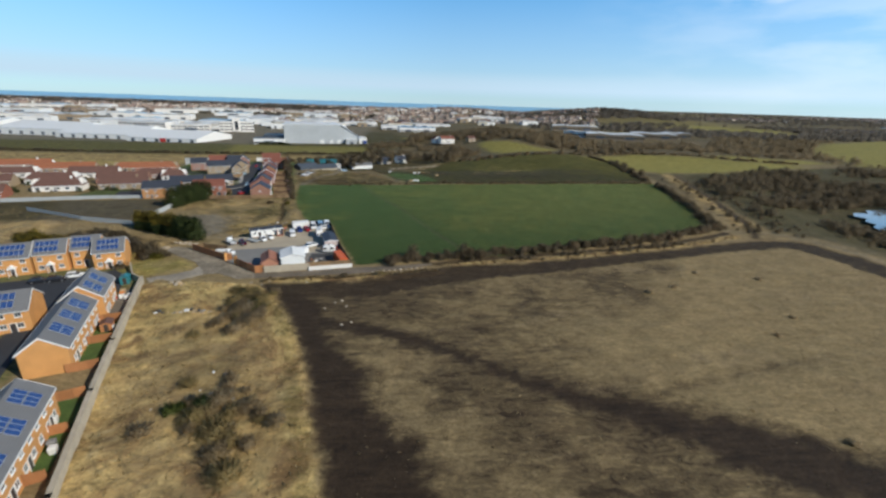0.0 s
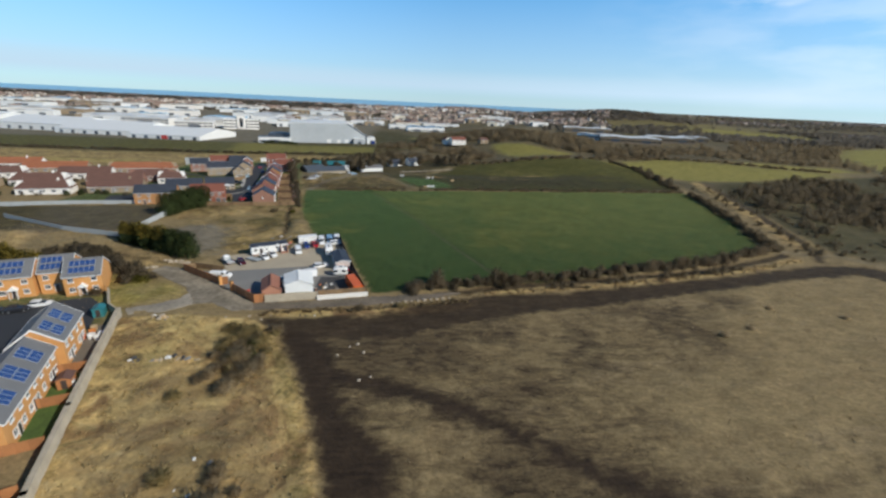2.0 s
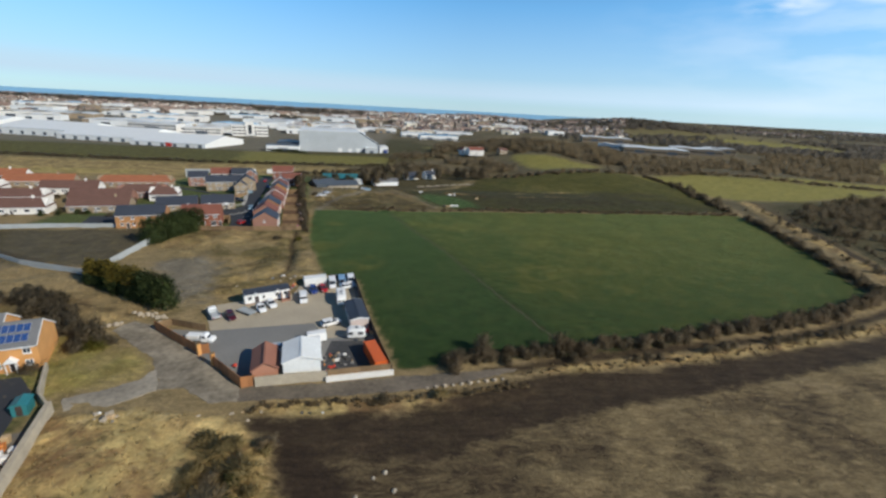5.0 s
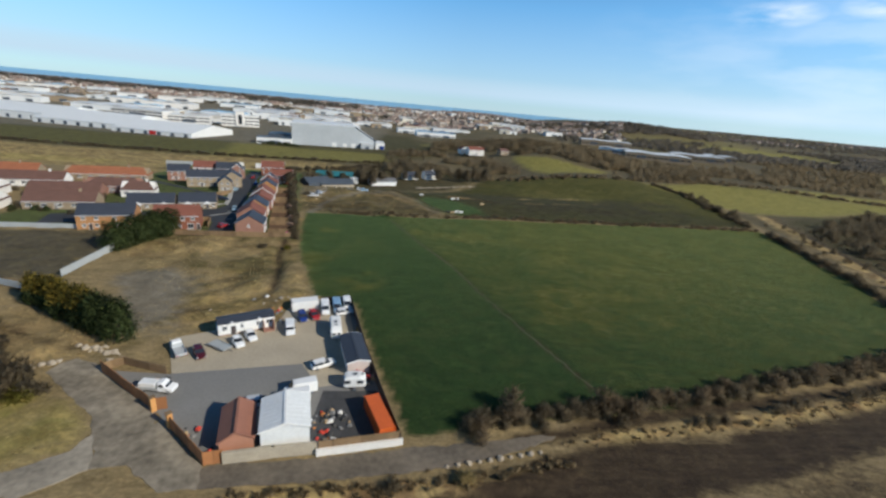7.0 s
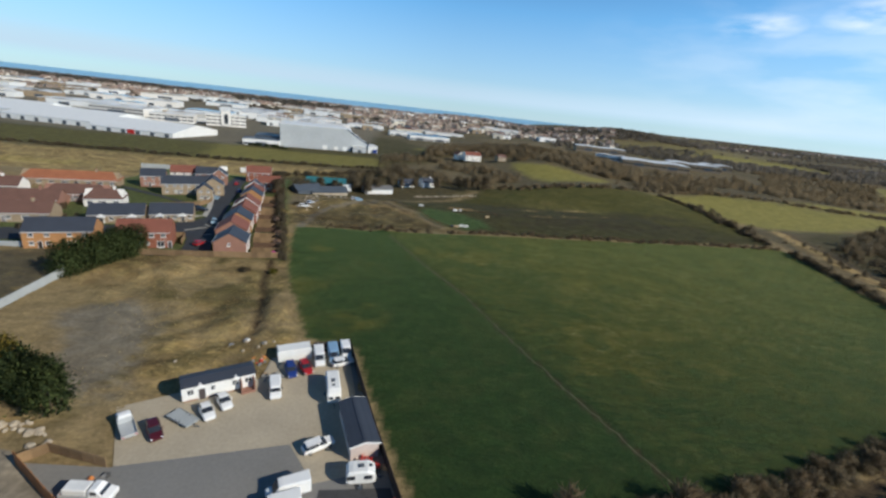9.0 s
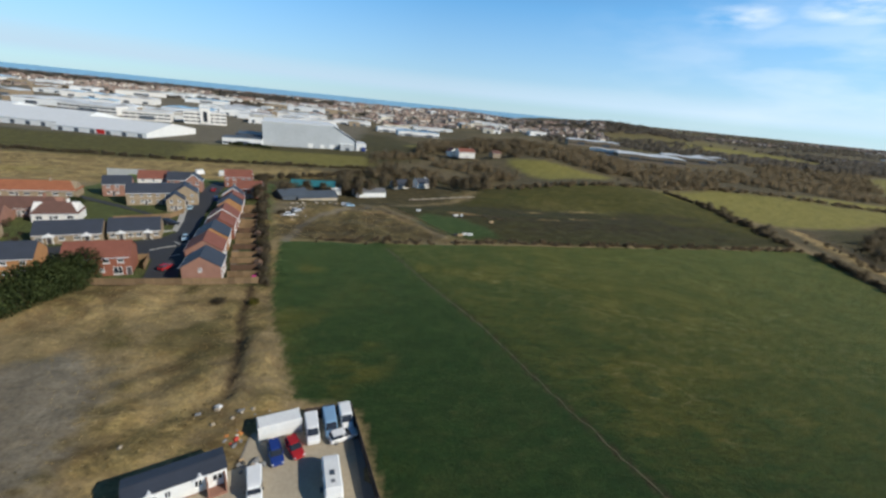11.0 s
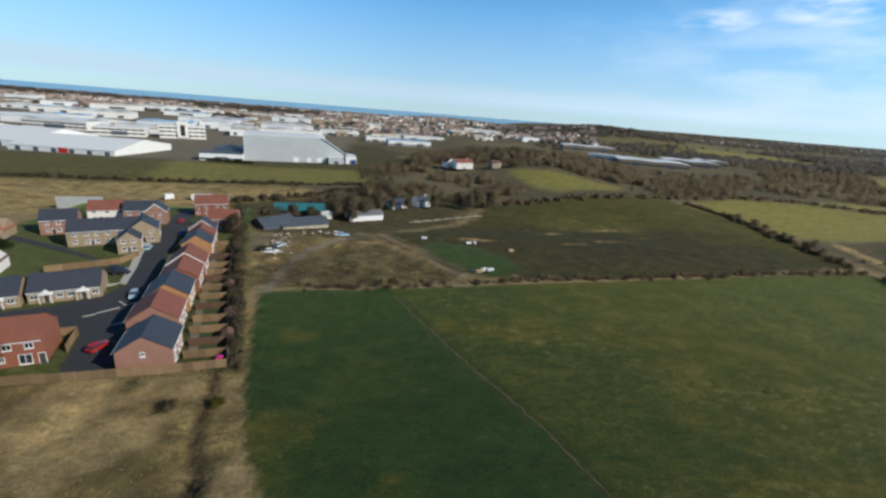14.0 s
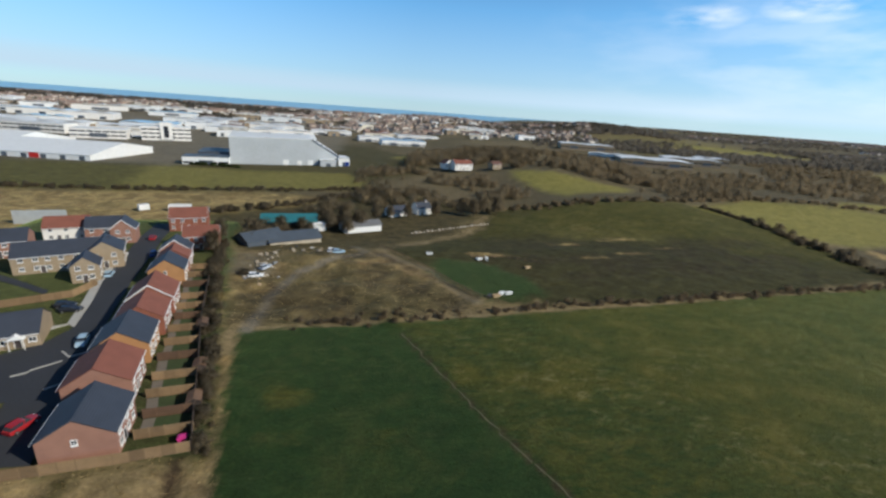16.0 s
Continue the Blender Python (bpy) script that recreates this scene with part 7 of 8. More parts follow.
def heap(x, y, n, r, seed, label):
    """Loose scrap in the yard, each piece a thing of its own."""
    g = np.random.default_rng(seed)
    for k in range(n):
        a, q = g.random() * 6.283, r * math.sqrt(g.random())
        s = 0.16 + 0.32 * g.random()
        bm = loft([[(-s, -s * 0.7, 0), (s, -s * 0.6, 0), (s * 0.9, s * 0.7, 0), (-s * 0.8, s * 0.6, 0)], [(-s * 0.9, -s * 0.6, s * 0.7), (s * 0.8, -s * 0.5, s * 0.8), (s * 0.9, s * 0.6, s), (-s * 0.7, s * 0.6, s * 0.9)], [(-s * 0.5, -s * 0.3, s), (s * 0.5, -s * 0.2, s * 1.1), (s * 0.5, s * 0.3, s * 1.2), (-s * 0.4, s * 0.3, s * 1.1)]])
        small("scrap_item", x + q * math.cos(a), y + q * math.sin(a), 0.0 if y < 140 else 0.035, g.random() * 360, bm, junk_mats[(5, 2, 5, 3, 2, 1, 5, 0, 4, 2)[int(g.integers(10))]], label, "scrap", "scrap in the yard")


heap(-21.4, 125.2, 26, 3.2, 3, "loose scrap lying on the dark yard")
heap(-22.0, 121.6, 12, 1.6, 4, "loose scrap lying on the dark yard")
heap(-42.0, 122.6, 9, 1.5, 5, "clutter behind the yard fence")
heap(-37.0, 156.6, 14, 1.8, 6, "scrap heaped beside the container")
heap(-16.5, 136.8, 8, 1.0, 7, "red gas bottles and scrap by the fence")
heap(-37.0, 118.6, 6, 1.0, 8, "clutter by the brick shed")
heap(-23.4, 126.2, 16, 1.7, 9, "bright scrap and bags lying on the dark yard")
heap(-41.0, 161.4, 16, 1.6, 10, "tipped rubbish beside the container")
heap(-52.0, 134.2, 8, 1.2, 11, "clutter along the timber fence")


def rubble(x, y, n, rx, ry, seed, label, big=0.5):
    g = np.random.default_rng(seed)
    for k in range(n):
        px, py, s = x + rx * g.normal(), y + ry * g.normal(), 0.15 + big * g.random()
        bm = loft([[(-s, -s * 0.7, -0.1), (s, -s * 0.6, -0.1), (s * 0.9, s * 0.7, -0.1), (-s * 0.8, s * 0.6, -0.1)], [(-s * 0.9, -s * 0.6, s * 0.3), (s * 0.8, -s * 0.5, s * 0.4), (s * 0.9, s * 0.6, s * 0.5), (-s * 0.7, s * 0.6, s * 0.4)], [(-s * 0.5, -s * 0.3, s * 0.5), (s * 0.5, -s * 0.2, s * 0.6), (s * 0.5, s * 0.3, s * 0.6), (-s * 0.4, s * 0.3, s * 0.5)]])
        small("rubble_piece", px, py, ground_z(px, py), g.random() * 360, bm, (junk_mats[2], rock, junk_mats[5], rock, junk_mats[0], junk_mats[3])[int(g.integers(6))], label, "rubble", "rubble on the rough strip")


rubble(-54.9, 108.1, 9, 1.1, 0.6, 21, "grey broken sheet and rubble in dry grass", 0.7)
rubble(-47.0, 92.2, 14, 2.6, 0.5, 22, "line of grey rubble across the rough strip")
rubble(-41.0, 92.0, 8, 2.0, 0.4, 23, "line of grey rubble across the rough strip", 0.35)
rubble(-30.5, 110.0, 7, 5.0, 0.7, 24, "broken pale stone along the lane verge", 0.22)
rubble(-30.0, 62.0, 9, 3.5, 5.0, 25, "rubbish scattered in dry grass", 0.3)
rubble(-47.0, 310.0, 16, 5.0, 3.0, 26, "rubble heap on the waste ground", 0.8)
rubble(-58.0, 287.0, 18, 4.0, 4.0, 27, "rubble tipped on the waste ground", 0.7)
rubble(-44.0, 166.5, 7, 3.0, 1.2, 28, "pale rubble behind the cabin", 0.4)


def gas_bottle(x, y):
    bm = loft([[(q * math.cos(a), q * math.sin(a), z) for a in (k * math.pi / 4 for k in range(8))] for q, z in ((0.15, 0), (0.17, 0.06), (0.17, 0.9), (0.12, 1.06), (0.05, 1.12), (0.05, 1.22))])
    small("gas_bottle", x, y, 0.035, 0, bm, metal_red, "red gas bottle standing beside the caravan", "gas bottle", "gas bottles")


for k in range(11):
    gas_bottle(-19.6 + 0.42 * (k % 7) + 0.1 * (k // 7), 137.3 - 0.16 * (k % 7) + 0.6 * (k // 7))


def boulder(x, y, s, seed, label, group):
    g = np.random.default_rng(seed)
    bm = bmesh.new()
    bmesh.ops.create_icosphere(bm, subdivisions=2, radius=s)
    for v in bm.verts:
        v.co *= 0.8 + 0.4 * noise.noise(v.co * (1.2 / s) + Vector((seed, 0, 0)))
        v.co.z *= 0.65
    small("boulder", x, y, ground_z(x, y) + s * 0.25, g.random() * 360, bm, rock, label, "boulder", group)


for k, (x, y, s) in enumerate([(-70, 143.2, 0.9), (-68.6, 143.6, 0.7), (-65.4, 141.8, 0.8), (-64.6, 142.6, 0.7), (-72.2, 138.2, 0.8), (-73.4, 137.6, 0.7), (-74.8, 136.8, 0.6), (-76.3, 136.2, 0.6), (-63.4, 139.4, 0.7), (-61.8, 140.2, 0.6), (-67, 144, 0.6)]):
    boulder(x, y, s, 50 + k, "rough pale boulder blocking the lane", "boulders by the lane")
g = np.random.default_rng(71)
for k in range(34):
    f = g.random()
    x, y = ((-80 + 9 * f, 134.4 + 4.0 * f), (-71.5 + 8 * f, 143.6 - 1.4 * f))[k % 2]
    boulder(x + 0.7 * g.normal(), y + 0.45 * g.normal(), 0.25 + 0.4 * g.random(), 160 + k, "pale broken stone on the bank by the lane", "boulders by the lane")
for k in range(10):
    boulder(-4.2 + 1.62 * k, 117.0 + 0.33 * k, 0.42 + 0.1 * ((k * 7) % 3), 80 + k, "pale stone block in a row on the bank", "stone blocks on the bank")
for k, (x, y) in enumerate([(-12, 97), (-9, 95), (-14, 94), (-10.5, 98), (-7, 87), (-9, 86), (-33, 108.2)]):
    boulder(x, y, 0.35 + 0.1 * (k % 2), 120 + k, "small stone lying in the mud", "stones in the mud")
for k, (x, y) in enumerate([(-42, 165), (-41, 166), (-39.5, 166.6), (-55, 160), (-44.5, 164)]):
    boulder(x, y, 0.4, 140 + k, "pale rubble on the waste ground", "rubble")
wall_run("wall_grey_sheet", [(-96.5, 174), (-97.2, 195)], 1.9, 0.15, fence_grey, "grey sheet fence round waste ground")
wall_run("wall_grey_west", [(-96, 165.5), (-120, 172), (-150, 186)], 1.5, 0.15, fence_grey, "long grey sheet fence", z=-1)
wall_run("wall_grey_north", [(-112, 212.4), (-140, 208.6), (-175, 200)], 1.6, 0.2, fence_grey, "pale grey boundary wall", z=-1)


# odds and ends in the gardens behind the terrace
def garden_box(x, y, rz, w, l, h, mat, label):
    small("garden_box", x, y, 0.05, rz, boxes((-w / 2, w / 2, -l / 2, l / 2, 0, h), (-w / 2 - 0.05, w / 2 + 0.05, -l / 2 - 0.05, l / 2 + 0.05, h + 0.002, h + 0.08), bevel=0.03), mat, label, "storage box", "garden boxes")


for x, y, rz, w, l, h, mat, label in ((-65.0, 99.8, 20, 1.2, 0.9, 0.9, metal_orange, "orange plastic garden chest on paving"), (-63.2, 100.2, 35, 1.0, 0.8, 1.0, metal_white, "white garden storage box on paving"),
                                      (-62.2, 101.4, 10, 0.9, 0.9, 0.8, metal_white, "white garden storage box on paving"), (-64.4, 97.4, 15, 0.8, 1.4, 0.6, junk_mats[2], "grey garden bench box on paving")):
    garden_box(x, y, rz, w, l, h, mat, label)

# ---- parked cars on the estates ----
for x, y, rz, c, l in [(-77.6, 223.2, 70, "red", "red hatchback on the estate street"), (-83.0, 247.6, -75, "sky", "pale blue car standing on a driveway"), (-96.4, 284.2, 102, "sky", "pale blue car beside the kerb"), (-101.8, 300.5, 10, "white", "white car parked by the terrace"),
                       (-103.5, 302.6, 10, "silver", "silver car parked by the terrace"), (-92.4, 300.6, -78, "blue", "dark blue car beside the kerb"), (-99.8, 318, 100, "red", "red car beside the far kerb"), (-93.2, 262.2, 10, "black", "black car on a shared drive"), (-95.6, 264.6, 10, "black", "black car on a shared drive"),
                       (-67.4, 66.8, 65, "sky", "pale blue car on the estate street"), (-86.0, 111.5, 20, "black", "black car outside the terrace"), (-89.5, 110.6, 20, "black", "dark car outside the terrace"), (-83.2, 114.2, 20, "white", "white car outside the terrace")]:
    car(x, y, rz, c, l, group="cars on the estate")

# ---- the farm ----
def barn(x, y, rz, w, l, eaves, ridge, wall, roof, label, z=-4.5, category="barn", group="farm buildings", name="barn"):
    b = empty(name, pose(x, y, z, 0, 0, rz), label, category, group)
    a, c = w / 2, l / 2
    part("wall", prism([(-a, -1), (a, -1), (a, eaves), (0, ridge), (-a, eaves)], -c, c), wall, b)
    k = (ridge - eaves) / a
    part("roof", prism([(-a - 0.4, eaves - 0.4 * k), (0, ridge), (a + 0.4, eaves - 0.4 * k), (a + 0.4, eaves - 0.4 * k + 0.25), (0, ridge + 0.28), (-a - 0.4, eaves - 0.4 * k + 0.25)], -c - 0.4, c + 0.4), roof, b)
    part("barn_door", boxes((-1.6, 1.6, -c - 0.06, -c + 0.02, 0, min(3.4, eaves))), metal_dark, b)
    return b


barn(-60.5, 355, -84, 14, 23, 3.6, 5.6, metal_teal, metal_teal, "low teal metal barn", -4.5)
barn(-66, 323, -50, 10, 14, 2.4, 4.6, metal_dark, metal_dark, "old barn with a dark roof", -2.2)
barn(-55, 327, -66, 10, 19, 2.0, 4.2, wall_stone, metal_dark, "long low barn with a dark roof", -2.8)
barn(-29.5, 352, -68, 8, 17, 2.6, 4.0, metal_white, tile_grey, "white walled stable with a grey roof", -4.4)
barn(-47.5, 350, -76, 3.5, 5, 3, 3.4, metal_white, metal_white, "small white farm store", -4.4)
house(-11.5, 381, -62, 6.6, 10, 2.6, 5.0, render_white, tile_slate, "white farm cottage with a slate roof", "farm buildings", [("R", u, 1, 1.2, 1.2) for u in (-3.6, -1.6, 1.6, 3.6)], [("R", 0)], "FB", z=-4.5, name="farm_cottage")
house(2.5, 387, -64, 6.6, 9, 3.4, 6.0, render_white, tile_slate, "white farmhouse with a slate roof", "farm buildings", [("R", u, 1, 1.2, 1.2) for u in (-3, 0, 3)], [("R", 1.5)], "FB", chimney=2.5, z=-4.5, name="farm_cottage")
for x, y, rz, k in ((12.6, 300.2, 20, 0), (15.4, 300.6, 80, 0), (27.5, 291.6, 30, 3), (9.5, 268.6, 15, 3), (7.4, 268.2, 60, 5), (13.8, 270.4, 15, 0), (11.6, 270.2, 40, 0), (-4.5, 306, 0, 0)):
    small("feed_trough", x, y, ground_z(x, y), rz, loft([[(-1.0, -0.4, 0), (1.0, -0.4, 0), (1.0, 0.4, 0), (-1.0, 0.4, 0)], [(-1.15, -0.5, 0.75), (1.15, -0.5, 0.75), (1.15, 0.5, 0.75), (-1.15, 0.5, 0.75)], [(-0.95, -0.3, 0.7), (0.95, -0.3, 0.7), (0.95, 0.3, 0.7), (-0.95, 0.3, 0.7)]]), junk_mats[k], "small trough standing in the paddock", "trough", "paddock troughs")
for x, y, rz, c, l in ((-58.5, 283.5, 10, "white", "white car standing on rough ground"), (-57, 289.5, 60, "silver", "grey car standing among rubble"), (-36.5, 306.5, 15, "sky", "pale car by the rubble heap"), (-39, 307.5, 70, "white", "white car by the rubble heap")):
    car(x, y, rz, c, l, z=ground_z(x, y) + 0.02, group="cars on waste ground")
for k in range(26):
    g = np.random.default_rng(400 + k)
    boulder(-62 + 7 * g.random(), 281 + 22 * g.random(), 0.3 + 0.5 * g.random(), 200 + k, "rubble on waste ground", "rubble")


def rail_fence(line, label):
    f = empty("rail_fence", pose(line[0][0], line[0][1], ground_z(*line[0])), label, "fence", "paddock fences")
    ox, oy, oz = f.matrix_world.translation
    for (ax, ay), (bx, by) in zip(line, line[1:]):
        d = math.hypot(bx - ax, by - ay)
        n = max(1, round(d / 3))
        for i in range(n):
            q = (i / n, (i + 1) / n)
            p = [Vector((ax + (bx - ax) * s, ay + (by - ay) * s, ground_z(ax + (bx - ax) * s, ay + (by - ay) * s))) - Vector((ox, oy, oz)) for s in q]
            part("post", boxes((p[0].x - 0.07, p[0].x + 0.07, p[0].y - 0.07, p[0].y + 0.07, p[0].z - 0.2, p[0].z + 1.25)), fence_tan, f)
            v = p[1] - p[0]
            m = Matrix.Translation(p[0]) @ v.to_track_quat("X", "Z").to_matrix().to_4x4()
            for z in (0.6, 1.1):
                bm = boxes((0, v.length, -0.03, 0.03, z - 0.07, z + 0.07))
                bm.transform(m)
                part("rail", bm, fence_tan, f)


rail_fence([(-22, 316), (-10, 294), (4, 268), (9, 264)], "wooden rail fence along the paddock track")
for k in range(22):
    f = k / 21
    boulder(-6.5 + 40.5 * f, 346.6 + 18.4 * f, 0.75 + 0.2 * ((k * 5) % 3), 260 + k, "pale stone block in a line beside the paddock", "stone line by the paddock")
rail_fence([(10, 302), (22, 303), (34, 296)], "wooden rail fence across the paddock")

container(-113.7, 377.9, 8, 9.0, 2.6, 2.9, metal_white, "white lorry trailer standing behind the estate", -4.3)
container(-128.5, 375.9, 40, 4.0, 2.4, 2.6, metal_white, "small white trailer behind the estate", -4.0)
wall_run("wall_white_board", [(-162.6, 349), (-146, 352.5)], 1.0, 0.15, fence_grey, "pale grey board fence at the field edge", z=-5)

# ---- the factories ----
def factory(x, y, rz, w, l, h, wall, roof, label, z=-6.0, rise=1.5, bays=1, bands=0, name="warehouse"):
    """A large shed of several shallow pitched bays, with doors and strips of windows."""
    f = empty(name, pose(x, y, z, 0, 0, rz), label, "warehouse", "factories and warehouses")
    part("wall", boxes((-w / 2, w / 2, -l / 2, l / 2, -3, h)), wall, f)
    s = w / bays
    for i in range(bays):
        a = -w / 2 + i * s
        part("roof_bay", prism([(a - 0.2 * (i == 0), h), (a + s / 2, h + rise), (a + s + 0.2 * (i == bays - 1), h), (a + s, h + 0.35), (a + s / 2, h + rise + 0.35), (a, h + 0.35)], -l / 2 - 0.3, l / 2 + 0.3), roof, f)
        part("loading_door", boxes((a + s * 0.35, a + s * 0.65, -l / 2 - 0.1, -l / 2 + 0.02, 0, min(4.5, h * 0.6))), metal_dark, f)
    for b in range(bands):
        zz = 1.2 + b * (h - 0.5) / bands
        for i in range(max(3, int(w / 7))):
            ww = w / max(3, int(w / 7))
            u = -w / 2 + i * ww
            part("window", boxes((u + 0.4, u + ww - 0.4, -l / 2 - 0.08, -l / 2 + 0.02, zz, zz + 1.7)), glass_dark, f)
    return f


RZ = 12


def wide_shed(x, y, rz, depth, wide, eaves, ridge, label, z=-5.0):
    """A very wide low factory under one long shallow roof that slopes to the front."""
    b = barn(x, y, rz - 90, depth, wide, eaves, ridge, metal_white, metal_pale, label, z, "warehouse", "factories and warehouses", "warehouse")
    for u in np.arange(-wide / 2 + 6, wide / 2 - 4, 14):
        part("loading_door", boxes((depth / 2 - 0.05, depth / 2 + 0.08, u, u + 4, 0, 3.6)), metal_dark, b)
    return b


front_shed = wide_shed(-271, 578, -7, 80, 84, 4.5, 11.0, "very wide pale factory with a long shallow roof", -6.5)
wide_shed(-362, 612, -7, 90, 96, 5, 13, "very wide white factory with a long shallow roof", -6.5)
wide_shed(-455, 640, -7, 84, 100, 7, 14, "very wide white factory with a long shallow roof", -6.5)
wide_shed(-590, 660, -7, 90, 140, 8, 16, "very wide white factory with a long shallow roof", -6.5)


def stepped_warehouse(x, y, rz, w, l, label, z):
    """A tall windowless warehouse whose end drops down in a long lean-to slope."""
    f = empty("high_warehouse", pose(x, y, z, 0, 0, rz), label, "warehouse", "factories and warehouses")
    a, c = w / 2, l / 2
    part("wall", prism([(-a, -3), (a, -3), (a, 8), (a - 24, 23), (-a, 23)], -c, c), metal_grey, f)
    part("roof", boxes((-a - 0.3, a - 24, -c - 0.3, c + 0.3, 23.004, 23.6)), metal_pale, f, "flat pale sheet roof")
    part("lean_to_roof", prism([(a - 24, 23.004), (a + 0.5, 7.7), (a + 0.5, 8.3), (a - 24, 23.6)], -c - 0.3, c + 0.3), metal_pale, f, "long sloping sheet roof")
    part("gutter", prism([(a - 24.6, 23.0), (a + 0.4, 7.4), (a + 0.4, 8.4), (a - 24.6, 24.0)], -c - 0.6, -c - 0.302), metal_dark, f, "dark edge trim")
    for u in np.arange(-a + 7, a - 24, 7.0):
        part("wall_seam", boxes((u - 0.12, u + 0.12, -c - 0.06, -c + 0.01, 0, 22.8)), metal_grey, f)
    for u, ww, h in ((-4, 5, 5), (8, 4, 4.5), (17, 5, 5), (26, 4, 5)):
        part("loading_door", boxes((u, u + ww, -c - 0.12, -c + 0.01, 0, h)), (metal_white, metal_pale, metal_dark, paint["pale_blue"])[int(u) % 4], f)
    return f


stepped_warehouse(-102, 595, 12, 92, 60, "tall grey windowless warehouse with a sloping end", -7)
factory(-62, 572, 12, 14, 14, 6, metal_grey, metal_pale, "grey annexe of the tall warehouse", -7, 0.6, 1, name="annexe")
part("blue_door", boxes((0.5, 4.5, -10.2, -9.98, 0, 5)), paint["blue"], factory(-49, 580, 12, 10, 20, 8, metal_white, metal_pale, "small white unit with a blue door", -7, 0.5, 1, name="annexe"))
factory(-157, 550, 10, 34, 16, 6.5, metal_white, metal_dark, "low white office annexe", -6.5, 0.6, 1, 1, name="annexe")
factory(-150, 578, 10, 40, 30, 9, metal_dark, metal_dark, "dark blue unit behind the office annexe", -7, 0.6, 2, name="annexe")
of = factory(-263, 742, 20, 50, 20, 14, render_white, metal_pale, "white four storey office block with window bands", -6, 0.4, 1, 3, name="office_block")
part("stair_tower", boxes((-6, 6, -11.5, 2, 0, 19)), render_white, of)
part("stair_window", boxes((-2.5, 2.5, -11.58, -11.4, 2, 15)), glass_dark, of)
factory(-325, 726, 14, 52, 24, 9, render_white, metal_white, "white two storey office building", -6, 0.5, 1, 2, name="office_block")
factory(-412, 764, -4, 74, 24, 9, render_white, metal_white, "long white two storey office building", -6, 0.5, 1, 2, name="office_block")
part("sign_board", boxes((40.1, 40.3, -2, 5, 0.6, 4.6)), metal_red, front_shed, "plain red sign panel")
far_cream = material("cream_cladding", (0.66, 0.60, 0.48), 0.6, vary=0.12, grain=0.4, patch=0.05)
gg = np.random.default_rng(77)
for k in range(54):
    y = 760 + 620 * gg.random()
    x = -60 - y * (0.05 + 0.85 * gg.random())
    factory(x, y, RZ + gg.normal() * 4, 40 + 60 * gg.random(), 24 + 30 * gg.random(), 6 + 4 * gg.random(), [metal_white, metal_pale, render_white, brick_cream][k % 4], [metal_white, metal_pale, metal_white, far_cream, metal_white, metal_grey, paint["sky"]][(k // 2) % 7], "pale distant industrial shed", -7 + 24 * float(step(y, 1000, 1750)), 1.5, 1 + k % 3)
for k in range(46):
    y = 930 + 800 * gg.random()
    x = y * (-0.32 + 0.62 * gg.random())
    factory(x, y, 6 + gg.normal() * 8, 18 + 40 * gg.random() ** 2, 12 + 14 * gg.random(), 5 + 4 * gg.random(), [metal_white, far_cream, render_white, brick_cream][k % 4], [metal_white, metal_pale, far_cream, tile_red, metal_grey][k % 5], "small pale building in the distant town", float(height(x, y)), 1.2, 1)
for x, y, rz, w, l, h, a, b in [(30, 860, 8, 70, 26, 8, metal_white, paint["pale_blue"]), (-10, 905, 8, 60, 24, 8, metal_white, metal_white), (70, 1010, 6, 80, 26, 7, metal_white, metal_white), (330, 660, -20, 84, 46, 6, brick_cream, metal_pale), (355, 885, -16, 90, 44, 7, brick_cream, metal_pale),
                              (420, 705, -22, 70, 40, 6, brick_cream, metal_pale), (292, 700, -30, 50, 16, 6, metal_white, metal_white), (480, 735, -22, 44, 26, 6, brick_cream, metal_pale), (240, 1180, -6, 60, 26, 8, metal_white, metal_white), (-90, 1000, 8, 70, 28, 8, metal_white, metal_white)]:
    factory(x, y, rz, w, l, h, a, b, "distant pale industrial building", float(height(x, y)) + (3 if x > 200 else -0.5), 1.2, 2, 1)

# the white house on the wooded hill
wh = house(58, 545, -72, 10, 18, 5.5, 8.5, render_white, tile_red, "large white hillside house with a red roof", "hill houses", both("R", (-7, -4, -1.5, 1.5, 4, 7)), [("R", 0.2)], "FB", chimney=5, z=ground_z(58, 545) + 2)
house(46, 552, 15, 9, 10, 4.6, 8, render_white, tile_red, "white wing of the hillside house", "hill houses", both("F", (-2.5, 2.5)), [("F", 0)], "F", z=ground_z(46, 552) + 2)
house(88, 540, -70, 8, 10, 4.0, 6.5, brick_cream, tile_brown, "small house on the hill", "hill houses", both("R", (-3, 3)), [("R", 0)], "", z=ground_z(88, 540) + 1)


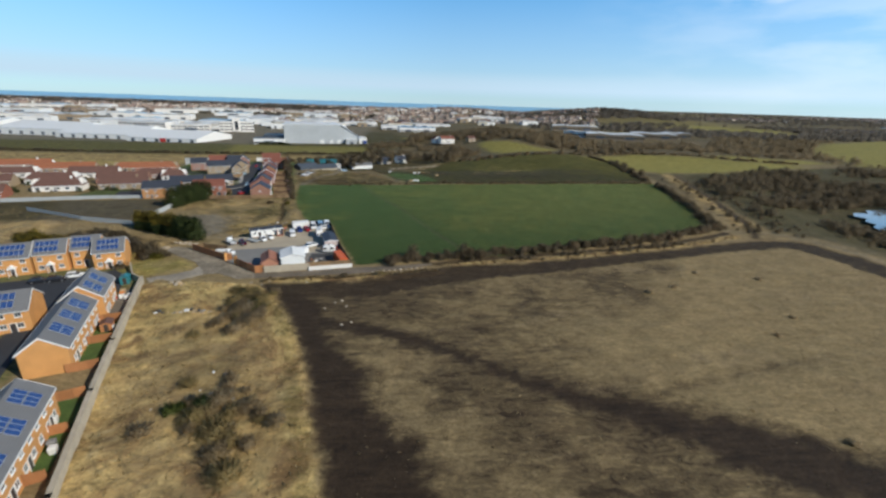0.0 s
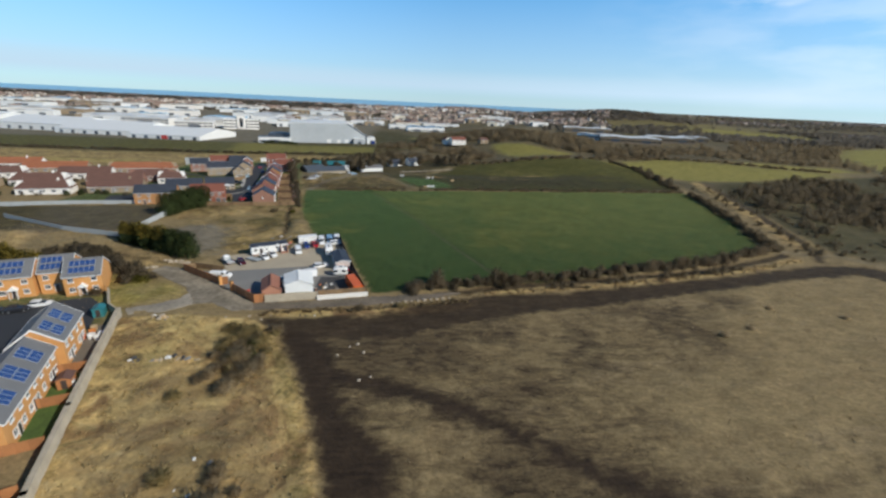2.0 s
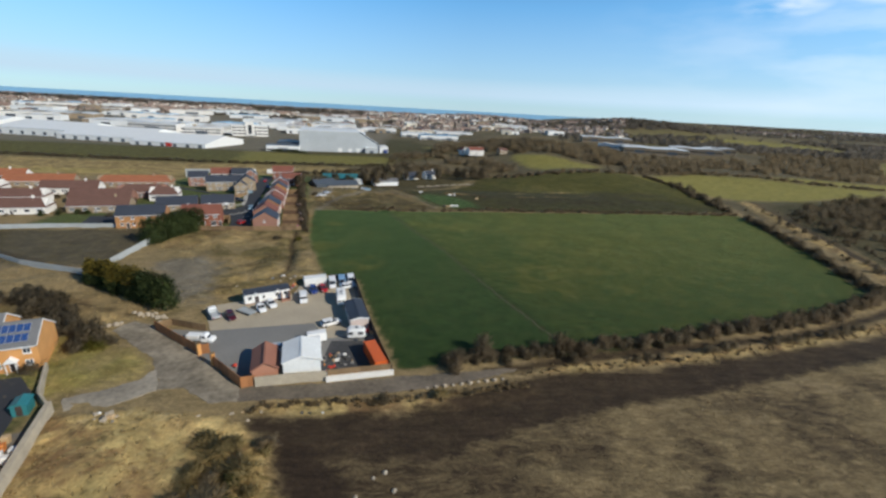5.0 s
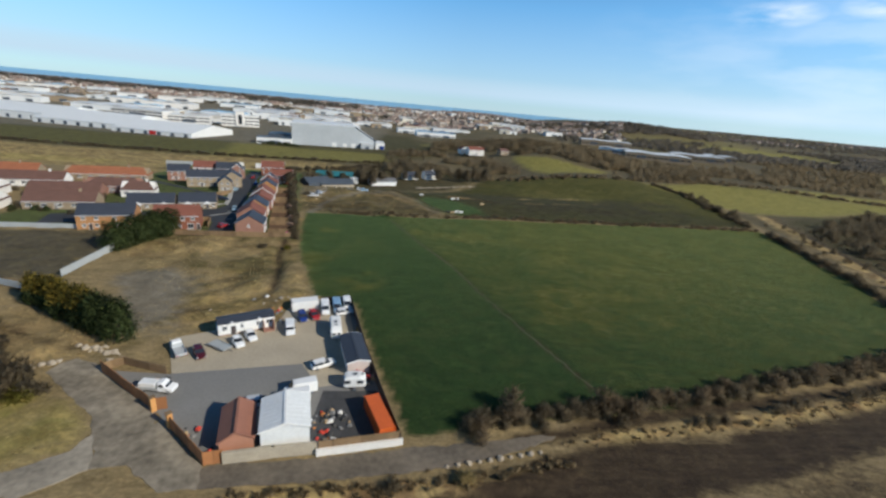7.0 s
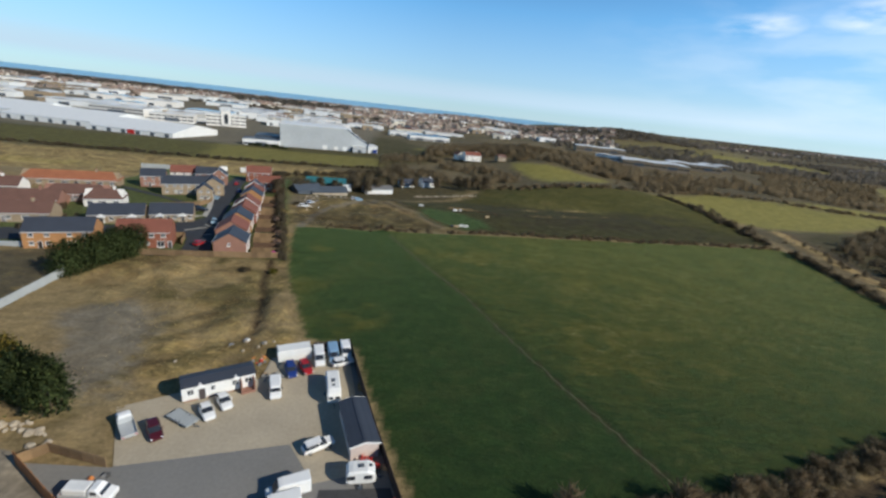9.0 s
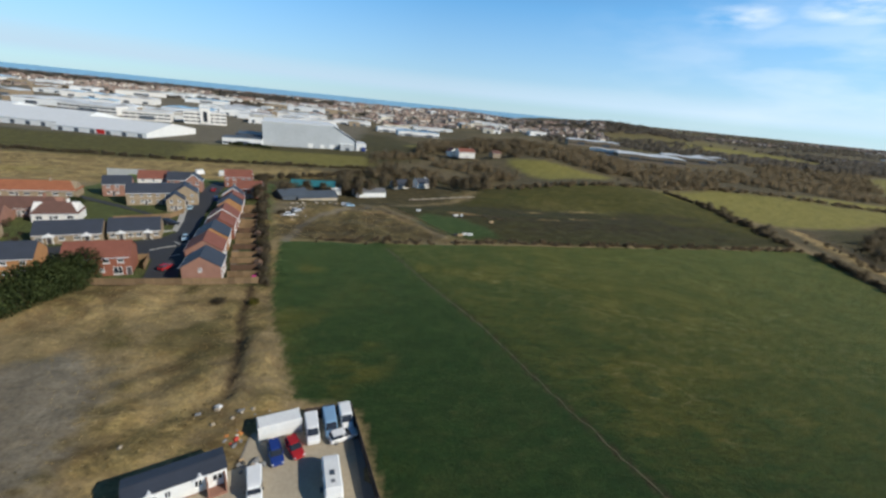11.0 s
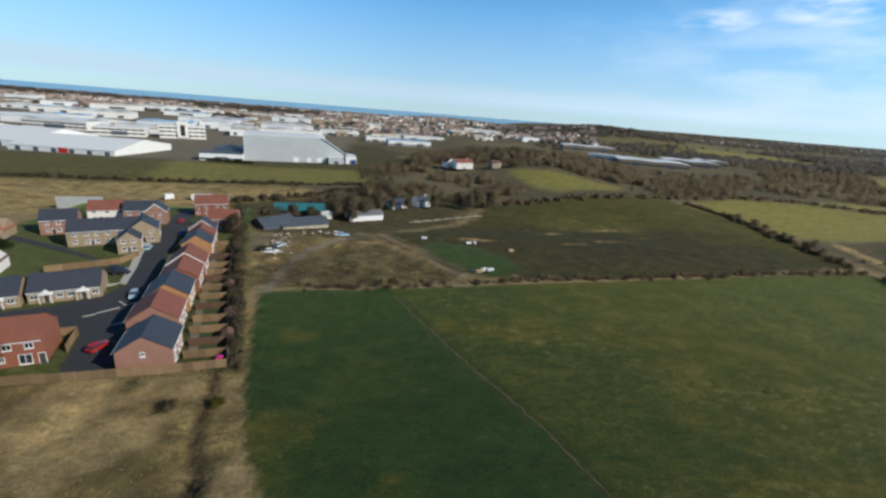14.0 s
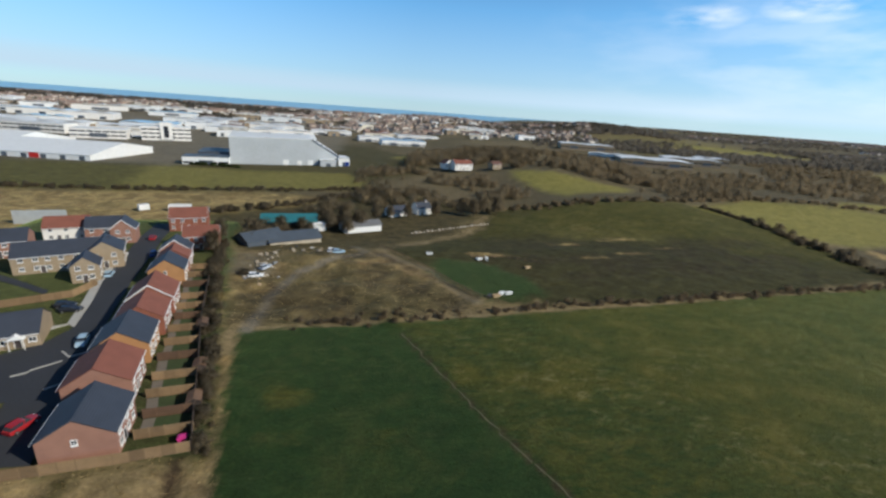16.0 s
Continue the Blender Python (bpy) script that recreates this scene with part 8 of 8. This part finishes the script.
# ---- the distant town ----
# far walls and roofs, save the white: muted, haze put into the colour
town_wall = material("haze_muted_rendered_wall", (0.42, 0.36, 0.30), 0.9, vary=0.4, grain=0.05, patch=0.01)
town_brick = material("haze_muted_brick_wall", (0.30, 0.235, 0.19), 0.9, vary=0.3, grain=0.05, patch=0.01)
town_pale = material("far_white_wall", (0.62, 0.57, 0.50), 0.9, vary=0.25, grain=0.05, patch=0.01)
town_red = material("haze_muted_red_roof", (0.24, 0.165, 0.13), 0.9, vary=0.3, grain=0.05, patch=0.01)
town_roof = material("haze_muted_tiled_roof", (0.17, 0.135, 0.115), 0.9, vary=0.3, grain=0.05, patch=0.01)

def town(label, places, wall, roof, seed):
    """Small far houses, joined: walls in one mesh and roofs in another under it."""
    g, wv, rv = np.random.default_rng(seed), [], []
    for x, y in places:
        b = g.random() * 3.14
        w, l, e = 3.4 + 1.6 * g.random(), 4 + 7 * g.random(), 3.6 + 1.6 * g.random()
        c, s, z = math.cos(b), math.sin(b), float(height(x, y)) - 1
        P = lambda u, v, t: (x + u * c - v * s, y + u * s + v * c, z + t)
        q = [P(-w, -l, 0), P(w, -l, 0), P(w, l, 0), P(-w, l, 0), P(-w, -l, e), P(w, -l, e), P(w, l, e), P(-w, l, e), P(0, -l, e + 3), P(0, l, e + 3)]
        for i in ((0, 1, 5), (0, 5, 4), (1, 2, 6), (1, 6, 5), (2, 3, 7), (2, 7, 6), (3, 0, 4), (3, 4, 7), (4, 5, 8), (6, 7, 9)):
            wv.append([q[k] for k in i])
        for i in ((5, 6, 9), (5, 9, 8), (7, 4, 8), (7, 8, 9)):
            rv.append([q[k] for k in i])
    ob = tagged(tri_mesh("distant_town", wv, wall), label, "town", "distant town", "stuff")
    tri_mesh("town_roofs", rv, roof, ob)


gg = np.random.default_rng(99)
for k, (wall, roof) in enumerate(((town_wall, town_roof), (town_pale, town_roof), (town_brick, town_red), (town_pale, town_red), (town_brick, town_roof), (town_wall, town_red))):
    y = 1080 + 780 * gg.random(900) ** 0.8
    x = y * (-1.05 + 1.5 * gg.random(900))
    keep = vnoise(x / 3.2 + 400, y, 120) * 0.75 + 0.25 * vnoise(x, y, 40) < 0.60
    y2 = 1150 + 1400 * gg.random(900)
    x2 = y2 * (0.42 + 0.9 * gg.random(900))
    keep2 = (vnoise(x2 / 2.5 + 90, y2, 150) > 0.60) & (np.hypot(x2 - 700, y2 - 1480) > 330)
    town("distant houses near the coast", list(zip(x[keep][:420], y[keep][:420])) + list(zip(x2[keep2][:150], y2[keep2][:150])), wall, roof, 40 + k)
